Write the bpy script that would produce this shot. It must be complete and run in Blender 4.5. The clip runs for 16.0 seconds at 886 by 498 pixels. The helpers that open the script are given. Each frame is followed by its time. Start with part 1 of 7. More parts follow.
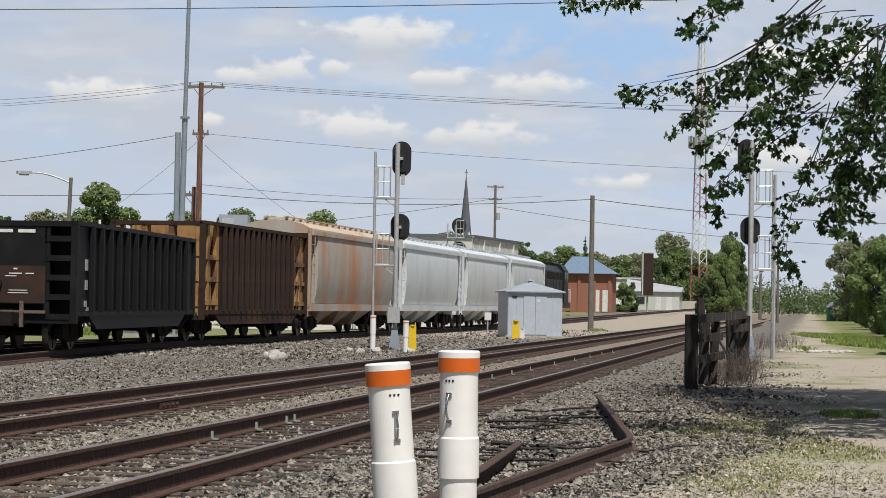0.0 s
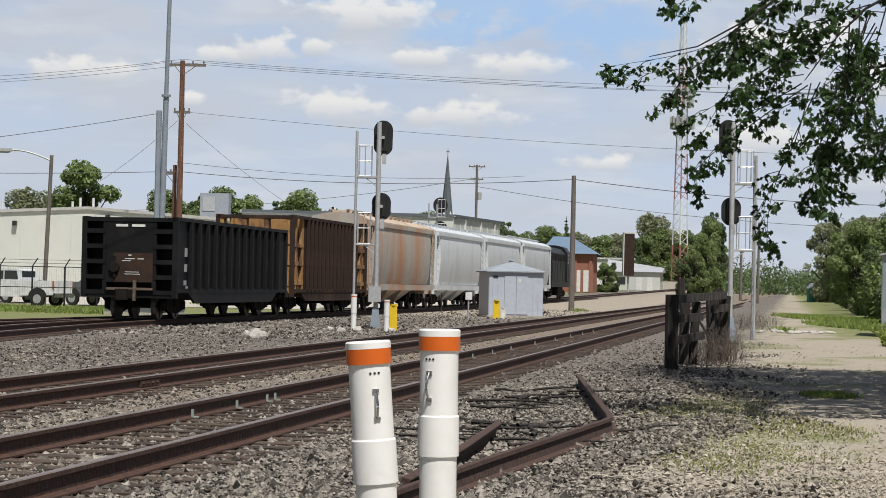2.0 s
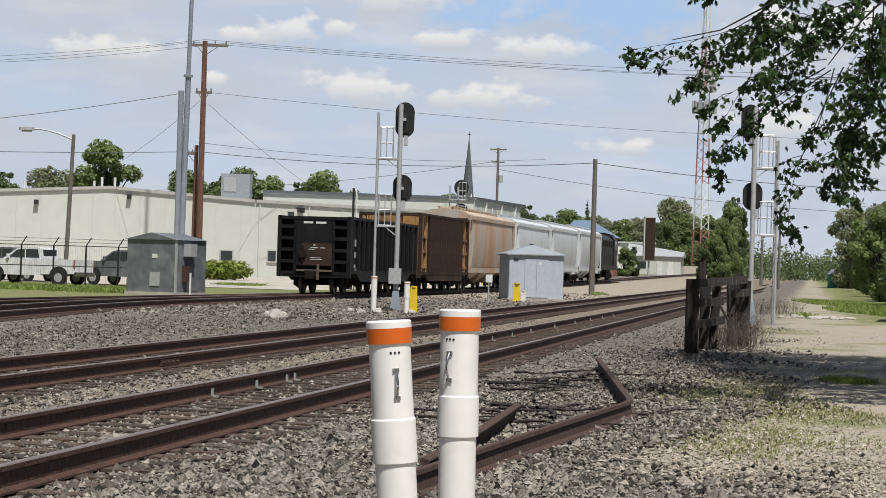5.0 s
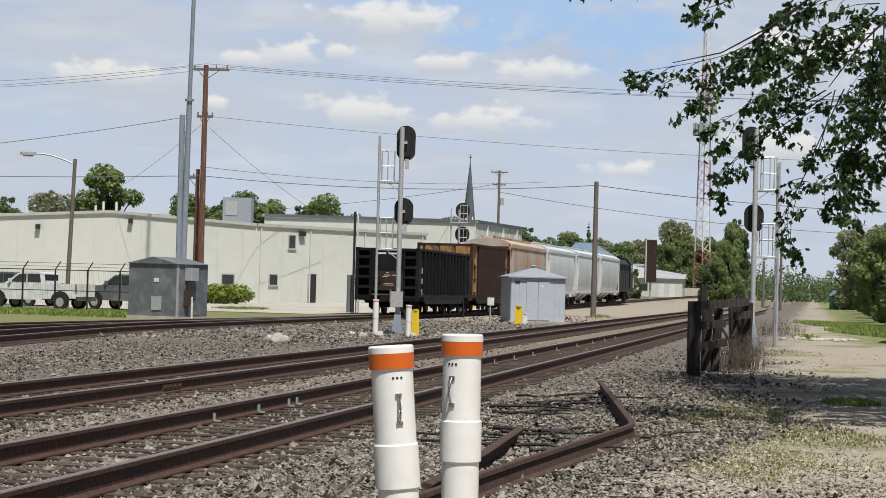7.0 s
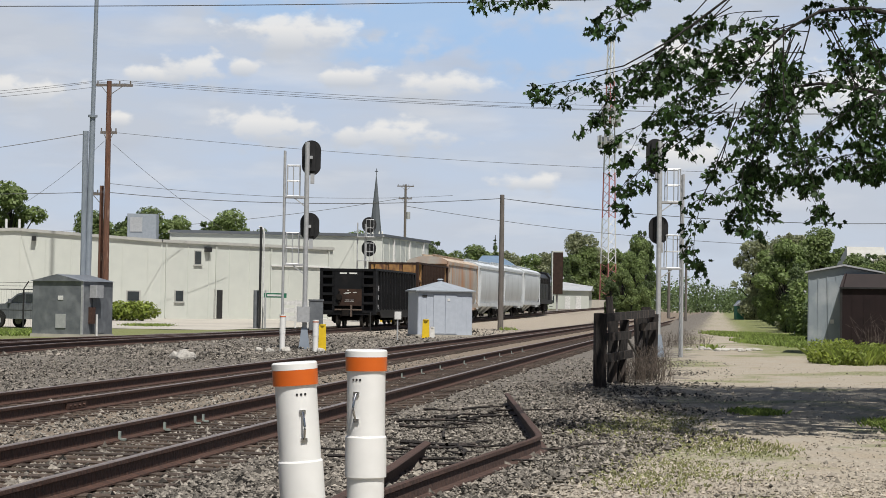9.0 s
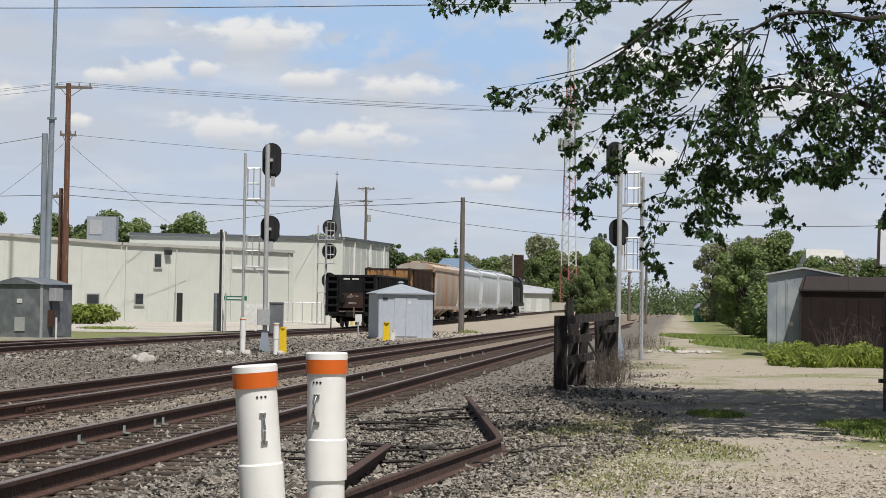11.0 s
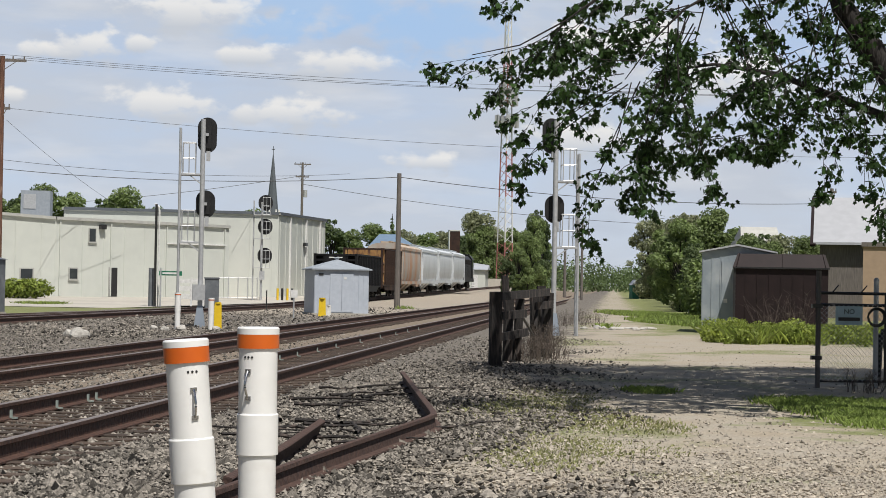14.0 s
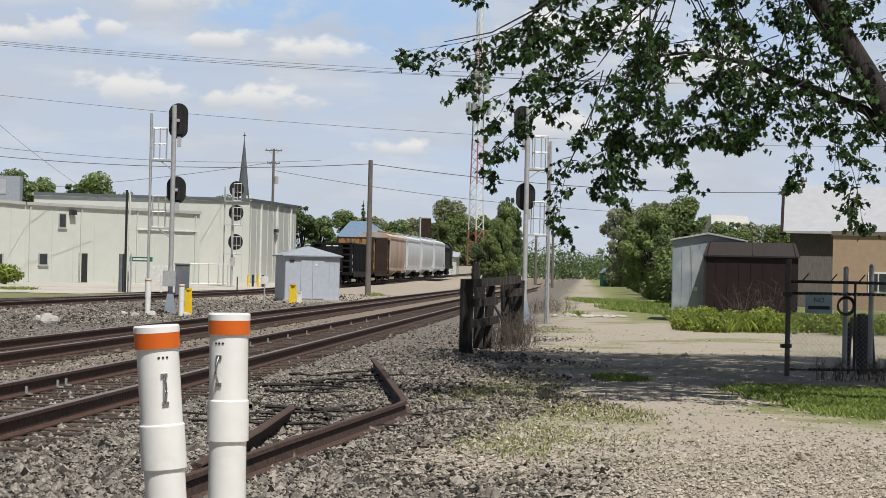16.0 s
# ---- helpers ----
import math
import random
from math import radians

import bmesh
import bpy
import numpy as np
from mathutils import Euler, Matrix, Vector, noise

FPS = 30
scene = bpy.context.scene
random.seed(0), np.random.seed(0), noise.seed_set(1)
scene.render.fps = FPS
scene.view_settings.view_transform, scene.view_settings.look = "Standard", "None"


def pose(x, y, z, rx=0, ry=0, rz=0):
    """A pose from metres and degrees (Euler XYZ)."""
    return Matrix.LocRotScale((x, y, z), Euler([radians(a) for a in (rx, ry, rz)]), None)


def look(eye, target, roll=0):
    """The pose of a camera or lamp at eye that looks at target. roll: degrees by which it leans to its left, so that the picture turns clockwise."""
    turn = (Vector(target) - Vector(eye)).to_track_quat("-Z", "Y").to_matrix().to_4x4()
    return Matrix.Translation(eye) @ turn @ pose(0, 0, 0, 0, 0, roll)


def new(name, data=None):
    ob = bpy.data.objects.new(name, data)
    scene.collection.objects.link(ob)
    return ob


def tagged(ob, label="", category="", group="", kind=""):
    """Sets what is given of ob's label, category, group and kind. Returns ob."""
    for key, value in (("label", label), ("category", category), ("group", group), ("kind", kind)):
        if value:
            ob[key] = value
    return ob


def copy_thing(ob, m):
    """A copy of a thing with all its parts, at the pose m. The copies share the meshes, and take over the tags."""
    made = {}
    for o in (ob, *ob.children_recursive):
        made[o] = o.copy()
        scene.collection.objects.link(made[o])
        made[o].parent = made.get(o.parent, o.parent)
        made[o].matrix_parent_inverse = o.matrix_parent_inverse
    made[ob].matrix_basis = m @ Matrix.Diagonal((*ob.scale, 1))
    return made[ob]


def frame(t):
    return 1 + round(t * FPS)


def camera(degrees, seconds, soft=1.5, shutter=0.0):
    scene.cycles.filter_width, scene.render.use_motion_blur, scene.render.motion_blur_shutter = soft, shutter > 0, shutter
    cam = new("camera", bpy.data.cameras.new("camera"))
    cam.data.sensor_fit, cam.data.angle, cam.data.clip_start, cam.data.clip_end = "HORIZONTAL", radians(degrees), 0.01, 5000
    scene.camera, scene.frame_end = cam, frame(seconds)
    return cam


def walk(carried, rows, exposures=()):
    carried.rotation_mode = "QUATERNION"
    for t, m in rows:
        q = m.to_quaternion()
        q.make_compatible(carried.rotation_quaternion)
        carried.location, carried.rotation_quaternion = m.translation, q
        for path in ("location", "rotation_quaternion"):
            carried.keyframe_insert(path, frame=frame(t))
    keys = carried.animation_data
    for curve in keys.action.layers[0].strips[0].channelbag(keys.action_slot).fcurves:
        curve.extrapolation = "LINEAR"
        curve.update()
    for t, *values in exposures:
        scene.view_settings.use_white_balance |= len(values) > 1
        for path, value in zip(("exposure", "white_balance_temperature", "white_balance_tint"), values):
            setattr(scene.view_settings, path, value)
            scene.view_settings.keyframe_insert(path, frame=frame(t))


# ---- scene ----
cam = camera(25.25, 16.0, soft=0.8)
PATH = [  # seconds, place in metres, then heading, tilt and lean in degrees
    (0, -0.000, -0.000, 1.650, 0.000, 1.587, 0.974), (0.5, -0.001, -0.002, 1.652, 0.172, 1.483, 1.083),
    (1, -0.001, -0.004, 1.647, 0.349, 1.356, 1.087), (1.5, 0.002, -0.004, 1.648, 0.476, 1.194, 1.175),
    (2, 0.002, -0.003, 1.646, 0.555, 1.005, 1.198), (2.5, 0.005, -0.003, 1.642, 0.588, 0.856, 1.311),
    (3, 0.004, -0.004, 1.640, 0.613, 0.694, 1.365), (3.5, 0.008, -0.002, 1.642, 0.536, 0.519, 1.396),
    (4, 0.005, -0.002, 1.638, 0.403, 0.409, 1.509), (4.5, 0.002, -0.002, 1.636, 0.228, 0.392, 1.610),
    (5, -0.001, -0.002, 1.636, -0.026, 0.485, 1.709), (5.5, -0.004, -0.001, 1.638, -0.266, 0.645, 1.776),
    (6, -0.005, -0.001, 1.640, -0.399, 0.825, 1.778), (6.5, -0.005, -0.001, 1.642, -0.333, 0.982, 1.684),
    (7, -0.003, -0.001, 1.644, -0.088, 1.146, 1.492), (7.5, 0.005, 0.001, 1.649, 0.523, 1.294, 1.255),
    (8, 0.015, 0.001, 1.648, 1.247, 1.473, 1.046), (8.5, 0.012, 0.004, 1.652, 2.037, 1.574, 0.962),
    (9, 0.013, 0.006, 1.649, 2.601, 1.605, 0.863), (9.5, 0.013, 0.006, 1.647, 2.999, 1.630, 0.806),
    (10, 0.013, 0.006, 1.646, 3.306, 1.655, 0.785), (10.5, 0.013, 0.005, 1.647, 3.545, 1.679, 0.790),
    (11, 0.014, 0.005, 1.648, 3.740, 1.701, 0.812), (11.5, 0.017, 0.005, 1.650, 3.915, 1.722, 0.841),
    (12, 0.021, 0.005, 1.652, 4.132, 1.746, 0.878), (12.5, 0.025, 0.007, 1.649, 4.436, 1.700, 0.916),
    (13, 0.024, 0.006, 1.648, 4.808, 1.549, 1.011), (13.5, 0.025, 0.004, 1.648, 5.201, 1.305, 1.028),
    (14, 0.031, 0.004, 1.645, 5.592, 1.035, 1.017), (14.5, 0.027, 0.004, 1.644, 5.964, 0.806, 1.093),
    (15, 0.029, 0.006, 1.644, 6.218, 0.674, 1.200), (15.5, 0.030, 0.006, 1.644, 6.367, 0.639, 1.237),
    (16, 0.029, 0.005, 1.644, 6.439, 0.678, 1.246),
]


def aim(row):
    t, x, y, z, heading, tilt, lean = row
    h, p = radians(heading), radians(tilt)
    way = Vector((math.sin(h) * math.cos(p), math.cos(h) * math.cos(p), math.sin(p)))
    return t, look((x, y, z), Vector((x, y, z)) + way * 10, lean)


walk(cam, [aim(r) for r in PATH], exposures=[(0, 0.0), (16, 0.0)])

# ---- light ----
SUN_EL, SUN_AZ = 62.0, 161.0   # height, and heading clockwise from +y, of the sun
world = bpy.data.worlds.new("sky")
scene.world = world
world.use_nodes = True
wn = world.node_tree.nodes
sky = wn.new("ShaderNodeTexSky")
sky.sky_type, sky.sun_disc = "NISHITA", False
sky.sun_elevation, sky.sun_rotation = radians(SUN_EL), radians(SUN_AZ)
sky.air_density, sky.dust_density, sky.ozone_density = 1.0, 2.0, 1.0
world.node_tree.links.new(sky.outputs[0], wn["Background"].inputs[0])
wn["Background"].inputs[1].default_value = 0.05
sun = new("sun", bpy.data.lights.new("sun", "SUN"))
sun.data.energy, sun.data.angle, sun.data.color = 5.25, radians(0.6), (1.0, 0.96, 0.905)
sun.matrix_world = look((0, 0, 0), (-math.sin(radians(SUN_AZ)) * math.cos(radians(SUN_EL)),
                                    -math.cos(radians(SUN_AZ)) * math.cos(radians(SUN_EL)), -math.sin(radians(SUN_EL))))


# ---- materials ----
def nodes_of(name):
    m = bpy.data.materials.new(name)
    m.use_nodes = True
    t = m.node_tree
    return m, t.nodes, t.links, t.nodes["Principled BSDF"]


def rgba(c):
    return (c[0], c[1], c[2], 1.0)


def mixer(n, l, fac, a, b, kind="MIX"):
    x = n.new("ShaderNodeMix")
    x.data_type, x.blend_type = "RGBA", kind
    for sock, val in ((x.inputs[0], fac), (x.inputs[6], a), (x.inputs[7], b)):
        if isinstance(val, bpy.types.NodeSocket):
            l.new(val, sock)
        elif isinstance(val, tuple):
            sock.default_value = rgba(val)
        else:
            sock.default_value = val
    return x.outputs[2]


def noisy(n, l, vec, scale, lo, hi, detail=5.0, stretch=None):
    if stretch:
        mp = n.new("ShaderNodeMapping")
        mp.inputs["Scale"].default_value = stretch
        l.new(vec, mp.inputs[0])
        vec = mp.outputs[0]
    t = n.new("ShaderNodeTexNoise")
    t.inputs["Scale"].default_value, t.inputs["Detail"].default_value = scale, detail
    l.new(vec, t.inputs["Vector"])
    r = n.new("ShaderNodeMapRange")
    r.inputs[1].default_value, r.inputs[2].default_value = lo, hi
    l.new(t.outputs[0], r.inputs[0])
    return r.outputs[0]


def mat(name, c1, c2=None, scale=6.0, rough=0.8, metal=0.0, bump=0.0, stain=None, stain_scale=0.7, stain_lo=0.5, stain_hi=0.7,
        stretch=None, vary=0.0, island=0.0, stain_stretch=None, spec=0.5):
    m, n, l, b = nodes_of(name)
    co = n.new("ShaderNodeTexCoord").outputs["Object"]
    c2 = c2 or tuple(v * 0.75 for v in c1)
    grain = noisy(n, l, co, scale, 0.3, 0.7, 6.0, stretch)
    col = mixer(n, l, grain, c1, c2)
    if stain:
        col = mixer(n, l, noisy(n, l, co, stain_scale, stain_lo, stain_hi, 4.0, stain_stretch or stretch), col, stain)
    for amount, source in ((vary, "ShaderNodeObjectInfo"), (island, "ShaderNodeNewGeometry")):
        if amount:
            r = n.new("ShaderNodeMapRange")
            r.inputs[3].default_value, r.inputs[4].default_value = 1 - amount, 1 + amount
            l.new(n.new(source).outputs["Random" if source == "ShaderNodeObjectInfo" else "Random Per Island"], r.inputs[0])
            h = n.new("ShaderNodeHueSaturation")
            l.new(r.outputs[0], h.inputs["Value"])
            l.new(col, h.inputs["Color"])
            col = h.outputs[0]
    l.new(col, b.inputs["Base Color"])
    b.inputs["Roughness"].default_value, b.inputs["Metallic"].default_value = rough, metal
    b.inputs["Specular IOR Level"].default_value = spec
    if bump:
        bp = n.new("ShaderNodeBump")
        bp.inputs["Strength"].default_value, bp.inputs["Distance"].default_value = bump, 0.02
        l.new(grain, bp.inputs["Height"])
        l.new(bp.outputs[0], b.inputs["Normal"])
    return m


M = {
    "rail_side": mat("rusty rail", (0.10, 0.050, 0.034), (0.042, 0.023, 0.018), 18, 0.75, 0.2, 0.4),
    "rail_top": mat("worn rail head", (0.27, 0.21, 0.17), (0.15, 0.11, 0.09), 12, 0.4, 0.45),
    "tie": mat("weathered tie", (0.098, 0.068, 0.049), (0.042, 0.031, 0.025), 9, 0.9, 0, 0.6, stretch=(1, 8, 8), vary=0.35),
    "stone": mat("ballast stone", (0.225, 0.204, 0.175), (0.095, 0.086, 0.074), 30, 0.95, 0, 0.3, island=0.95, spec=0.3),
    "scrap": mat("scrap rail rust", (0.085, 0.047, 0.035), (0.045, 0.026, 0.021), 14, 0.85, 0.1, 0.4),
    "galv": mat("galvanised steel", (0.50, 0.51, 0.52), (0.40, 0.41, 0.42), 9, 0.5, 0.35),
    "black": mat("black enamel", (0.012, 0.012, 0.013), (0.02, 0.02, 0.021), 5, 0.45),
    "pvc": mat("white plastic pipe", (0.80, 0.80, 0.78), (0.72, 0.72, 0.70), 7, 0.35, stain=(0.62, 0.60, 0.55), stain_scale=4, stain_lo=0.6, stain_hi=0.8),
    "orange": mat("orange band", (0.62, 0.125, 0.012), (0.55, 0.105, 0.012), 8, 0.3),
    "yellow": mat("yellow marker", (0.75, 0.52, 0.02), (0.66, 0.45, 0.02), 8, 0.45),
    "chrome": mat("steel handle", (0.55, 0.55, 0.56), (0.42, 0.42, 0.43), 20, 0.25, 1.0),
    "slate": mat("grey case paint", (0.16, 0.175, 0.19), (0.12, 0.13, 0.145), 4, 0.5, 0.2, stain=(0.22, 0.235, 0.25), stain_scale=1.5),
    "shedblue": mat("pale blue-grey siding", (0.43, 0.47, 0.53), (0.38, 0.42, 0.48), 5, 0.6, 0, 0.1),
    "shedroof": mat("grey shed roof", (0.30, 0.33, 0.37), (0.25, 0.28, 0.31), 5, 0.6),
    "cream": mat("cream metal siding", (0.53, 0.55, 0.505), (0.495, 0.515, 0.475), 1.2, 0.6, stain=(0.57, 0.575, 0.53), stain_scale=0.25, stain_lo=0.55, stain_hi=0.9, stain_stretch=(1, 1, 0.2)),
    "trim": mat("grey eave trim", (0.42, 0.42, 0.39), (0.35, 0.35, 0.33), 3, 0.6),
    "roofgrey": mat("flat roof", (0.32, 0.33, 0.33), None, 1, 0.8),
    "dark": mat("dark opening", (0.02, 0.02, 0.022), (0.03, 0.03, 0.03), 3, 0.35),
    "glass": mat("window glass", (0.05, 0.06, 0.065), (0.03, 0.035, 0.04), 1, 0.08),
    "concrete": mat("pale concrete", (0.46, 0.43, 0.37), (0.38, 0.355, 0.31), 2, 0.9, 0, 0.1, stain=(0.33, 0.31, 0.27), stain_scale=0.2),
    "woodpole": mat("brown creosoted pole", (0.16, 0.075, 0.045), (0.08, 0.04, 0.028), 3, 0.9, 0, 0.3, stretch=(6, 6, 0.6), stain=(0.3, 0.2, 0.15), stain_scale=1.2, stain_lo=0.58, stain_hi=0.7),
    "greypole": mat("grey weathered pole", (0.17, 0.15, 0.135), (0.10, 0.09, 0.08), 3, 0.9, 0, 0.3, stretch=(6, 6, 0.6)),
    "steelpole": mat("blue-grey steel pole", (0.27, 0.31, 0.36), (0.22, 0.255, 0.3), 2, 0.45, 0.3),
    "wire": mat("cable", (0.09, 0.094, 0.10), None, 3, 0.6),
    "char": mat("charred fence timber", (0.034, 0.028, 0.026), (0.015, 0.014, 0.013), 6, 0.95, 0, 0.8, stretch=(5, 5, 0.8), stain=(0.13, 0.10, 0.085), stain_scale=1.6, stain_lo=0.52, stain_hi=0.75),
    "gond_black": mat("black car paint", (0.009, 0.0095, 0.011), (0.006, 0.0064, 0.0075), 3, 0.6, 0, 0.1, stain=(0.024, 0.021, 0.02), stain_scale=1.1, stain_lo=0.55, stain_hi=0.85, spec=0.22),
    "gond_brown": mat("brown car paint", (0.046, 0.027, 0.02), (0.026, 0.017, 0.014), 3, 0.8, 0, 0.1, spec=0.2, stain=(0.085, 0.046, 0.027), stain_scale=0.9, stain_lo=0.52, stain_hi=0.8, stain_stretch=(1, 1, 0.4)),
    "gond_yellow": mat("flaking yellow end paint", (0.38, 0.22, 0.07), (0.27, 0.14, 0.055), 4, 0.75, 0, 0.2, stain=(0.11, 0.05, 0.03), stain_scale=1.7, stain_lo=0.48, stain_hi=0.6, stain_stretch=(1, 1, 0.5)),
    "hop_rust": mat("rust-streaked grey hopper paint", (0.43, 0.40, 0.355), (0.36, 0.335, 0.30), 2, 0.6, 0, 0.05, stain=(0.44, 0.215, 0.10), stain_scale=0.9, stain_lo=0.42, stain_hi=0.72, stain_stretch=(1, 1.0, 0.16)),
    "hop_top": mat("tan hopper roof paint", (0.52, 0.43, 0.33), (0.44, 0.35, 0.26), 2, 0.6, stain=(0.3, 0.15, 0.07), stain_scale=1.4, stain_lo=0.55, stain_hi=0.75),
    "hop_grey": mat("pale grey hopper paint", (0.60, 0.63, 0.65), (0.55, 0.58, 0.60), 1.5, 0.42, 0, 0.03, stain=(0.38, 0.40, 0.41), stain_scale=0.8, stain_lo=0.55, stain_hi=0.9, stain_stretch=(1, 1, 0.25), vary=0.05),
    "loco": mat("black locomotive paint", (0.009, 0.009, 0.010), (0.014, 0.014, 0.015), 3, 0.5, spec=0.25),
    "under": mat("grimy underframe", (0.018, 0.015, 0.013), (0.010, 0.009, 0.0085), 6, 0.9, spec=0.15),
    "wheel": mat("wheel tread steel", (0.16, 0.15, 0.145), (0.05, 0.045, 0.042), 5, 0.5, 0.6),
    "white": mat("white marking paint", (0.72, 0.72, 0.70), None, 6, 0.6),
    "brick": mat("red brick wall", (0.30, 0.13, 0.085), (0.24, 0.10, 0.07), 8, 0.9, 0, 0.1),
    "blueroof": mat("blue metal roof", (0.19, 0.27, 0.37), (0.16, 0.23, 0.32), 2, 0.45, 0.2),
    "tan": mat("tan stucco wall", (0.36, 0.26, 0.18), (0.31, 0.225, 0.155), 3, 0.85),
    "whiteroof": mat("bare metal roof", (0.52, 0.53, 0.55), (0.46, 0.47, 0.49), 2, 0.4, 0.3),
    "brownshed": mat("dark brown metal siding", (0.022, 0.014, 0.0145), (0.016, 0.0105, 0.011), 2, 0.6, spec=0.2),
    "greyshed": mat("grey-blue metal siding", (0.30, 0.34, 0.37), (0.24, 0.28, 0.31), 1.5, 0.5, 0.2, stain=(0.4, 0.43, 0.45), stain_scale=0.9),
    "spire": mat("slate spire", (0.10, 0.115, 0.13), (0.08, 0.09, 0.105), 0.5, 0.7),
    "towerred": mat("red tower paint", (0.42, 0.17, 0.15), None, 2, 0.6),
    "bark": mat("grey-brown bark", (0.032, 0.028, 0.025), (0.015, 0.013, 0.012), 8, 0.95, 0, 0.8, stretch=(3, 3, 0.6)),
    "leaf": mat("maple leaf", (0.034, 0.07, 0.016), (0.018, 0.042, 0.010), 3, 0.55, island=0.6, spec=0.25),
    "crown_a": mat("mid-green foliage", (0.21, 0.275, 0.095), (0.13, 0.18, 0.065), 0.5, 0.6, island=0.35, vary=0.15),
    "crown_b": mat("pale spring foliage", (0.31, 0.33, 0.19), (0.21, 0.235, 0.13), 0.5, 0.6, island=0.3, vary=0.15),
    "crown_c": mat("dark foliage", (0.13, 0.18, 0.07), (0.08, 0.12, 0.045), 0.5, 0.6, island=0.35, vary=0.15),
    "grass": mat("green grass", (0.23, 0.30, 0.065), (0.155, 0.215, 0.045), 2, 0.7, island=0.5),
    "olive": mat("thin olive grass", (0.20, 0.205, 0.075), (0.14, 0.145, 0.06), 2, 0.7, island=0.4),
    "drygrass": mat("dry brush", (0.12, 0.095, 0.075), (0.07, 0.056, 0.045), 3, 0.9, island=0.4),
    "truckwhite": mat("white vehicle paint", (0.75, 0.76, 0.78), None, 3, 0.25),
    "rubber": mat("black rubber", (0.018, 0.018, 0.018), None, 9, 0.8),
    "anchor": mat("pale rail anchor", (0.30, 0.36, 0.33), (0.2, 0.22, 0.2), 9, 0.7),
    "signblue": mat("pale blue notice", (0.42, 0.55, 0.62), None, 6, 0.5),
    "signgreen": mat("green street sign", (0.02, 0.16, 0.09), None, 6, 0.4),
    "weed": mat("yellow-green weeds", (0.28, 0.33, 0.06), (0.17, 0.23, 0.04), 2, 0.6, island=0.5),
    "rock": mat("pale rock", (0.50, 0.48, 0.44), (0.36, 0.34, 0.31), 6, 0.9, 0, 0.5),
    "coal": mat("dark lump", (0.03, 0.03, 0.03), None, 9, 0.8),
}


def leafy(m, amount):
    """Leaves let some light through."""
    t = m.node_tree
    b = t.nodes["Principled BSDF"]
    tr, ad = t.nodes.new("ShaderNodeBsdfTranslucent"), t.nodes.new("ShaderNodeMixShader")
    t.links.new(b.inputs["Base Color"].links[0].from_socket, tr.inputs[0])
    ad.inputs[0].default_value = amount
    t.links.new(b.outputs[0], ad.inputs[1])
    t.links.new(tr.outputs[0], ad.inputs[2])
    t.links.new(ad.outputs[0], t.nodes["Material Output"].inputs[0])


for key in ("leaf", "crown_a", "crown_b", "crown_c", "grass", "weed"):
    leafy(M[key], 0.22 if key == "leaf" else 0.45)


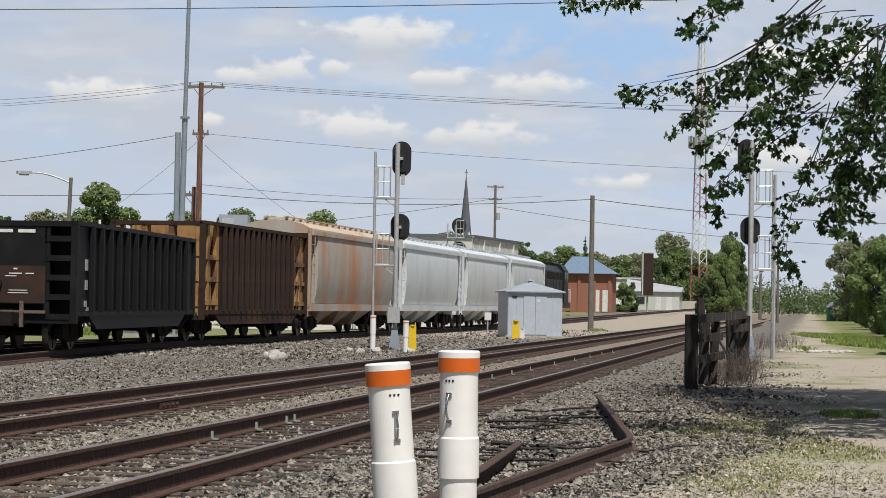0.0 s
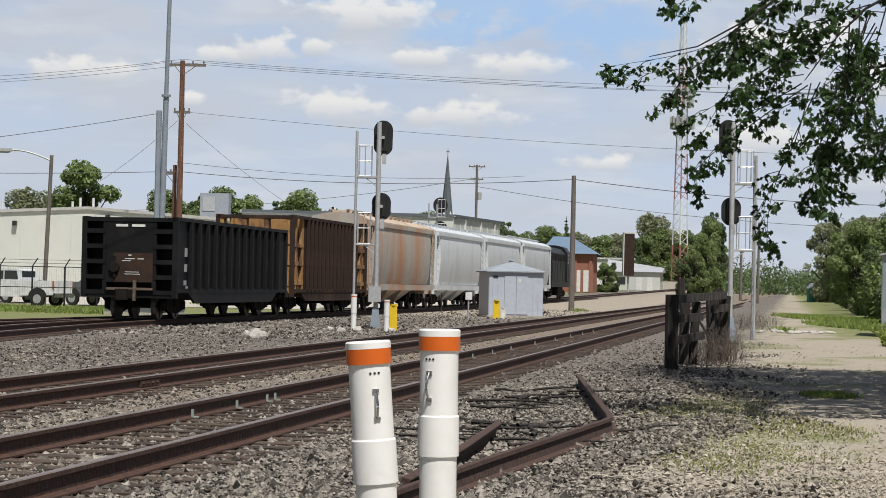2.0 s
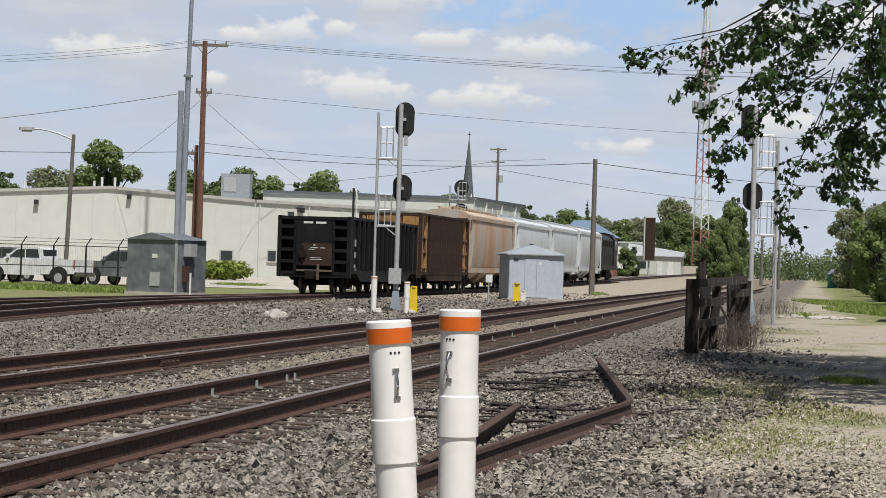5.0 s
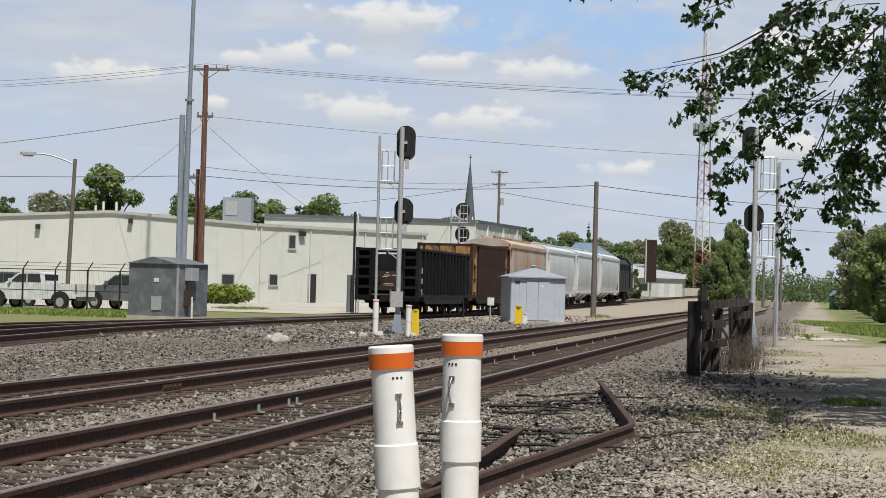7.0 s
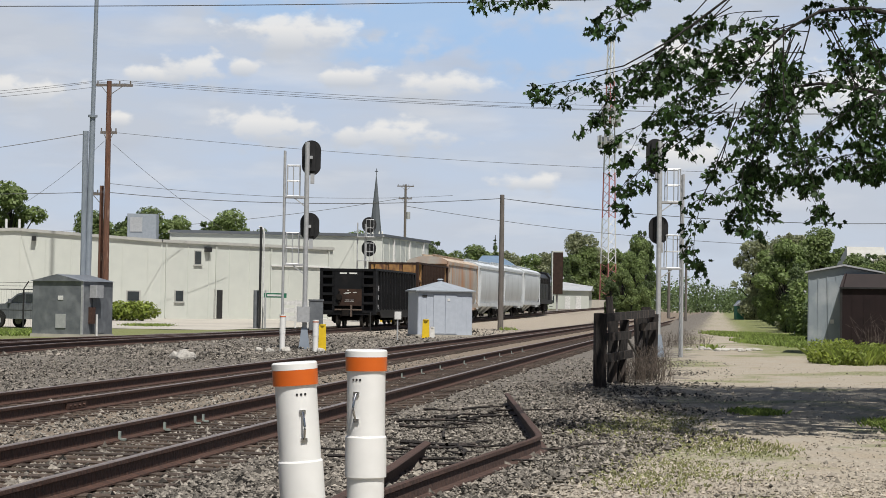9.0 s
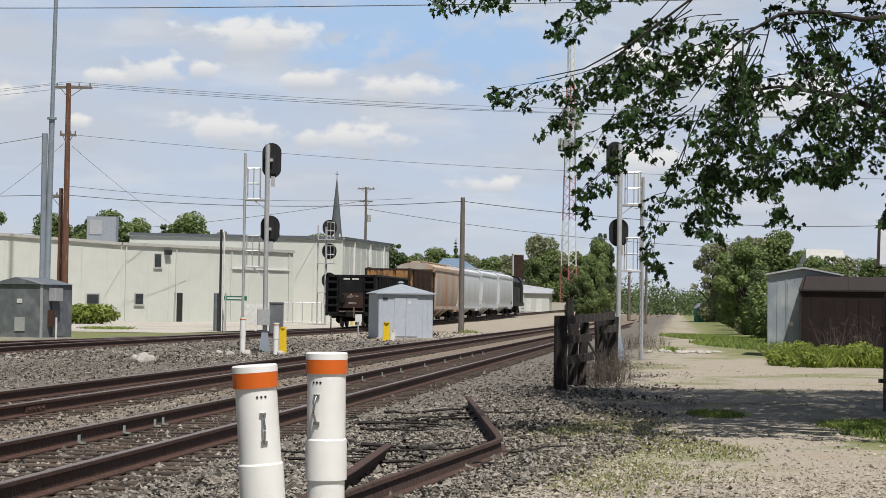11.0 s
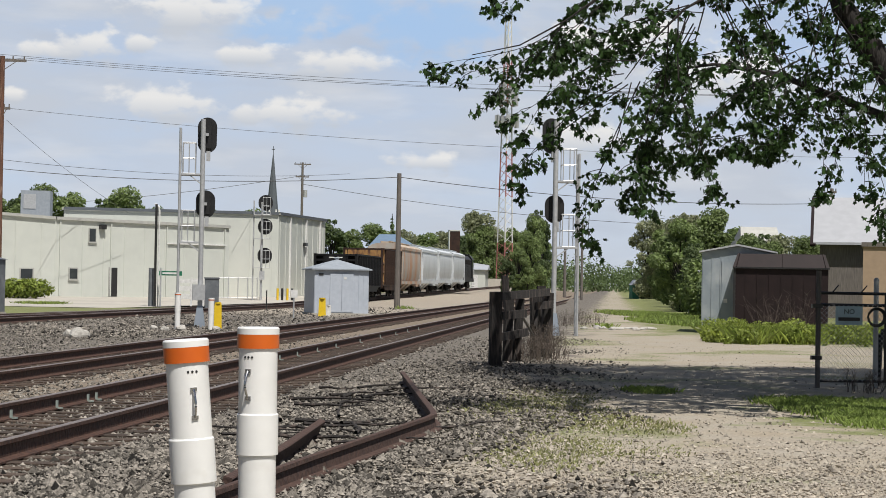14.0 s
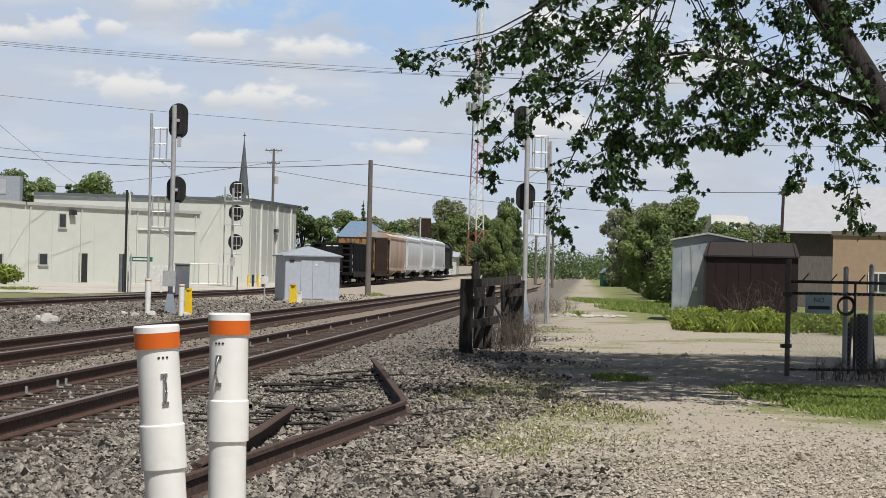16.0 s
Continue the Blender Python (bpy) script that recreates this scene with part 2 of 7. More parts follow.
# ---- mesh tools ----
class Shape:
    """A mesh under way: corners, faces and the material of each face."""

    def __init__(self):
        self.v, self.f, self.k = [], [], []

    def add(self, verts, faces, k=0):
        o = len(self.v)
        self.v += [tuple(p) for p in verts]
        self.f += [tuple(i + o for i in q) for q in faces]
        self.k += [k] * len(faces)
        return self

    def box(self, lo, hi, k=0, m=None, c=0.0):
        """A box, its upright edges cut by c."""
        (x0, y0, z0), (x1, y1, z1) = lo, hi
        if c:
            ring = [(x0 + c, y0), (x1 - c, y0), (x1, y0 + c), (x1, y1 - c), (x1 - c, y1), (x0 + c, y1), (x0, y1 - c), (x0, y0 + c)]
        else:
            ring = [(x0, y0), (x1, y0), (x1, y1), (x0, y1)]
        n = len(ring)
        v = [Vector((x, y, z)) for z in (z0, z1) for x, y in ring]
        if m is not None:
            v = [m @ p for p in v]
        return self.add(v, [tuple(range(n - 1, -1, -1)), tuple(range(n, 2 * n))] + [(i, (i + 1) % n, n + (i + 1) % n, n + i) for i in range(n)], k)

    def tube(self, a, b, r0, r1=None, n=10, k=0, cap=True):
        a, b = Vector(a), Vector(b)
        r1 = r0 if r1 is None else r1
        q = (b - a).to_track_quat("Z", "Y")
        v = [p + q @ Vector((r * math.cos(2 * math.pi * i / n), r * math.sin(2 * math.pi * i / n), 0)) for p, r in ((a, r0), (b, r1)) for i in range(n)]
        f = [(i, (i + 1) % n, n + (i + 1) % n, n + i) for i in range(n)]
        if cap:
            f += [tuple(range(n - 1, -1, -1)), tuple(range(n, 2 * n))]
        return self.add(v, f, k)

    def beam(self, a, b, w, h, k=0):
        """A bar of w by h between two points."""
        a, b = Vector(a), Vector(b)
        q = (b - a).to_track_quat("Z", "X" if abs((b - a).normalized().z) < 0.99 else "Y").to_matrix().to_4x4()
        return self.box((-w / 2, -h / 2, 0), (w / 2, h / 2, (b - a).length), k, Matrix.Translation(a) @ q)

    def prism(self, ring, a, b, k=0):
        """A ring of (u, v) pushed along y from a to b: u is x, v is z."""
        n = len(ring)
        v = [(u, y, w) for y in (a, b) for u, w in ring]
        return self.add(v, [tuple(range(n)), tuple(range(2 * n - 1, n - 1, -1))] + [(i, n + i, n + (i + 1) % n, (i + 1) % n) for i in range(n)], k)

    def chain(self, pts, r, n=6, k=0, taper=1.0):
        pts = [Vector(p) for p in pts]
        rings = []
        for i, p in enumerate(pts):
            d = (pts[min(i + 1, len(pts) - 1)] - pts[max(i - 1, 0)]).normalized()
            q = d.to_track_quat("Z", "Y")
            rr = r * (1 + (taper - 1) * i / max(1, len(pts) - 1))
            rings += [p + q @ Vector((rr * math.cos(2 * math.pi * j / n), rr * math.sin(2 * math.pi * j / n), 0)) for j in range(n)]
        f = [(i * n + j, i * n + (j + 1) % n, (i + 1) * n + (j + 1) % n, (i + 1) * n + j) for i in range(len(pts) - 1) for j in range(n)]
        return self.add(rings, f, k)

    def mesh(self, name, mats, smooth=False):
        me = bpy.data.meshes.new(name)
        me.from_pydata(self.v, [], self.f)
        for m in mats if isinstance(mats, (list, tuple)) else [mats]:
            me.materials.append(m)
        me.polygons.foreach_set("material_index", self.k)
        bm = bmesh.new()
        bm.from_mesh(me)
        if len(bm.faces) < 6000:
            bmesh.ops.recalc_face_normals(bm, faces=bm.faces)
            bm.to_mesh(me)
        bm.free()
        if smooth:
            me.polygons.foreach_set("use_smooth", [True] * len(me.polygons))
            me.set_sharp_from_angle(angle=radians(40))
        me.update()
        return me


def thing(name, label, category, m=None, group="", kind=""):
    ob = new(name)
    ob.matrix_basis = m or Matrix()
    return tagged(ob, label, category, group, kind)


def part(name, shape, mats, parent, label="", smooth=False, m=None):
    ob = new(name, shape if isinstance(shape, bpy.types.Mesh) else shape.mesh(name, mats, smooth))
    ob.parent = parent
    if m is not None:
        ob.matrix_basis = m
    if label:
        ob["label"] = label
    return ob


def solid(name, shape, mats, label, category, m=None, group="", kind="", smooth=False):
    ob = new(name, shape if isinstance(shape, bpy.types.Mesh) else shape.mesh(name, mats, smooth))
    ob.matrix_basis = m or Matrix()
    return tagged(ob, label, category, group, kind)


RND = random.Random(7)
SLOPE = 0.186            # the main lines run x = a + SLOPE * y
MAIN_FAR, MAIN_NEAR = -9.98, -6.07


# ---- sky backdrop with its clouds ----
def sky_backdrop():
    rad, a0, a1, e0, e1, n, k = 2600.0, -30, 45, -0.5, 24, 60, 16
    me = bpy.data.meshes.new("backdrop")
    v, uv = [], []
    for j in range(k + 1):
        for i in range(n + 1):
            a, e = a0 + (a1 - a0) * i / n, e0 + (e1 - e0) * j / k
            v.append((rad * math.sin(radians(a)), rad * math.cos(radians(a)), 1.65 + rad * math.tan(radians(e))))
            uv.append((a, e))
    f = [(j * (n + 1) + i, j * (n + 1) + i + 1, (j + 1) * (n + 1) + i + 1, (j + 1) * (n + 1) + i) for j in range(k) for i in range(n)]
    me.from_pydata(v, [], f)
    layer = me.uv_layers.new(name="UVMap")
    for lp in me.loops:
        layer.data[lp.index].uv = uv[lp.vertex_index]
    m, nn, l, b = nodes_of("clouded sky")
    co = nn.new("ShaderNodeUVMap").outputs[0]
    sep = nn.new("ShaderNodeSeparateXYZ")
    l.new(co, sep.inputs[0])

    def maths(op, a, c=None):
        x = nn.new("ShaderNodeMath")
        x.operation = op
        for s, val in zip(x.inputs, (a, c)):
            if isinstance(val, bpy.types.NodeSocket):
                l.new(val, s)
            elif val is not None:
                s.default_value = val
        return x.outputs[0]

    veil = noisy(nn, l, co, 0.5, 0.30, 0.60, 7, (0.32, 1.0, 1.0))
    rough = noisy(nn, l, co, 1.5, 0.15, 0.85, 9, (0.75, 1.2, 1.0))
    rise = maths("MULTIPLY", sep.outputs[1], 0.085)
    blue = mixer(nn, l, rise, (0.60, 0.67, 0.765), (0.35, 0.51, 0.79))
    base = mixer(nn, l, veil, blue, (0.545, 0.592, 0.672))
    wisps = noisy(nn, l, co, 0.8, 0.50, 0.78, 9, (0.35, 1.3, 1.0))
    base = mixer(nn, l, maths("MULTIPLY", wisps, 0.55), base, (0.76, 0.77, 0.79))
    dull = noisy(nn, l, co, 0.55, 0.55, 0.75, 6, (0.4, 1.5, 1.0))
    base = mixer(nn, l, maths("MULTIPLY", dull, 0.5), base, (0.46, 0.50, 0.58))
    # a broken blue strip high up, then the puffs: heading, height, half width, half height in degrees
    strips = [(1.8, 8.3, 3.2, 1.0), (5.2, 7.4, 2.4, 1.1), (-2.5, 8.4, 1.8, 0.45), (0.5, 7.3, 1.6, 0.5)]
    puffs = [(-1.65, 7.65, 1.6, 0.46), (-4.74, 6.6, 0.95, 0.36), (-3.35, 6.75, 0.5, 0.26), (2.31, 6.3, 1.2, 0.35), (-0.23, 6.5, 1.0, 0.25),
             (-2.42, 5.0, 1.25, 0.42), (1.03, 4.86, 1.4, 0.36), (-9.73, 5.85, 1.5, 0.36), (-6.74, 5.13, 0.25, 0.2), (5.13, 3.56, 0.8, 0.22),
             (-6.04, 6.45, 0.5, 0.24), (9.4, 4.3, 1.2, 0.5), (14.0, 6.0, 2.0, 0.7), (10.5, 7.0, 2.0, 0.5)]

    def blot(h, e, w, t, ragged):
        du = maths("DIVIDE", maths("SUBTRACT", sep.outputs[0], h), w)
        dv = maths("DIVIDE", maths("SUBTRACT", sep.outputs[1], e), t)
        d = maths("SQRT", maths("ADD", maths("MULTIPLY", du, du), maths("MULTIPLY", dv, dv)))
        s = maths("ADD", d, maths("MULTIPLY", maths("SUBTRACT", rough, 0.5), ragged))
        r = nn.new("ShaderNodeMapRange")
        r.interpolation_type = "SMOOTHSTEP"
        r.inputs[1].default_value, r.inputs[2].default_value, r.inputs[3].default_value, r.inputs[4].default_value = 0.35, 1.3, 1.0, 0.0
        l.new(s, r.inputs[0])
        return r.outputs[0], dv

    col = base
    for p in strips:
        a, _ = blot(*p, 1.6)
        col = mixer(nn, l, maths("MULTIPLY", a, 0.8), col, (0.38, 0.56, 0.82))
    for p in puffs:
        a, dv = blot(p[0], p[1], p[2] * 1.1, p[3] * 1.25, 2.6)
        shade = nn.new("ShaderNodeMapRange")
        shade.inputs[1].default_value, shade.inputs[2].default_value = -0.7, 0.4
        l.new(dv, shade.inputs[0])
        puff = mixer(nn, l, shade.outputs[0], (0.56, 0.595, 0.65), (0.85, 0.835, 0.81))
        col = mixer(nn, l, maths("MULTIPLY", a, 0.85), col, puff)
    b.inputs["Base Color"].default_value = (0, 0, 0, 1)
    b.inputs["Roughness"].default_value = 1.0
    b.inputs["Specular IOR Level"].default_value = 0.0
    l.new(col, b.inputs["Emission Color"])
    b.inputs["Emission Strength"].default_value = 1.0
    me.materials.append(m)
    tagged(new("backdrop", me), "pale blue sky with scattered white clouds", "sky", kind="structure")


sky_backdrop()


# ---- ground ----
def train_x(y):
    """The curving line of the third track: x at y."""
    ya, yb, s0, s1 = 54.84, 70.785, 0.059, 0.196
    if y < ya:
        return -10.92 + s0 * (y - ya)
    q = min(y, yb) - ya
    x = -10.92 + s0 * q + (s1 - s0) * q * q / (2 * (yb - ya))
    return x + s1 * max(0.0, y - yb)


def rise(y):
    """The third track climbs a little beyond the yard."""
    return 0.0062 * max(0.0, min(y, 420.0) - 125.0)


def ground():
    m, n, l, b = nodes_of("trackside ground")
    co = n.new("ShaderNodeTexCoord").outputs["Object"]
    sep = n.new("ShaderNodeSeparateXYZ")
    l.new(co, sep.inputs[0])

    def maths(op, a, c=None, clamp=False):
        x = n.new("ShaderNodeMath")
        x.operation, x.use_clamp = op, clamp
        for s, val in zip(x.inputs, (a, c)):
            if isinstance(val, bpy.types.NodeSocket):
                l.new(val, s)
            elif val is not None:
                s.default_value = val
        return x.outputs[0]

    def band(val, lo, hi):
        r = n.new("ShaderNodeMapRange")
        r.interpolation_type = "SMOOTHSTEP"
        r.inputs[1].default_value, r.inputs[2].default_value = lo, hi
        l.new(val, r.inputs[0])
        return r.outputs[0]

    big = noisy(n, l, co, 0.25, 0.25, 0.75, 5)
    mid = noisy(n, l, co, 1.1, 0.3, 0.7, 6)
    fine = noisy(n, l, co, 14, 0.3, 0.7, 6)
    cell = n.new("ShaderNodeTexVoronoi")
    cell.inputs["Scale"].default_value = 19
    l.new(co, cell.inputs["Vector"])
    cells = n.new("ShaderNodeMapRange")
    cells.inputs[3].default_value, cells.inputs[4].default_value = 0.35, 1.5
    l.new(cell.outputs["Color"], cells.inputs[0])
    # distance to the right of the main lines' axis, with a wavering edge
    w = maths("SUBTRACT", sep.outputs[0], maths("MULTIPLY", sep.outputs[1], 0.186))
    ww = maths("ADD", w, maths("MULTIPLY", maths("SUBTRACT", mid, 0.5), 2.2))
    ballast = mixer(n, l, fine, (0.20, 0.178, 0.15), (0.105, 0.092, 0.077))
    ballast = mixer(n, l, cells.outputs[0], (0.05, 0.045, 0.04), ballast)
    brown = mixer(n, l, fine, (0.265, 0.207, 0.148), (0.155, 0.12, 0.086))
    ballast = mixer(n, l, maths("MULTIPLY", maths("MULTIPLY", band(w, -12.5, -11.3), maths("SUBTRACT", 1.0, band(w, -5.6, -4.8))), 0.75), ballast, brown)
    dirt = mixer(n, l, fine, (0.375, 0.32, 0.24), (0.265, 0.225, 0.168))
    dirt = mixer(n, l, maths("MULTIPLY", mid, 0.45), dirt, (0.36, 0.345, 0.31))
    lawn = mixer(n, l, fine, (0.20, 0.215, 0.075), (0.13, 0.145, 0.055))
    col = mixer(n, l, band(ww, -1.9, -0.7), ballast, dirt)
    patch = maths("MULTIPLY", band(big, 0.56, 0.74), band(w, -2.2, -1.2))
    col = mixer(n, l, maths("MULTIPLY", patch, band(fine, 0.15, 0.6)), col, lawn)
    right = maths("MULTIPLY", band(ww, 1.0, 2.2), band(sep.outputs[1], 66, 76))
    verge = maths("MULTIPLY", maths("MULTIPLY", band(ww, 2.0, 3.0), maths("SUBTRACT", 1.0, band(ww, 12.0, 14.0))), maths("SUBTRACT", 1.0, band(sep.outputs[1], 29.5, 31)))
    verge = maths("MULTIPLY", verge, band(maths("ADD", sep.outputs[1], maths("MULTIPLY", mid, 2.5)), 22.0, 24.5))
    col = mixer(n, l, right, col, lawn)
    col = mixer(n, l, verge, col, lawn)
    sandy = maths("MULTIPLY", maths("MULTIPLY", band(sep.outputs[1], 88, 112), band(ww, -24.5, -23.0)), maths("SUBTRACT", 1.0, band(w, -12.6, -11.8)))
    col = mixer(n, l, maths("MULTIPLY", sandy, 0.85), col, mixer(n, l, fine, (0.40, 0.35, 0.28), (0.29, 0.25, 0.20)))
    sooty = maths("MULTIPLY", maths("MULTIPLY", band(ww, -3.8, -3.0), maths("SUBTRACT", 1.0, band(ww, -1.6, -0.8))), maths("MULTIPLY", band(sep.outputs[1], 26, 31), maths("SUBTRACT", 1.0, band(sep.outputs[1], 40, 44))))
    col = mixer(n, l, maths("MULTIPLY", sooty, 0.3), col, (0.035, 0.033, 0.03))
    left = maths("SUBTRACT", 1.0, band(maths("ADD", w, maths("MULTIPLY", big, 2.0)), -27, -25))
    col = mixer(n, l, left, col, lawn)
    l.new(col, b.inputs["Base Color"])
    b.inputs["Roughness"].default_value = 0.95
    bp = n.new("ShaderNodeBump")
    bp.inputs["Strength"].default_value, bp.inputs["Distance"].default_value = 0.7, 0.04
    l.new(cell.outputs["Distance"], bp.inputs["Height"])
    l.new(bp.outputs[0], b.inputs["Normal"])
    # one sheet, finer near the camera, rising a little with distance beyond the yard
    xs = [-2600, -900, -300, -120, -60] + [-40 + 2 * i for i in range(51)] + [90, 150, 300, 900, 2600]
    ys = [-300, -60, -10] + [2 * i for i in range(0, 81)] + [180, 220, 300, 500, 1000, 2650]
    v = []
    for y in ys:
        for x in xs:
            z = 0.035 * noise.noise(Vector((x * 0.22, y * 0.22, 3.0)))
            off = x - SLOPE * y
            if -13.5 < off < -3.5 or abs(x - train_x(y)) < 3:
                z = 0.03
            if y < 12:
                z -= 0.02
            if y > 125:
                z += (rise(y) - 0.05) * min(1.0, max(0.0, (-12.6 - off) / 4.0))
            v.append((x, y, z))
    n0 = len(xs)
    f = [(j * n0 + i, j * n0 + i + 1, (j + 1) * n0 + i + 1, (j + 1) * n0 + i) for j in range(len(ys) - 1) for i in range(n0 - 1)]
    solid("ground", Shape().add(v, f), m, "gravel, dirt and grass beside the railway", "ground", kind="structure", smooth=True)


ground()


# ---- railway tracks ----
RAIL_RING = [(-0.076, 0.0), (0.076, 0.0), (0.076, 0.016), (0.012, 0.036), (0.010, 0.135), (0.036, 0.148), (0.036, 0.182), (0.026, 0.189),
             (-0.026, 0.189), (-0.036, 0.182), (-0.036, 0.148), (-0.010, 0.135), (-0.012, 0.036), (-0.076, 0.016)]


def sweep(shape, pts, ring, z, lift=None):
    """Pushes a cross-section along a line on the ground; its top face takes the second material."""
    n, o = len(ring), len(shape.v)
    for i, p in enumerate(pts):
        d = Vector(pts[min(i + 1, len(pts) - 1)]) - Vector(pts[max(i - 1, 0)])
        d.normalize()
        up = z + (lift(p[1]) if lift else 0.0)
        shape.v += [(p[0] + d.y * u, p[1] - d.x * u, up + h) for u, h in ring]
    for i in range(len(pts) - 1):
        for j in range(n):
            shape.f.append((o + i * n + j, o + i * n + (j + 1) % n, o + (i + 1) * n + (j + 1) % n, o + (i + 1) * n + j))
            shape.k.append(1 if j in (6, 7, 8) else 0)
    shape.f += [tuple(range(o, o + n)), tuple(range(o + (len(pts) - 1) * n, o + len(pts) * n))]
    shape.k += [0, 0]
    return shape


def offset_line(line, w):
    out = []
    for i, p in enumerate(line):
        d = (Vector(line[min(i + 1, len(line) - 1)]) - Vector(line[max(i - 1, 0)])).normalized()
        out.append((p[0] + d.y * w, p[1] - d.x * w))
    return out


TIE = Shape().box((-1.3, -0.115, -0.15), (1.3, 0.115, 0.0), c=0.01).mesh("tie", M["tie"])


def track(line, label, first, last, lift=None):
    """line: points of the centre line. first, last: the stretch in y where the ties are pieces of their own."""
    t = thing("railway_track", label, "railway track", kind="structure")
    for side in (-0.755, 0.755):
        part("rail", sweep(Shape(), offset_line(line, side), RAIL_RING, 0.05, lift), [M["rail_side"], M["rail_top"]], t)
    step, carry, far = 0.53, 0.0, Shape()
    for a, b in zip(line, line[1:]):
        a, b = Vector(a), Vector(b)
        d, length = (b - a).normalized(), (b - a).length
        s = carry
        while s < length:
            p = a + d * s
            m = Matrix.Translation((p.x, p.y, 0.052 + (lift(p.y) if lift else 0.0))) @ Matrix.Rotation(math.atan2(-d.x, d.y) + RND.uniform(-0.02, 0.02), 4, "Z") @ Matrix.Translation((RND.uniform(-0.06, 0.06), 0, 0))
            if first < p.y < last:
                part("tie", TIE, None, t, m=m)
            elif p.y < 200:
                far.box((-1.3, -0.115, -0.15), (1.3, 0.115, 0.0), 0, m)
            s += step
        carry = s - length
    if far.v:
        tagged(part("tie_row", far, M["tie"], t), kind="stuff")
    return t


def straight(a, y0, y1):
    return [(a + SLOPE * y, y) for y in (y0, (y0 + y1) / 2, y1)]


near_track = track(straight(MAIN_NEAR, 4, 900), "two rusty rails on dark ties with shiny tops", 8, 75)
far_track = track(straight(MAIN_FAR, 6, 900), "rusty railway track on brown gravel with a rail joint", 14, 80)
yard_line = [(train_x(y), y) for y in list(range(12, 132, 3)) + [140, 170, 200, 250, 300, 360, 420]]
yard_track = track(yard_line, "curving railway track that carries the train", 30, 105, rise)
spur_line = [(train_x(y) - 0.0030 * max(0, 100 - y) ** 1.85, y) for y in range(24, 101, 4)]
track(spur_line, "side track that joins the curving one", 50, 90)


def rail_extras():
    # clips on the near track's far rail, and the bolted bar on the far track's near rail
    ring = Shape()
    ring.box((-0.012, -0.02, 0.0), (0.012, 0.02, 0.10)).box((0.01, -0.03, 0.0), (0.07, 0.03, 0.02))
    me = ring.mesh("rail_anchor", M["anchor"])
    d = Vector((SLOPE, 1)).normalized()
    for y in (22.4, 24.2, 25.6, 26.0, 31.5, 32.1, 37.2, 40.0, 42.2, 45.0, 48.0, 52.5, 57.0, 61.0, 64.5, 68.0):
        x = MAIN_NEAR + SLOPE * y
        part("rail_anchor", me, None, near_track, m=Matrix.Translation((x - d.y * 0.755 + 0.06, y + d.x * 0.755, 0.06)) @ Matrix.Rotation(-math.atan(SLOPE), 4, "Z"))
    bar = Shape().box((0.012, -0.42, 0.04), (0.035, 0.42, 0.125))
    for k in range(4):
        bar.tube((0.03, -0.3 + 0.2 * k, 0.085), (0.065, -0.3 + 0.2 * k, 0.085), 0.02, n=6)
    y = 28.6
    part("joint_bar", bar, M["rail_side"], far_track, m=Matrix.Translation((MAIN_FAR + SLOPE * y + d.y * 0.755, y - d.x * 0.755, 0.05)) @ Matrix.Rotation(-math.atan(SLOPE), 4, "Z"))


rail_extras()

# ---- the train ----
# cars stand on the rails: +y is the way they go, z = 0 the rail head, the middle of the car at y = 0
WHEEL_R = 0.457
AXLES = []          # (wheelset, car, place along the car)
CARS = []           # (car, distance of its middle from the train's tail, bogie half distance)


def wheelset(parent, y, car_y, x=0.0, radius=WHEEL_R):
    s = Shape()
    for side in (-1, 1):
        a = side * 0.72
        s.tube((a - 0.065, 0, 0), (a + 0.065, 0, 0), radius, n=20, k=0)
        s.tube((a - side * 0.085, 0, 0), (a - side * 0.06, 0, 0), radius + 0.028, n=20, k=0)
        s.tube((a + side * 0.065, 0, 0), (a + side * 0.09, 0, 0), radius * 0.45, radius * 0.35, n=12, k=1)
        for q in range(4):
            ang = q * math.pi / 2
            s.box((a + side * 0.062, -0.03, 0.16), (a + side * 0.075, 0.03, radius - 0.05), 1, Matrix.Rotation(ang, 4, "X"))
    s.tube((-0.72, 0, 0), (0.72, 0, 0), 0.08, n=10, k=1)
    ob = part("wheelset", s, [M["wheel"], M["under"]], parent, "steel wheels with a bright rim")
    ob.matrix_basis = Matrix.Translation((x, y, radius))
    AXLES.append((ob, y, radius))
    return ob


def bogie(car, y):
    s = Shape()
    for side in (-1, 1):
        x = side * 0.98
        s.add([(x + dx, y + yy, z) for dx in (-0.07, 0.07) for yy, z in ((-1.15, 0.38), (-1.15, 0.58), (-0.5, 0.82), (0.5, 0.82), (1.15, 0.58), (1.15, 0.38), (0.4, 0.22), (-0.4, 0.22))],
              [tuple(range(8)), tuple(range(15, 7, -1))] + [(i, (i + 1) % 8, 8 + (i + 1) % 8, 8 + i) for i in range(8)])
        for q in (-0.86, 0.86):
            s.box((x - 0.11, y + q - 0.14, 0.33), (x + 0.11, y + q + 0.14, 0.62))
        for q in (-0.15, 0.15):
            s.tube((x, y + q, 0.3), (x, y + q, 0.62), 0.09, n=8)
    s.box((-1.1, y - 0.22, 0.45), (1.1, y + 0.22, 0.8))
    part("bogie_frame", s, M["under"], car)
    for q in (-0.86, 0.86):
        wheelset(car, y + q, y)


def coupler(car, y, way):
    s = Shape()
    s.box((-0.12, min(y, y + way * 0.75), 0.72), (0.12, max(y, y + way * 0.75), 0.98))
    s.box((-0.19, min(y + way * 0.55, y + way * 0.85), 0.66), (0.19, max(y + way * 0.55, y + way * 0.85), 1.02), c=0.05)
    part("coupler", s, M["under"], car)


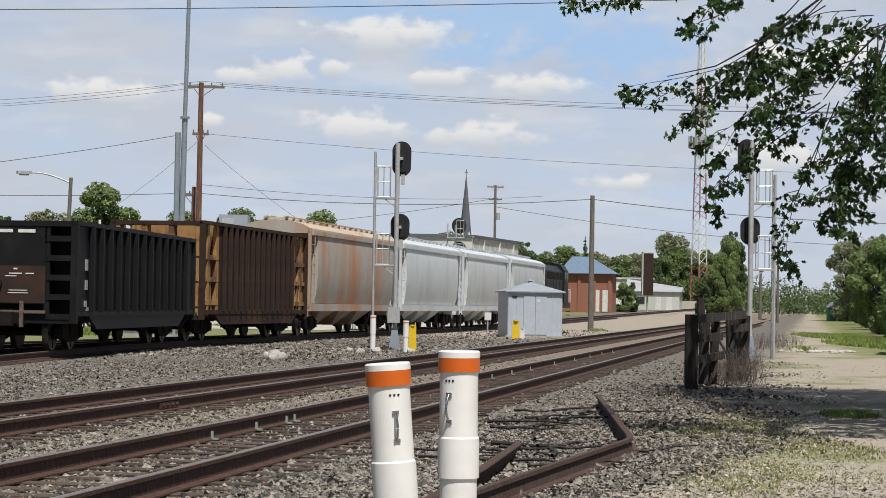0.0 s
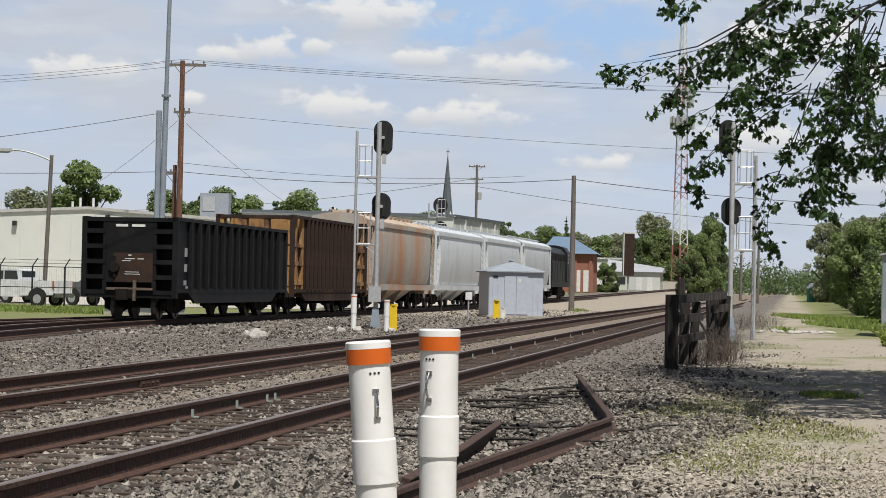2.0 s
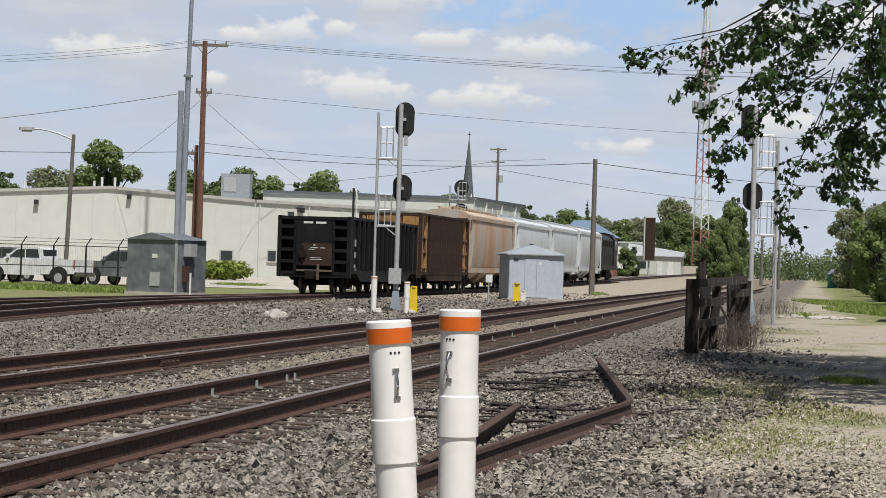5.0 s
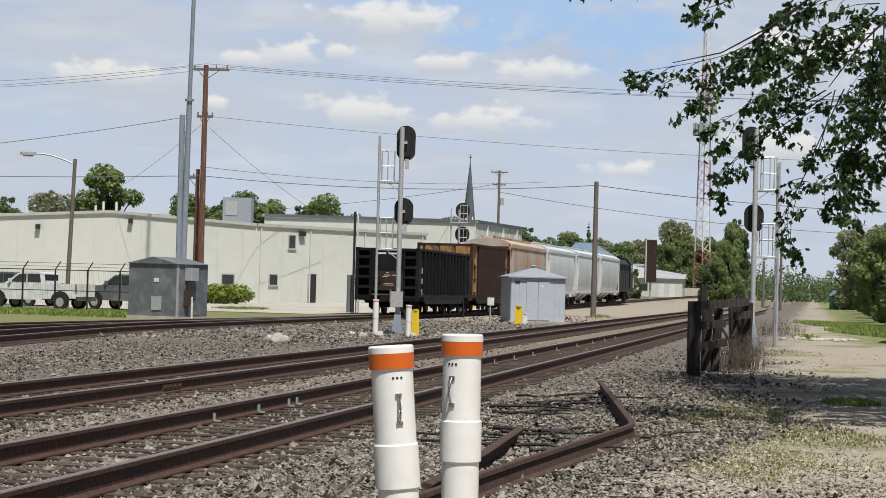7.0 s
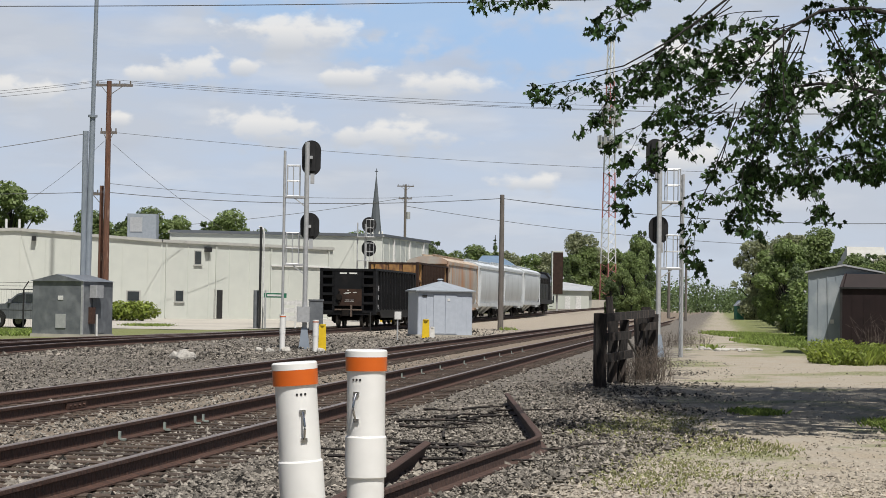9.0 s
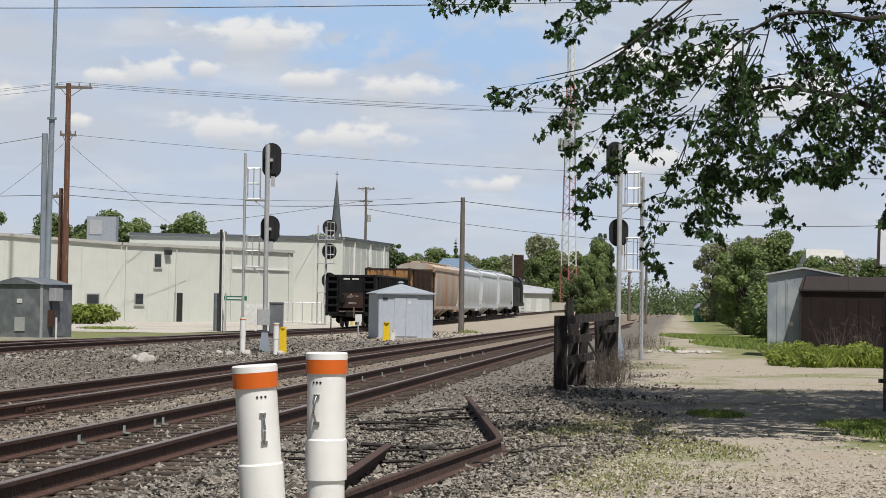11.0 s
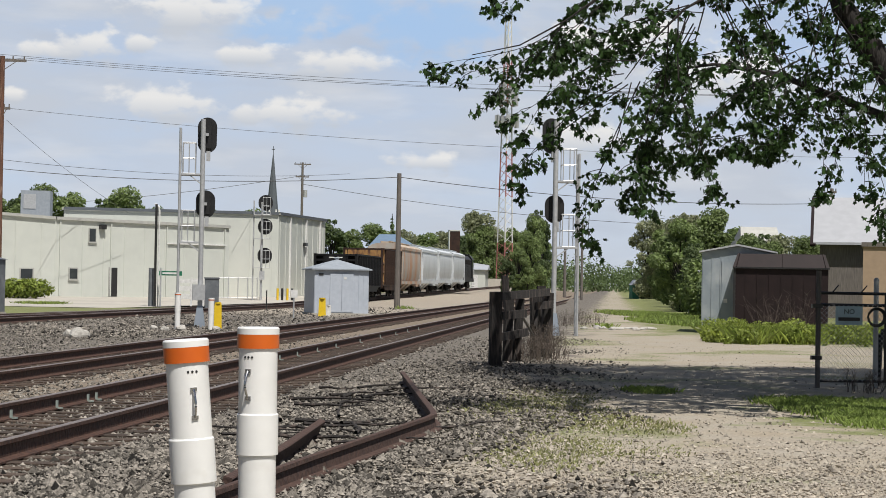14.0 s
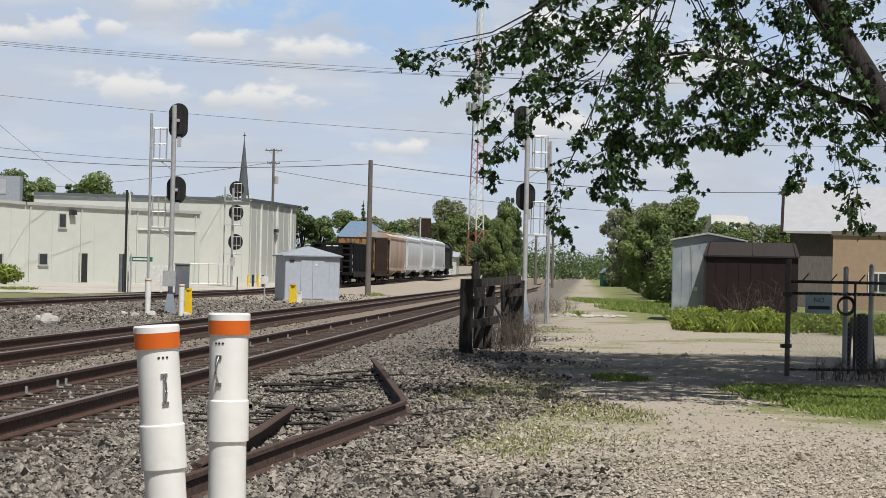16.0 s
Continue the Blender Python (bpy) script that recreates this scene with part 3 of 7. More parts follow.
def gondola(name, length, paint, end_paint, label, top=3.32, style=0):
    car = thing(name, label, "gondola car", group="freight cars of the train")
    hl, hw, z0 = length / 2 - 0.5, 1.58, 0.98
    t = 0.05
    cut = 0.0 if style == 0 else 1.9
    for side in (-1, 1):
        part("side_wall", Shape().box((side * (hw - t / 2) - t / 2, -hl + cut, z0), (side * (hw - t / 2) + t / 2, hl - cut, top)), paint, car)
    for y in (-hl + 0.475 + cut, hl - 0.475 - cut):
        part("bulkhead", Shape().box((-hw + t, y - 0.025, z0), (hw - t, y + 0.025, top)), paint, car)
    part("floor", Shape().box((-hw + t, -hl + 0.5 + cut, z0 + 0.1), (hw - t, hl - 0.5 - cut, z0 + 0.16)), paint, car)
    sill = Shape()
    for side in (-1, 1):
        x = side * hw
        sill.add([(x + dx, yy, zz) for dx in (-0.04, 0.05) for yy, zz in ((-hl + 1.2, z0), (hl - 1.2, z0), (hl - 2.2, z0 - 0.42), (-hl + 2.2, z0 - 0.42))],
                 [(0, 1, 2, 3), (7, 6, 5, 4), (0, 4, 5, 1), (1, 5, 6, 2), (2, 6, 7, 3), (3, 7, 4, 0)])
        sill.box((x - 0.07, -hl, z0 - 0.06), (x + 0.07, hl, z0 + 0.08))
    sill.box((-0.3, -hl - 0.1, 0.68), (0.3, hl + 0.1, 1.0))
    part("side_sill", sill, paint, car)
    rim = Shape()
    for side in (-1, 1):
        rim.box((side * hw - 0.09, -hl - 0.02, top - 0.02), (side * hw + 0.09, hl + 0.02, top + 0.10))
    rim.box((-hw, -hl - 0.02, top - 0.06), (hw, -hl + 0.5, top + 0.08)).box((-hw, hl - 0.5, top - 0.06), (hw, hl + 0.02, top + 0.08))
    part("top_rim", rim, paint, car)
    rib = Shape().box((-0.075, -0.055, z0 + 0.05), (0.075, 0.055, top), c=0.02).mesh("rib", paint)
    n = 13 if style == 0 else 14
    for side in (-1, 1):
        for i in range(n):
            y = -hl + 1.45 + cut * 0.45 + (2 * hl - 2.9 - cut * 0.9) * i / (n - 1)
            part("rib", rib, None, car, m=Matrix.Translation((side * (hw + 0.075), y, 0)))
        for y in (-hl + 0.06, hl - 0.06):
            part("corner_post", Shape().box((side * hw - 0.09, y - 0.08, z0 - 0.25), (side * hw + 0.09, y + 0.08, top)), paint, car)
    for way in (-1, 1):
        e = way * hl
        inner = e - way * 0.42
        if style == 0:
            # a flat middle panel between two ladder bays, with a shelf at each step
            part("end_panel", Shape().box((-0.85, min(e, inner), z0 + 0.25), (0.85, max(e, inner), top)), paint, car)
            for side in (-1, 1):
                for k in range(5):
                    z = z0 - 0.15 + k * (top - z0) / 4.6
                    part("step", Shape().box((min(side * 0.85, side * 1.5), min(e - way * 0.4, e + way * 0.02), z), (max(side * 0.85, side * 1.5), max(e - way * 0.4, e + way * 0.02), z + 0.15)), paint, car)
                part("bay_post", Shape().box((side * 0.86 - 0.07, min(e, e - way * 0.2), z0 - 0.2), (side * 0.86 + 0.07, max(e, e - way * 0.2) + 0.004, top)), paint, car)
        else:
            for side in (-1, -0.33, 0.33, 1):
                part("end_post", Shape().box((side * 1.42 - 0.09, min(e, inner), z0 - 0.1), (side * 1.42 + 0.09, max(e, inner), top), c=0.02), end_paint, car, "flaking yellow paint over rust")
            for k in range(3):
                z = z0 + 0.2 + k * 0.85
                part("end_rail", Shape().box((-1.5, min(e + way * 0.03, inner), z), (1.5, max(e + way * 0.03, inner), z + 0.17), c=0.02), end_paint, car)
            part("end_sheet", Shape().box((-1.5, min(e - way * 2.0, e - way * 1.9), z0), (1.5, max(e - way * 2.0, e - way * 1.9), top)), end_paint, car)
            for side in (-1, 1):
                for q, w in ((0.75, 0.10), (1.8, 0.16)):
                    part("frame_post", Shape().box((side * 1.5 - 0.07, e - way * q - w, z0 - 0.1), (side * 1.5 + 0.07, e - way * q + w, top)), end_paint, car)
                for z in (z0 + 0.25, z0 + 1.05, z0 + 1.8):
                    part("frame_rail", Shape().box((side * 1.52 - 0.06, min(e, e - way * 1.9), z), (side * 1.52 + 0.06, max(e, e - way * 1.9), z + 0.16)), end_paint, car)
                part("frame_brace", Shape().beam((side * 1.5, e - way * 0.7, top - 0.1), (side * 1.5, e - way * 1.2, z0), 0.16, 0.1), end_paint, car)
                part("frame_plate", Shape().box((side * 1.49 - 0.03, min(e - way * 0.05, e - way * 0.6), z0 + 1.25), (side * 1.49 + 0.03, max(e - way * 0.05, e - way * 0.6), z0 + 1.8)), M["yellow"] if way < 0 else end_paint, car)
        part("end_sill", Shape().box((-1.45, min(e, e - way * 0.3), 0.72), (1.45, max(e, e - way * 0.3), z0)), paint, car)
        coupler(car, e, way)
    bogie(car, -hl + 1.75)
    bogie(car, hl - 1.75)
    return car, hl


def bars(car, name, rows, mt):
    """Small plain bars in place of the lettering on the car's tail end: middle x, z, width, height; y given."""
    for x, y, z, w, h in rows:
        part(name, Shape().box((x - w / 2, y - 0.012, z - h / 2), (x + w / 2, y, z + h / 2)), mt, car, "white lettering shown as bars")


def hopper(name, length, paint, roof_paint, label, ends=True):
    car = thing(name, label, "hopper car", group="freight cars of the train")
    hl, hw, z0, z1 = length / 2 - 0.4, 1.58, 1.22, 4.40
    # curved sides: a rounded cross-section, closed over the top by a low arch
    ring = [(-1.36, z0), (-1.50, z0 + 0.5), (-1.57, z0 + 1.4), (-1.57, z0 + 2.5), (-1.48, z1 - 0.12)]
    ring = ring + [(-u, w) for u, w in reversed(ring)]
    bl = hl - 1.15
    body = Shape()
    nseg = len(ring)
    body.prism(ring, -bl, bl)
    part("tank_body", body, paint, car, smooth=True)
    arch = [(-1.5, z1 - 0.14), (-1.5, z1), (-1.2, z1 + 0.17), (-0.7, z1 + 0.30), (0, z1 + 0.36), (0.7, z1 + 0.30), (1.2, z1 + 0.17), (1.5, z1), (1.5, z1 - 0.14)]
    part("roof", Shape().prism(arch, -hl + 0.35, hl - 0.35), roof_paint, car, smooth=True)
    for side in (-1, 1):
        part("roof_edge", Shape().box((side * 1.53 - 0.06, -hl + 0.3, z1 - 0.26), (side * 1.53 + 0.06, hl - 0.3, z1 - 0.08), c=0.02), paint, car)
        part("side_sill", Shape().box((side * 1.5 - 0.07, -hl, z0 - 0.20), (side * 1.5 + 0.07, hl, z0 + 0.10), c=0.02), paint, car)
    # slope sheets and posts at the ends
    for way in (-1, 1):
        e = way * hl
        sl = Shape().add([(-1.3, way * bl, z1 - 0.1), (1.3, way * bl, z1 - 0.1), (1.3, way * (bl - 1.5), z0), (-1.3, way * (bl - 1.5), z0)], [(0, 1, 2, 3)])
        for side in (-1, 1):
            post = Shape().box((side * 1.48 - 0.06, min(e, e - way * 0.14), z0 - 0.1), (side * 1.48 + 0.06, max(e, e - way * 0.14), z1))
            part("end_post", post, paint, car)
            lad = Shape()
            for k in range(8):
                lad.box((side * 1.56 - 0.012, min(e - way * 0.1, e - way * 0.6), z0 + 0.1 + k * 0.4), (side * 1.56 + 0.012, max(e - way * 0.1, e - way * 0.6), z0 + 0.13 + k * 0.4))
            lad.box((side * 1.56 - 0.015, min(e - way * 0.58, e - way * 0.62), z0 - 0.2), (side * 1.56 + 0.015, max(e - way * 0.58, e - way * 0.62), z1))
            part("ladder", lad, paint, car)
        top = [(-1.5, z1 - 0.2), (-1.5, z1), (-1.2, z1 + 0.17), (-0.7, z1 + 0.30), (0, z1 + 0.36), (0.7, z1 + 0.30), (1.2, z1 + 0.17), (1.5, z1), (1.5, z1 - 0.2)]
        part("end_cap", Shape().prism(top, min(e, e - way * 0.34), max(e, e - way * 0.34)), paint, car)
        part("end_wall", Shape().add([(x, way * (bl + 0.02) + dy, z) for dy in (0, way * 0.05) for x, z in ((-1.35, z0), (1.35, z0), (1.45, z1 - 0.1), (-1.45, z1 - 0.1))],
                                     [(0, 1, 2, 3), (4, 5, 6, 7), (0, 1, 5, 4), (1, 2, 6, 5), (2, 3, 7, 6), (3, 0, 4, 7)]), paint, car)
        part("end_sill", Shape().box((-1.45, min(e, e - way * 0.3), 0.8), (1.45, max(e, e - way * 0.3), z0 - 0.02)), paint, car)
        coupler(car, e, way)
    wk = Shape()
    for x in (-0.42, 0.42):
        wk.box((x - 0.05, -hl, z1 + 0.46), (x + 0.05, hl, z1 + 0.50))
    k = -hl + 0.4
    while k < hl:
        wk.box((-0.45, k - 0.03, z1 + 0.30), (0.45, k + 0.03, z1 + 0.46))
        k += 1.1
    part("roof_walk", wk, roof_paint, car)
    for k in range(3):
        y = (k - 1) * 3.4
        part("outlet", Shape().add([(sx * (1.2 if z > 1 else 0.35), y + sy * (1.5 if z > 1 else 0.3), z) for z in (z0 - 0.02, 0.38) for sx, sy in ((-1, -1), (1, -1), (1, 1), (-1, 1))],
                                   [(0, 1, 2, 3), (4, 5, 6, 7), (0, 1, 5, 4), (1, 2, 6, 5), (2, 3, 7, 6), (3, 0, 4, 7)]), paint, car)
    part("centre_sill", Shape().box((-0.25, -hl, 0.75), (0.25, hl, 1.02)), M["under"], car)
    bogie(car, -hl + 1.9)
    bogie(car, hl - 1.9)
    return car, hl


def locomotive(name, length):
    """Its broad hood is coupled to the cars and its cab leads."""
    car = thing(name, "black diesel locomotive pulling the freight cars", "locomotive")
    hl, p = length / 2 - 0.5, M["loco"]
    part("frame", Shape().box((-1.5, -hl, 1.05), (1.5, hl, 1.5), c=0.05), p, car)
    part("hood", Shape().prism([(-1.42, 1.5), (1.42, 1.5), (1.42, 3.9), (1.0, 4.35), (-1.0, 4.35), (-1.42, 3.9)], -hl + 0.6, hl - 4.0), p, car)
    for k in range(5):
        for side in (-1, 1):
            y = -hl + 0.9 + k * 1.75
            part("hood_door", Shape().box((side * 1.43 - 0.02, y, 1.65), (side * 1.43 + 0.02, y + 1.45, 3.1)), p, car)
            part("grille", Shape().box((side * 1.43 - 0.025, y + 0.1, 3.25), (side * 1.43 + 0.025, y + 1.3, 3.8)), M["under"], car)
    cab = part("cab", Shape().prism([(-1.55, 1.5), (1.55, 1.5), (1.55, 4.0), (1.2, 4.5), (0.5, 4.68), (-0.5, 4.68), (-1.2, 4.5), (-1.55, 4.0)], hl - 4.0, hl - 1.6), p, car)
    part("nose", Shape().box((-0.9, hl - 1.6, 1.5), (0.9, hl - 0.5, 3.0), c=0.15), p, car)
    for x in (-1.1, 1.1):
        part("end_window", Shape().box((x - 0.3, hl - 1.6, 3.1), (x + 0.3, hl - 1.57, 3.95)), M["glass"], cab)
    for side in (-1, 1):
        for y in (hl - 3.4, hl - 2.2):
            part("cab_window", Shape().box((side * 1.56 - 0.01, y - 0.4, 3.05), (side * 1.56 + 0.01, y + 0.4, 3.9)), M["glass"], cab)
        rl = Shape().tube((side * 1.52, hl - 1.5, 2.55), (side * 1.52, hl - 0.1, 2.55), 0.025, n=6)
        for k in range(3):
            y = hl - 1.5 + k * 0.7
            rl.tube((side * 1.52, y, 1.5), (side * 1.52, y, 2.55), 0.025, n=6)
        part("handrail", rl, M["white"], car, "pale handrail")
        for e in (-1, 1):
            for z in (0.45, 0.75):
                part("step", Shape().box((side * 1.35 - 0.17, e * hl - 0.2, z), (side * 1.35 + 0.17, e * hl + 0.2, z + 0.06)), p, car)
        part("air_tank", Shape().tube((side * 1.2, -1.6, 0.95), (side * 1.2, 1.6, 0.95), 0.18, n=10), M["under"], car)
    for y in (-5.0, -3.2, 1.6):
        part("roof_fan", Shape().tube((0, y, 4.33), (0, y, 4.5), 0.55, n=16), p, car)
    part("exhaust_stack", Shape().box((-0.2, -1.6, 4.33), (0.2, -1.0, 4.7)), p, car)
    part("fuel_tank", Shape().box((-1.35, -1.7, 0.35), (1.35, 1.7, 1.05), c=0.1), M["under"], car)
    bogie(car, -hl + 2.5)
    bogie(car, hl - 2.5)
    coupler(car, -hl, -1)
    return car, hl


def build_train():
    tail = 0.0
    made = []
    c, hl = gondola("gondola_car", 15.2, M["gond_black"], M["gond_black"], "black ribbed gondola freight car with stepped ends")
    made.append((c, 15.2, hl))
    e = -hl - 0.001
    bars(c, "marking", [(-0.28, e, 3.13, 0.42, 0.085), (0.3, e, 3.13, 0.46, 0.085), (0.02, e, 2.02, 0.34, 0.03), (0.4, e, 2.02, 0.22, 0.03), (-0.1, e, 1.95, 0.3, 0.025),
                        (0.1, e, 1.58, 0.5, 0.02), (0.1, e, 1.51, 0.55, 0.02), (0.02, e, 2.14, 0.1, 0.04)], M["white"])
    part("brake_box", Shape().tube((-0.5, e - 0.10, 1.75), (-0.5, e, 1.75), 0.18, n=14).tube((-0.5, e - 0.02, 1.4), (-0.5, e - 0.02, 2.1), 0.05, n=8), M["under"], c)
    part("cut_lever", Shape().box((-0.75, e - 0.09, 0.98), (0.85, e - 0.03, 1.06)).box((0.18, e - 0.12, 0.62), (0.28, e - 0.04, 1.3)), M["rail_top"], c, "pale uncoupling lever")
    part("end_panel_patch", Shape().box((-0.55, e - 0.004, 1.25), (0.82, e + 0.05, 2.22)), M["gond_brown"], c, "brown patch on the black end")
    side = 1.58 + 0.005
    for y, z, h in ((-5.95, 2.28, 0.3), (-5.95, 1.75, 0.26), (-6.0, 1.25, 0.16), (-5.8, 1.05, 0.2)):
        part("marking", Shape().box((side, y - 0.12, z - h / 2), (side + 0.02, y + 0.12, z + h / 2)), M["galv"], c, "worn white side marking shown as bars")
    load = Shape()
    r = random.Random(3)
    for i in range(60):
        x, y, s = r.uniform(-1.3, 1.3), r.uniform(-6, 6), r.uniform(0.018, 0.042)
        load.box((-s, -s, -s * 0.6), (s, s, s * 0.6), 0, Matrix.Translation((x, y, 3.2 + s * 0.5)) @ Euler((r.random() * 3, r.random() * 3, r.random() * 3)).to_matrix().to_4x4())
    load.box((-1.45, -hl + 0.55, 2.6), (1.45, hl - 0.55, 3.2))
    part("scrap_load", load, M["gond_brown"], c, "rusty scrap heaped to the rim")
    c, hl = gondola("gondola_car", 14.5, M["gond_brown"], M["gond_yellow"], "rust-brown ribbed gondola freight car with a flaking yellow end", top=3.98, style=1)
    made.append((c, 14.5, hl))
    c, hl = hopper("hopper_car", 17.45, M["hop_rust"], M["hop_top"], "grey covered hopper freight car streaked with rust")
    made.append((c, 17.45, hl))
    c, hl = hopper("hopper_car", 17.0, M["hop_grey"], M["hop_grey"], "pale grey covered hopper freight car")
    made.append((c, 17.0, hl))
    for i in range(2):
        d = copy_thing(c, Matrix())
        wheels = [o for o in c.children if o.name.startswith("wheelset")]
        twins = [o for o in d.children if o.name.startswith("wheelset")]
        for o, w in zip(wheels, twins):
            AXLES.append((w, o.matrix_basis.translation.y, WHEEL_R))
        made.append((d, 17.0, hl))
    c, hl = locomotive("locomotive", 15.0)
    made.append((c, 15.0, hl))
    for car, length, hl in made:
        CARS.append((car, tail + length / 2, hl - 1.9))
        tail += length


build_train()

LINE = [Vector((train_x(y), y, 0.24 + rise(y))) for y in range(15, 421)]
RUN = [0.0]
for p, q in zip(LINE, LINE[1:]):
    RUN.append(RUN[-1] + (q - p).length)


def on_line(s):
    i = max(0, min(len(LINE) - 2, int(np.searchsorted(RUN, s)) - 1))
    return LINE[i].lerp(LINE[i + 1], (s - RUN[i]) / (RUN[i + 1] - RUN[i]))


def tail_at(t):
    return 36.218 + 7.184 * t - 0.006 * t * t


def motions():
    """The train rolls away along the curving track and its wheels turn."""
    for car, middle, half in CARS:
        rows = []
        for k in range(33):
            t = k * 0.5
            s = tail_at(t) + middle
            a, b = on_line(s - half), on_line(s + half)
            d = b - a
            rows.append((t, Matrix.Translation((a + b) / 2) @ Matrix.Rotation(math.atan2(-d.x, d.y), 4, "Z")))
        walk(car, rows)
    for axle, y, radius in AXLES:
        base = Matrix.Translation((axle.location.x, y, radius))
        rows = []
        for k in range(241):
            t = k / 15
            rows.append((t, base @ Matrix.Rotation(-(tail_at(t) - tail_at(0)) / radius, 4, "X")))
        walk(axle, rows)


# ---- near the camera ----
def marker_pipe(base, tip, r, coupler_z, band, label, handle_z, handle_turn):
    """A plastic marker pipe: lower pipe, coupling, upper pipe, orange band, cap, grab handle."""
    base, tip = Vector(base), Vector(tip)
    d = (tip - base).normalized()
    p = thing("marker_post", label, "marker post", Matrix.Translation(base) @ Vector((0, 0, 1)).rotation_difference(d).to_matrix().to_4x4(), group="white pipe markers by the track")
    h = (tip - base).length
    lo, hi = coupler_z
    part("lower_pipe", Shape().tube((0, 0, -0.1), (0, 0, lo + 0.02), r * 0.97, n=32), M["pvc"], p, smooth=True)
    c = Shape().tube((0, 0, lo), (0, 0, hi), r * 1.075, n=32).tube((0, 0, hi), (0, 0, hi + 0.006), r * 1.075, r * 1.03, n=32)
    part("coupling", c, M["pvc"], p, smooth=True)
    part("upper_pipe", Shape().tube((0, 0, hi - 0.02), (0, 0, h - 0.02), r, n=32), M["pvc"], p, smooth=True)
    part("orange_band", Shape().tube((0, 0, h - band), (0, 0, h - 0.03), r * 1.085, n=32), M["orange"], p, "glossy orange band", smooth=True)
    part("cap", Shape().tube((0, 0, h - 0.03), (0, 0, h - 0.006), r * 1.09, n=32).tube((0, 0, h - 0.006), (0, 0, h), r * 1.09, r * 1.03, n=32), M["pvc"], p, smooth=True)
    a = radians(handle_turn)
    m = Matrix.Rotation(a, 4, "Z")
    s = Shape()
    y = -r
    for k in (-1, 1):
        s.box((-0.013, y - 0.006, handle_z + k * 0.056 - 0.007), (0.013, y + 0.01, handle_z + k * 0.056 + 0.008))
    pts = [(0, y - 0.003 - 0.024 * math.sin(math.pi * i / 10), handle_z - 0.056 + 0.112 * i / 10) for i in range(11)]
    s.chain(pts, 0.005, 8)
    part("grab_handle", s, M["chrome"], p, "bent steel handle", smooth=True, m=m)
    for k in (-1, 0, 1):
        b = m @ Matrix.Rotation(k * 0.2, 4, "Z")
        part("bolt", Shape().tube((0, -r - 0.002, h - band - 0.036), (0, -r + 0.004, h - band - 0.036), 0.005, n=8), M["dark"], p, m=b)
    return p


marker_pipe((-0.105, 8.0, 0.0), (-0.2165, 8.0, 1.408), 0.0845, (0.84, 1.012), 0.092, "leaning white plastic marker pipe with an orange band", 1.158, 15)
marker_pipe((0.088, 8.3, 0.0), (0.0755, 8.3, 1.455), 0.0805, (0.925, 1.09), 0.088, "upright white plastic marker pipe with an orange band", 1.218, -30)


def scrap_rail(name, pts, lean, label):
    """A loose bent rail that lies on the stones."""
    m = Matrix.Rotation(radians(lean), 2)
    ring = [tuple(m @ Vector((u, w - 0.09))) for u, w in RAIL_RING]
    t = thing(name, label, "scrap rail", group="scrap rails")
    ring = [(u, w + 0.115) for u, w in ring]
    cuts = [0, 5, len(pts)] if len(pts) > 5 else [0, len(pts)]
    for a, b in zip(cuts, cuts[1:]):
        part("rail_length" if a == 0 else "bent_end", sweep(Shape(), pts[max(0, a - 1):b], ring, 0.0), [M["scrap"], M["scrap"]], t)


scrap_rail("scrap_rail", [(-0.25, 13.4), (0.62, 16.6), (1.55, 19.85), (2.02, 21.5), (2.12, 21.95), (2.16, 22.5), (2.36, 27.2), (2.58, 32.4)], 8, "rusty bent rail lying on the stones")
scrap_rail("scrap_rail", [(-0.12, 14.6), (0.36, 17.6), (0.80, 20.8)], -18, "short rusty rail offcut lying beside a bent rail")


def branch_litter():
    r = random.Random(5)
    for i in range(26):
        x, y = r.uniform(0.6, 2.2), r.uniform(20.5, 30)
        if i > 15:
            x, y = r.uniform(-0.6, 1.2), r.uniform(18.5, 24)
        a, n = r.uniform(-0.6, 0.9) + (1.2 if r.random() < 0.3 else 0), r.uniform(0.4, 1.5)
        pts = [(x + n * k / 4 * math.cos(a) + r.uniform(-0.05, 0.05), y + n * 1.6 * k / 4 * math.sin(a), 0.05 + r.uniform(0, 0.04)) for k in range(5)]
        solid("dead_branch", Shape().chain(pts, r.uniform(0.012, 0.03), 6, taper=0.4), M["char"], "dark dead branch lying on the ballast", "branch", group="dead branches on the ballast")


branch_litter()


def old_fence():
    f = thing("timber_fence", "charred old timber fence with broken rails", "fence")
    posts = [(5.05, 40.0, 0.125, 1.52, 0.0), (5.60, 42.3, 0.10, 1.40, 1.0), (5.82, 42.5, 0.09, 1.38, 3.0), (5.76, 42.9, 0.075, 1.88, -5.0), (6.62, 45.0, 0.11, 1.48, -2), (6.92, 45.4, 0.12, 1.5, 1), (6.86, 45.9, 0.10, 1.66, 0)]
    for x, y, w, h, lean in posts:
        part("post", Shape().box((-w, -w, -0.2), (w, w, h), c=0.03), M["char"], f, m=Matrix.Translation((x, y, 0)) @ Matrix.Rotation(radians(lean), 4, "Y"))
    rails = [((5.14, 40.1, 1.43), (6.95, 45.3, 1.52)), ((5.3, 41.0, 1.02), (5.98, 42.2, 1.06)), ((5.3, 41.0, 0.58), (6.02, 42.2, 0.66)), ((6.5, 44.4, 1.2), (7.02, 45.2, 1.24)), ((6.52, 44.5, 0.7), (6.66, 44.9, 1.2))]
    for a, b in rails:
        part("fence_rail", Shape().beam(a, b, 0.17, 0.05), M["char"], f)
    part("iron_rod", Shape().tube((5.95, 42.6, 1.0), (6.4, 44.0, 0.55), 0.03, n=8), M["dark"], f)


old_fence()


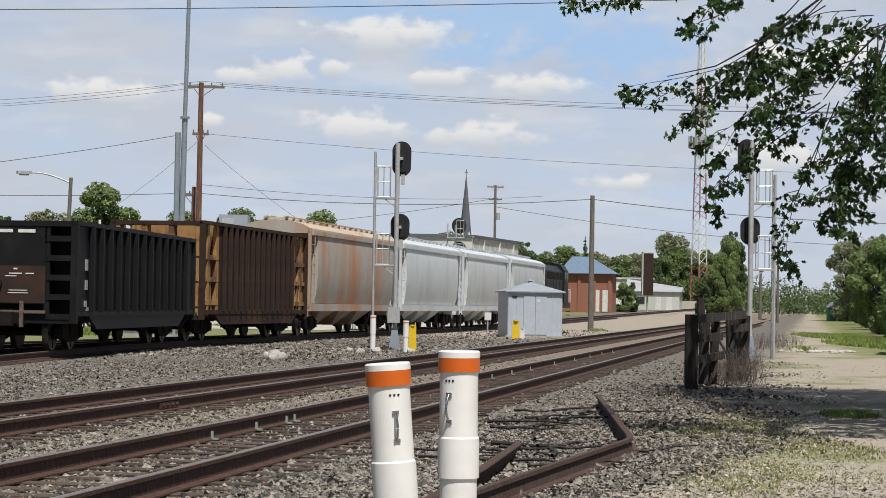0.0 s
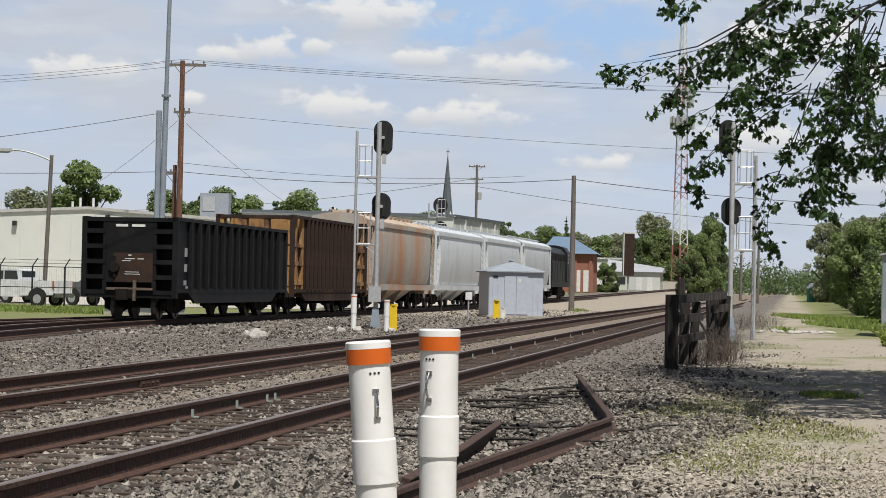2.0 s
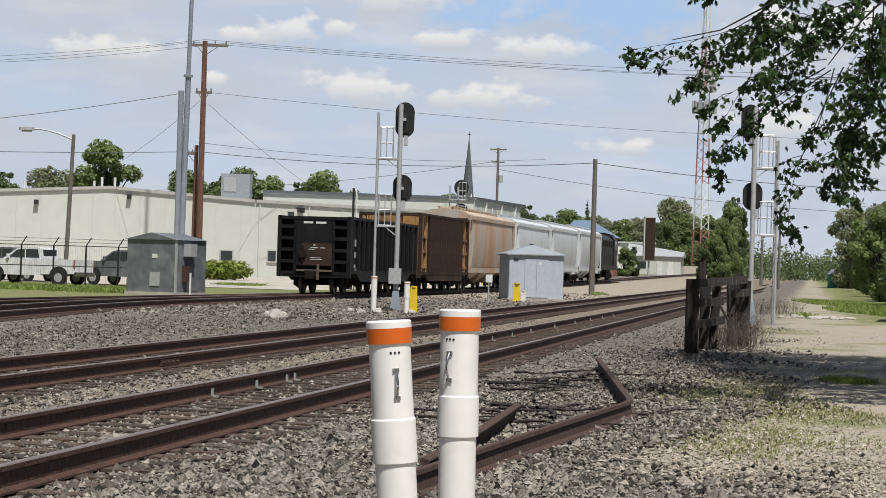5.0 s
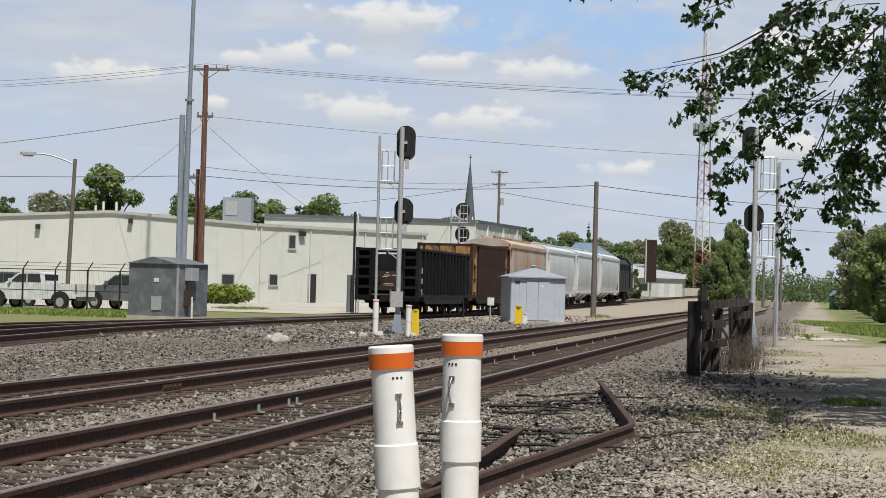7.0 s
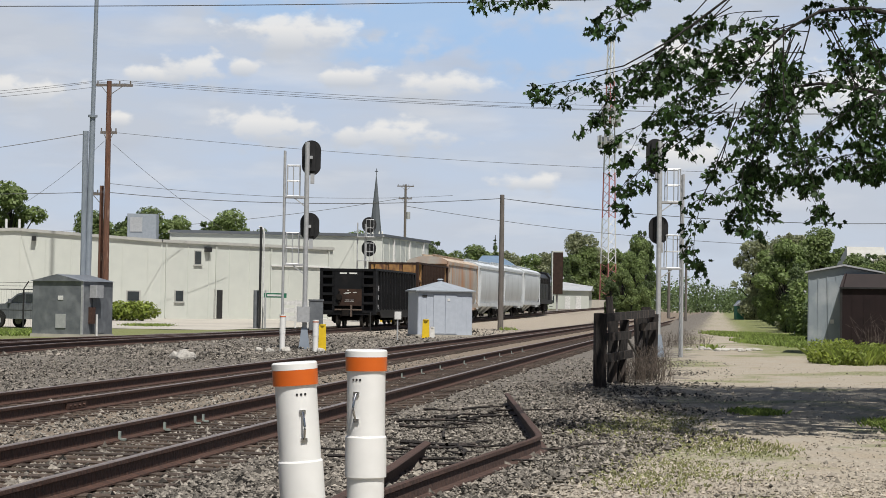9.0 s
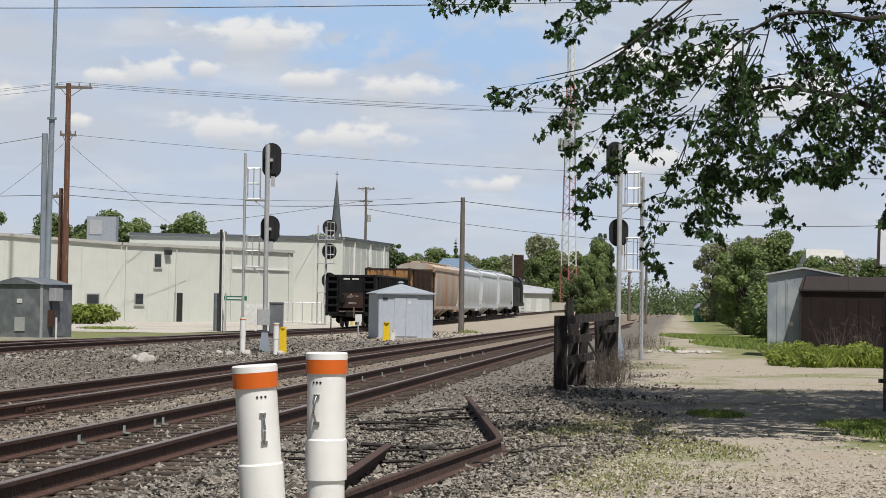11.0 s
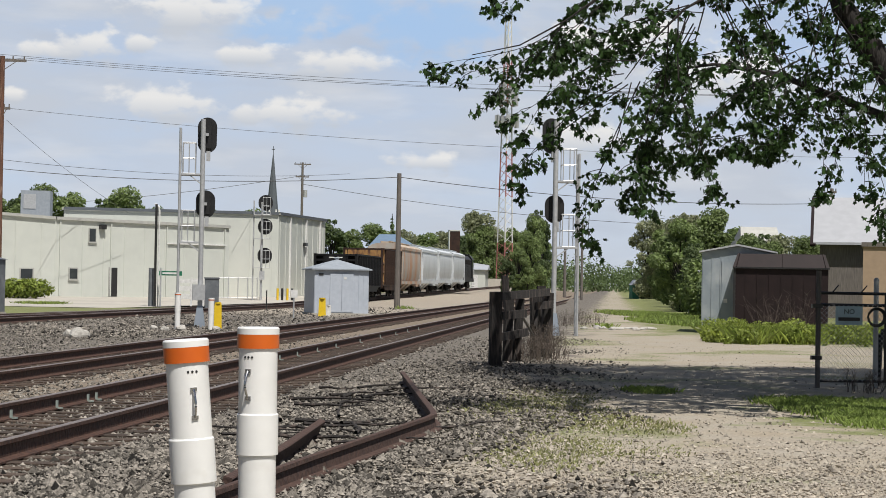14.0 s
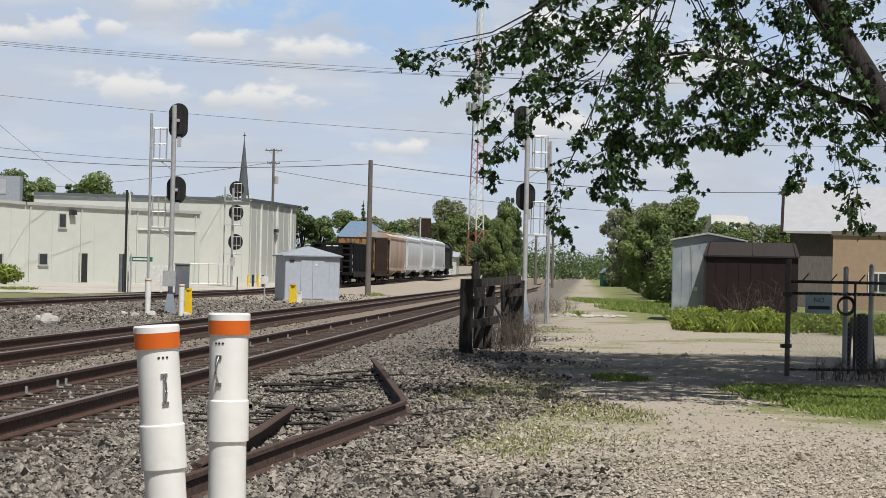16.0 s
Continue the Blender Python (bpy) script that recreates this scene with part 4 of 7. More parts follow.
# ---- signals ----
HEAD = {}


def signal_head(parent, at, w, h, way, lamps):
    """A black oval target with hoods towards the line, seen from behind. way: 1 looks away from the camera."""
    n, ring = 28, []
    for i in range(n):
        a = 2 * math.pi * i / n
        ring.append((w / 2 * math.cos(a), (h - w) / 2 * (1 if math.sin(a) >= 0 else -1) + w / 2 * math.sin(a)))
    s = Shape().prism([(at[0] + u, at[2] + v) for u, v in ring], at[1] - 0.03, at[1] + 0.03)
    s.box((at[0] - 0.16, at[1] - 0.16, at[2] - h / 2 + 0.15), (at[0] + 0.16, at[1] - 0.03, at[2] + h / 2 - 0.15), c=0.03)
    ob = part("signal_head", s, M["black"], parent, "black oval signal target")
    for k in range(lamps):
        z = at[2] + (k - (lamps - 1) / 2) * 0.3
        part("hood", Shape().tube((at[0], at[1] + way * 0.02, z), (at[0], at[1] + way * 0.26, z - 0.02), 0.12, n=14, cap=False), M["black"], ob)
    return ob


def lattice_cage(parent, x0, x1, y, z0, z1, name="guard_rail"):
    s = Shape()
    for x in (x0, (x0 + x1) / 2, x1):
        s.tube((x, y, z0), (x, y, z1), 0.018, n=6)
    for z in (z0, (z0 + z1) / 2, z1):
        s.tube((x0, y, z), (x1, y, z), 0.018, n=6)
        s.tube((x0, y + 0.5, z), (x1, y + 0.5, z), 0.018, n=6)
        s.tube((x1, y, z), (x1, y + 0.5, z), 0.018, n=6)
    for x in (x0, x1):
        s.tube((x, y + 0.5, z0), (x, y + 0.5, z1), 0.018, n=6)
    part(name, s, M["galv"], parent)


def signal_mast(m, label, top, heads, ladder_x, ladder_top, platforms, box=True):
    t = thing("signal_mast", label, "railway signal", m, group="railway signals")
    part("mast", Shape().tube((0, 0, 0.45), (0, 0, top), 0.085, n=16), M["galv"], t, smooth=True)
    part("base", Shape().add([(sx * (0.2 if z < 0.1 else 0.1), sy * (0.2 if z < 0.1 else 0.1), z) for z in (0, 0.75) for sx, sy in ((-1, -1), (1, -1), (1, 1), (-1, 1))],
                             [(0, 1, 2, 3), (4, 5, 6, 7), (0, 1, 5, 4), (1, 2, 6, 5), (2, 3, 7, 6), (3, 0, 4, 7)]), M["steelpole"], t)
    s = 1 if ladder_x > 0 else -1
    lad = Shape()
    for dy in (-0.02, 0.36):
        lad.tube((ladder_x, dy, 0.0), (ladder_x, dy, ladder_top), 0.042, n=8)
    z = 0.3
    while z < ladder_top:
        lad.tube((ladder_x, 0, z), (ladder_x, 0.36, z), 0.014, n=6)
        z += 0.3
    part("ladder", lad, M["galv"], t)
    for z in platforms:
        deck = Shape().box((min(0, ladder_x), -0.05, z - 0.03), (max(0, ladder_x), 0.6, z + 0.03))
        deck.beam((ladder_x * 0.55, 0, z - 0.04), (ladder_x * 0.05, 0, z - 0.34), 0.04, 0.04)
        part("platform", deck, M["galv"], t)
        lattice_cage(t, ladder_x * 0.88, ladder_x * 0.32, 0.0, z + 0.03, z + 1.12)
    for x, z, w, h in heads:
        signal_head(t, (x, 0.30, z), w, h, 1, 3 if h > 1 else 2)
        part("bracket", Shape().box((min(0, x) - 0.05, 0.0, z - 0.05), (max(0, x) + 0.05, 0.3, z + 0.05)), M["galv"], t)
        part("cable_box", Shape().box((x - 0.02, 0.02, z - h / 2 - 0.3), (x + 0.12, 0.2, z - h / 2 + 0.05)), M["galv"], t)
    if box:
        part("junction_box", Shape().box((-0.27, -0.24, 0.95), (0.18, -0.09, 1.5), c=0.02), M["galv"], t, "grey steel junction box")
    return t


signal_mast(pose(-1.66, 70, 0), "galvanised signal mast with two black oval heads and a ladder", 7.32, [(0.14, 6.78, 0.68, 1.25), (0.12, 4.34, 0.68, 0.98)], -0.79, 7.0, [5.37, 2.98])
signal_mast(pose(10.27, 66, 0), "galvanised signal mast behind leaves with two black oval heads", 7.25, [(-0.12, 6.75, 0.62, 1.2), (0.02, 4.27, 0.66, 0.95)], 0.80, 6.15, [5.2, 2.97], box=False)


def lattice_signal():
    t = thing("signal_mast", "far galvanised signal mast with three stacked round heads", "railway signal", pose(0.95, 150, 0.25), group="railway signals")
    part("mast", Shape().tube((0, 0, 0), (0, 0, 7.4), 0.09, n=10), M["galv"], t)
    part("ladder", Shape().tube((-0.62, 0, 0), (-0.62, 0, 7.5), 0.05, n=6).tube((-0.62, 0.4, 0), (-0.62, 0.4, 7.5), 0.05, n=6), M["galv"], t)
    for z in (7.35, 5.55, 3.35):
        signal_head(t, (0.25, 0.25, z), 1.1, 1.2, 1, 2)
        lattice_cage(t, 0.05, 0.6, -0.3, z - 0.9, z + 0.4)
        part("platform", Shape().box((-0.62, -0.3, z - 0.95), (0.7, 0.5, z - 0.9)), M["galv"], t)
    part("relay_box", Shape().box((-0.15, -0.2, 1.5), (0.25, -0.09, 2.2)), M["galv"], t)


lattice_signal()


def marker_stub(x, y, h, r, name, mt, label, cat):
    t = thing(name, label, cat, pose(x, y, 0), group="markers at the signal")
    if name == "pipe_marker":
        part("lower_pipe", Shape().tube((0, 0, -0.1), (0, 0, h * 0.5), r * 0.93, n=18), mt, t, smooth=True)
        part("upper_pipe", Shape().tube((0, 0, h * 0.5), (0, 0, h - 0.05), r, n=18), mt, t, smooth=True)
        part("orange_band", Shape().tube((0, 0, h - 0.05), (0, 0, h - 0.02), r * 1.06, n=18), M["orange"], t, "faded orange band")
        part("cap", Shape().tube((0, 0, h - 0.02), (0, 0, h + 0.03), r * 1.07, n=18), mt, t, smooth=True)
    else:
        part("panel", Shape().add([(r * sx * (1.15 if z < 0.1 else 1), 0.07 * sy + 0.02, z) for z in (0, h) for sx, sy in ((-1, -1), (1, -1), (1, 1), (-1, 1))],
                                  [(0, 1, 2, 3), (4, 5, 6, 7), (0, 1, 5, 4), (1, 2, 6, 5), (2, 3, 7, 6), (3, 0, 4, 7)]), mt, t)
        part("cap", Shape().tube((0, 0.02, h), (0, 0.02, h + 0.05), r * 0.95, n=12), mt, t)
    return t


marker_stub(-2.29, 66, 1.2, 0.1, "pipe_marker", M["pvc"], "white plastic marker pipe at the signal's foot", "marker post")
marker_stub(-1.19, 66, 1.04, 0.1, "pipe_marker", M["pvc"], "short white plastic marker pipe at the signal's foot", "marker post")
marker_stub(-0.97, 66.4, 0.88, 0.115, "yellow_marker", M["yellow"], "yellow plastic cable marker at the signal's foot", "marker post")
marker_stub(3.62, 96.6, 0.86, 0.16, "yellow_marker", M["yellow"], "yellow plastic cable marker before the grey shed", "marker post")
marker_stub(3.95, 96.9, 0.5, 0.11, "white_marker", M["white"], "small white marker before the grey shed", "marker post")


# ---- huts and cases ----
def storage_shed():
    t = thing("storage_shed", "pale blue-grey metal shed with a hipped roof", "shed", pose(4.55, 102.5, 0.0, 0, 0, 8))
    w, d, h = 1.42, 1.5, 2.3
    part("plinth", Shape().box((-w - 0.08, -d - 0.08, -0.1), (w + 0.08, d + 0.08, 0.1)), M["concrete"], t)
    part("body", Shape().box((-w, -d, 0.1), (w, d, h), c=0.04), M["shedblue"], t)
    for side in (0, 1):
        x0 = -0.62 + side * 0.62
        part("door", Shape().box((x0 + 0.012, -d - 0.035, 0.16), (x0 + 0.608, -d + 0.0, 2.12), c=0.008), M["shedblue"], t)
    for x in (-1.2, -0.95, 0.9, 1.15):
        part("siding_rib", Shape().box((x - 0.02, -d - 0.014, 0.12), (x + 0.02, -d, h)), M["shedblue"], t)
    part("door_plate", Shape().box((0.1, -d - 0.05, 1.83), (0.24, -d - 0.036, 1.95)), M["white"], t)
    part("vent", Shape().box((-1.2, -d - 0.03, 2.02), (-0.95, -d - 0.002, 2.12)), M["dark"], t)
    e = 0.14
    part("roof", Shape().add([(-w - e, -d - e, h), (w + e, -d - e, h), (w + e, d + e, h), (-w - e, d + e, h), (-w - e, -d - e, h + 0.06), (w + e, -d - e, h + 0.06), (w + e, d + e, h + 0.06), (-w - e, d + e, h + 0.06), (0, -0.1, h + 0.56), (0, 0.1, h + 0.56)],
                             [(3, 2, 1, 0), (0, 1, 5, 4), (1, 2, 6, 5), (2, 3, 7, 6), (3, 0, 4, 7), (4, 5, 8), (5, 6, 9, 8), (6, 7, 9), (7, 4, 8, 9)]), M["shedroof"], t, "grey hipped roof")
    part("roof_vent", Shape().tube((0, 0, h + 0.5), (0, 0, h + 0.62), 0.11, n=12).tube((0, 0, h + 0.62), (0, 0, h + 0.68), 0.18, 0.1, n=12), M["shedroof"], t)


storage_shed()


def relay_case():
    t = thing("relay_case", "dark grey steel relay hut with a low gabled roof", "relay hut", pose(-12.1, 86.5, 0.0, 0, 0, 66))
    a, b, h = 1.25, 1.25, 2.4
    part("base", Shape().box((-a - 0.04, -b - 0.04, -0.05), (a + 0.04, b + 0.04, 0.14)), M["concrete"], t)
    part("body", Shape().box((-a, -b, 0.14), (a, b, h), c=0.03), M["slate"], t)
    e = 0.08
    part("roof", Shape().add([(-a - e, -b - e, h), (a + e, -b - e, h), (a + e, b + e, h), (-a - e, b + e, h), (-a - e, 0, h + 0.3), (a + e, 0, h + 0.3)],
                             [(0, 1, 2, 3), (0, 1, 5, 4), (2, 3, 4, 5), (0, 4, 3), (1, 2, 5)]), M["slate"], t)
    part("hatch", Shape().box((-a - 0.03, -0.45, 0.4), (-a + 0.0, 0.05, 1.0)), M["galv"], t, "pale metal hatch plate")
    part("label_plate", Shape().box((-a - 0.02, -0.3, 1.6), (-a, -0.05, 1.78)), M["white"], t)
    part("door", Shape().box((-0.45, -b - 0.03, 0.2), (0.5, -b, 2.2), c=0.01), M["slate"], t)
    part("cooler", Shape().box((-0.7, -b - 0.35, 1.7), (-0.1, -b, 2.25), c=0.02), M["galv"], t, "grey cooling unit")
    part("meter", Shape().box((-0.75, -b - 0.2, 0.6), (-0.5, -b, 1.3)), M["rail_side"], t)
    part("corner_strip", Shape().box((-a - 0.02, -b - 0.02, 0.14), (-a + 0.08, -b + 0.06, h)), M["galv"], t)
    part("conduit", Shape().tube((-0.25, -b - 0.12, 0.0), (-0.25, -b - 0.12, 1.0), 0.05, n=8), M["white"], t, "white conduit")


relay_case()


# ---- works building ----
def wall_block(name, corners, z0, tops, mt, label, extra=None):
    """A building from its corners in plan, each with its eave height."""
    t = thing(name, label, "building")
    n = len(corners)
    for i in range(n):
        (xa, ya), (xb, yb) = corners[i], corners[(i + 1) % n]
        za, zb = tops[i], tops[(i + 1) % n]
        d = Vector((xb - xa, yb - ya)).normalized() * 0.15
        nx, ny = -d.y, d.x
        v = [(xa, ya, z0), (xb, yb, z0), (xb, yb, zb), (xa, ya, za), (xa + nx, ya + ny, z0), (xb + nx, yb + ny, z0), (xb + nx, yb + ny, zb), (xa + nx, ya + ny, za)]
        w = part("wall", Shape().add(v, [(0, 1, 2, 3), (7, 6, 5, 4), (0, 4, 5, 1), (3, 2, 6, 7), (1, 5, 6, 2), (0, 3, 7, 4)]), mt, t)
        tr = Shape().beam((xa - nx * 0.4, ya - ny * 0.4, za), (xb - nx * 0.4, yb - ny * 0.4, zb), 0.22, 0.22)
        part("eave_trim", tr, M["trim"], t)
        # ribs of the siding
        length = math.hypot(xb - xa, yb - ya)
        k, rb = 0.45, Shape()
        while k < length - 0.1:
            q = k / length
            rb.beam((xa + (xb - xa) * q - nx * 0.10, ya + (yb - ya) * q - ny * 0.10, z0), (xa + (xb - xa) * q - nx * 0.10, ya + (yb - ya) * q - ny * 0.10, za + (zb - za) * q - 0.1), 0.05, 0.035)
            k += 1.9
        if rb.v:
            part("siding_ribs", rb, mt, w)
    return t


def wall_piece(parent, name, a, b, q0, q1, z0, z1, mt, out=0.06, label=""):
    """A flat piece on the wall from a to b, between the fractions q0 and q1."""
    a, b = Vector(a), Vector(b)
    d = (b - a).normalized()
    nrm = Vector((d.y, -d.x))
    p, q = a + (b - a) * q0, a + (b - a) * q1
    v = [(p.x, p.y, z0), (q.x, q.y, z0), (q.x, q.y, z1), (p.x, p.y, z1)]
    v += [(x + nrm.x * out, y + nrm.y * out, z) for x, y, z in v]
    return part(name, Shape().add(v, [(3, 2, 1, 0), (4, 5, 6, 7), (0, 1, 5, 4), (1, 2, 6, 5), (2, 3, 7, 6), (3, 0, 4, 7)]), mt, parent, label)


def works():
    A, B, C, D = (-36.5, 148.5), (-25.35, 149.3), (-14.4, 150.0), (-1.62, 160.0)
    low = wall_block("works_building", [A, B, C, D, (-8, 176), (-46, 176)], 0.25, [6.15, 6.8, 6.12, 6.0, 6.0, 6.0], M["cream"], "long cream metal works building with a low gable")
    roof = [(-36.6, 148.4, 6.2), (-25.35, 149.2, 6.86), (-14.3, 149.9, 6.17), (-1.5, 159.9, 6.05), (-8, 176, 6.05), (-25.35, 176, 6.9), (-46, 176, 6.05)]
    part("roof", Shape().add(roof, [(0, 1, 5, 6), (1, 2, 5), (2, 3, 4, 5)]), M["roofgrey"], low)

    def window(a, b, q0, q1, z0, z1):
        w = wall_piece(low, "window", a, b, q0, q1, z0, z1, M["trim"], 0.05, "grey-framed window")
        g = wall_piece(w, "pane", a, b, q0 + (q1 - q0) * 0.1, q1 - (q1 - q0) * 0.1, z0 + 0.08, z1 - 0.08, M["glass"], 0.07)
        wall_piece(w, "sill", a, b, q0 - 0.003, q1 + 0.003, z0 - 0.06, z0, M["trim"], 0.12)
        return g

    window(B, C, (25.35 - 17.0) / 10.95, (25.35 - 15.92) / 10.95, 1.5, 2.36)
    window(C, D, 0.073, 0.124, 1.53, 2.45)
    window(C, D, 0.178, 0.22, 4.38, 5.5)
    d = wall_piece(low, "door", C, D, 0.298, 0.342, 0.3, 2.5, M["dark"], 0.05, "dark steel door")
    wall_piece(d, "door_frame", C, D, 0.294, 0.298, 0.3, 2.55, M["trim"], 0.08)
    for q in (0.02, 0.30, 0.62, 0.97):
        wall_piece(low, "downspout", C, D, q, q + 0.006, 0.3, 6.0, M["cream"], 0.1)
    wall_piece(low, "wall_pipe", C, D, 0.62, 0.98, 4.45, 4.55, M["white"], 0.14, "white wall pipe")
    for a, b, q, z in ((A, B, 0.5, 5.5), (B, C, 0.12, 6.1), (C, D, 0.235, 5.55)):
        wall_piece(low, "wall_lamp", a, b, q, q + 0.03, z - 0.15, z + 0.2, M["dark"], 0.35, "dark wall lamp")
    for x, h in ((-32.6, 7.3), (-26.6, 7.7), (-25.6, 7.7), (-27.2, 7.4)):
        part("roof_pipe", Shape().tube((x, 153, 6.0), (x, 153, h), 0.1, n=8), M["white"], low, "white roof pipe")
    unit = thing("rooftop_unit", "grey air-handling unit on the works roof", "air handler", pose(-17.6, 166, 6.3))
    part("casing", Shape().box((-1.15, -1, 0.35), (1.25, 1.2, 2.5), c=0.04), M["shedroof"], unit)
    part("stand", Shape().box((-0.9, -0.9, 0.0), (0.9, 0.9, 0.35)), M["roofgrey"], unit)
    part("louvre", Shape().box((-0.9, -1.04, 1.0), (0.1, -1.0, 2.2)), M["galv"], unit)
    E1, E2 = (2.5, 170), (7.1, 186)
    tall = wall_block("works_hall", [(-15.5, 168), E1, E2, (-12, 192)], 0.2, [7.45, 7.5, 7.45, 7.4], M["cream"], "taller cream metal hall with a dark roof edge")
    part("roof", Shape().add([(-15.5, 168, 7.52), (2.5, 170, 7.57), (7.1, 186, 7.52), (-12, 192, 7.5)], [(0, 1, 2, 3)]), M["roofgrey"], tall)
    wall_piece(tall, "roof_edge", (-15.5, 168), E1, 0.0, 1.0, 7.38, 7.62, M["spire"], 0.18, "dark roof edge")
    wall_piece(tall, "roof_edge", E1, E2, 0.0, 1.0, 7.38, 7.62, M["spire"], 0.18)
    for q in (0.22, 0.55, 0.86):
        wall_piece(tall, "downspout", E1, E2, q, q + 0.014, 0.3, 7.3, M["white"], 0.14)
    wall_piece(tall, "wall_lamp", E1, E2, 0.5, 0.54, 4.9, 5.2, M["dark"], 0.3)


works()

# the paved yard before the works, a sloping slab
solid("pavement", Shape().add([(-60, 118, 0.02), (-7.6, 112, 0.02), (6.4, 150, 0.24), (9.0, 188, 0.44), (-60, 188, 0.46), (-60, 140, 0.3)], [(0, 1, 2, 3, 4, 5)]), M["concrete"],
      "pale concrete yard before the works", "pavement", kind="structure")


# ---- poles, towers and wires ----
def wood_pole(x, y, h, r, mt, label, arms=(), z0=0.0):
    t = thing("utility_pole", label, "utility pole", pose(x, y, z0), group="utility poles")
    part("pole", Shape().tube((0, 0, -0.2), (0, 0, h), r, r * 0.72, n=14), mt, t, smooth=True)
    for z, a, b in arms:
        arm = part("crossarm", Shape().box((a, -0.07, z - 0.09), (b, 0.07, z + 0.09)), M["greypole"], t)
        for i in range(4):
            q = a + (b - a) * (0.06 + 0.88 * i / 3)
            part("insulator", Shape().tube((q, 0, z + 0.09), (q, 0, z + 0.3), 0.05, n=8), M["greypole"], arm)
        part("brace", Shape().beam((a * 0.6, -0.08, z - 0.05), (0, -0.08, z - 0.75), 0.05, 0.03).beam((b * 0.6, -0.08, z - 0.05), (0, -0.08, z - 0.75), 0.05, 0.03), M["greypole"], t)
    return t


wood_pole(-17.35, 140, 16.95, 0.24, M["woodpole"], "tall brown wooden utility pole with a crossarm", [(16.65, -0.95, 1.65), (13.3, -0.55, 0.6)], 0.1)
wood_pole(-17.85, 141, 9.6, 0.2, M["woodpole"], "short brown wooden pole stub beside a tall pole", [(9.0, -1.0, 0.1)], 0.1)
wood_pole(9.93, 132, 9.05, 0.2, M["greypole"], "plain dark wooden utility pole", (), 0.0)
t = wood_pole(8.6, 330, 20.4, 0.26, M["greypole"], "far wooden utility pole with a transformer", [(20.1, -1.4, 1.4), (18.0, -1.1, 1.1)], 1.2)
part("transformer", Shape().tube((0.5, 0, 14.6), (0.5, 0, 15.8), 0.35, n=10), M["galv"], t)
wood_pole(40.2, 250, 6.6, 0.22, M["greypole"], "short far wooden pole among the trees")
wood_pole(39.0, 230, 9.5, 0.17, M["greypole"], "thin far pole beside the trees")
wood_pole(48.0, 160, 10.2, 0.16, M["greypole"], "thin dark pole above the trees", [(9.9, -0.4, 0.4)])


def steel_mast():
    t = thing("steel_mast", "tall blue-grey steel mast with a stepped lower section", "mast", pose(-17.95, 135, 0.1))
    part("shaft", Shape().tube((0, 0, 0), (0.15, 0, 14.0), 0.22, 0.19, n=16).tube((0.15, 0, 14.0), (0.6, 0, 48), 0.15, 0.10, n=16), M["steelpole"], t, smooth=True)
    part("flange", Shape().tube((0.15, 0, 13.9), (0.15, 0, 14.05), 0.32, n=16), M["steelpole"], t)
    part("sleeve", Shape().box((-0.48, -0.2, 0), (-0.12, 0.2, 12.95), c=0.08), M["steelpole"], t)


steel_mast()


def street_light():
    t = thing("street_lamp", "grey street lamp with a curved arm", "street lamp", pose(-20.65, 108, 0))
    part("pole", Shape().tube((0, 0, 0), (0.25, 0, 8.2), 0.13, 0.1, n=12), M["greypole"], t, smooth=True)
    pts = [(0.25 - 2.2 * q, 0, 7.9 + 0.55 * math.sin(q * 1.7)) for q in (0, 0.2, 0.4, 0.6, 0.8, 1.0)]
    part("arm", Shape().chain(pts, 0.05, 8), M["galv"], t, smooth=True)
    part("lamp_head", Shape().box((-2.75, -0.16, 8.36), (-1.9, 0.16, 8.52), c=0.12).box((-2.6, -0.12, 8.28), (-2.05, 0.12, 8.36), c=0.08), M["galv"], t)


street_light()


def radio_tower():
    t = thing("radio_tower", "red and white lattice radio tower with antennas", "radio tower", pose(48.6, 375, 1.2) @ Matrix.Scale(1.136, 4))
    h, w0, w1, steps = 46.0, 1.6, 0.55, 30
    for k in range(6):
        za, zb = h * k / 6, h * (k + 1) / 6
        paint = M["towerred"] if k % 2 == 0 else M["white"]
        for i in range(3):
            a = 2 * math.pi * i / 3 + 0.4
            c = a + 2 * math.pi / 3
            ra, rb = w0 + (w1 - w0) * k / 6, w0 + (w1 - w0) * (k + 1) / 6
            part("leg", Shape().tube((ra * math.cos(a), ra * math.sin(a), za), (rb * math.cos(a), rb * math.sin(a), zb), 0.11, n=6), paint, t)
            for j in range(5):
                z0, z1 = za + (zb - za) * j / 5, za + (zb - za) * (j + 1) / 5
                r0, r1 = ra + (rb - ra) * j / 5, ra + (rb - ra) * (j + 1) / 5
                part("brace", Shape().tube((r0 * math.cos(a), r0 * math.sin(a), z0), (r1 * math.cos(c), r1 * math.sin(c), z1), 0.05, n=4), paint, t)
    for z, n, r in ((28.0, 12, 1.9), (31.6, 9, 1.7), (33.4, 6, 1.3)):
        ring = part("antenna_ring", Shape().tube((0, 0, z), (0, 0, z + 0.15), r, n=18), M["galv"], t)
        for i in range(n):
            a = 2 * math.pi * i / n
            part("antenna", Shape().box((-0.24, -0.14, -0.9), (0.24, 0.14, 1.1)), M["galv"], ring, m=Matrix.Translation((r * math.cos(a), r * math.sin(a), z)) @ Matrix.Rotation(a + math.pi / 2, 4, "Z"))


radio_tower()


def wire(a, b, sag, r=0.03, label="thin dark overhead wire"):
    a, b = Vector(a), Vector(b)
    pts = [a.lerp(b, i / 24) - Vector((0, 0, sag * 4 * (i / 24) * (1 - i / 24))) for i in range(25)]
    solid("overhead_wire", Shape().chain(pts, r, 5), M["wire"], label, "wire", group="overhead wires")


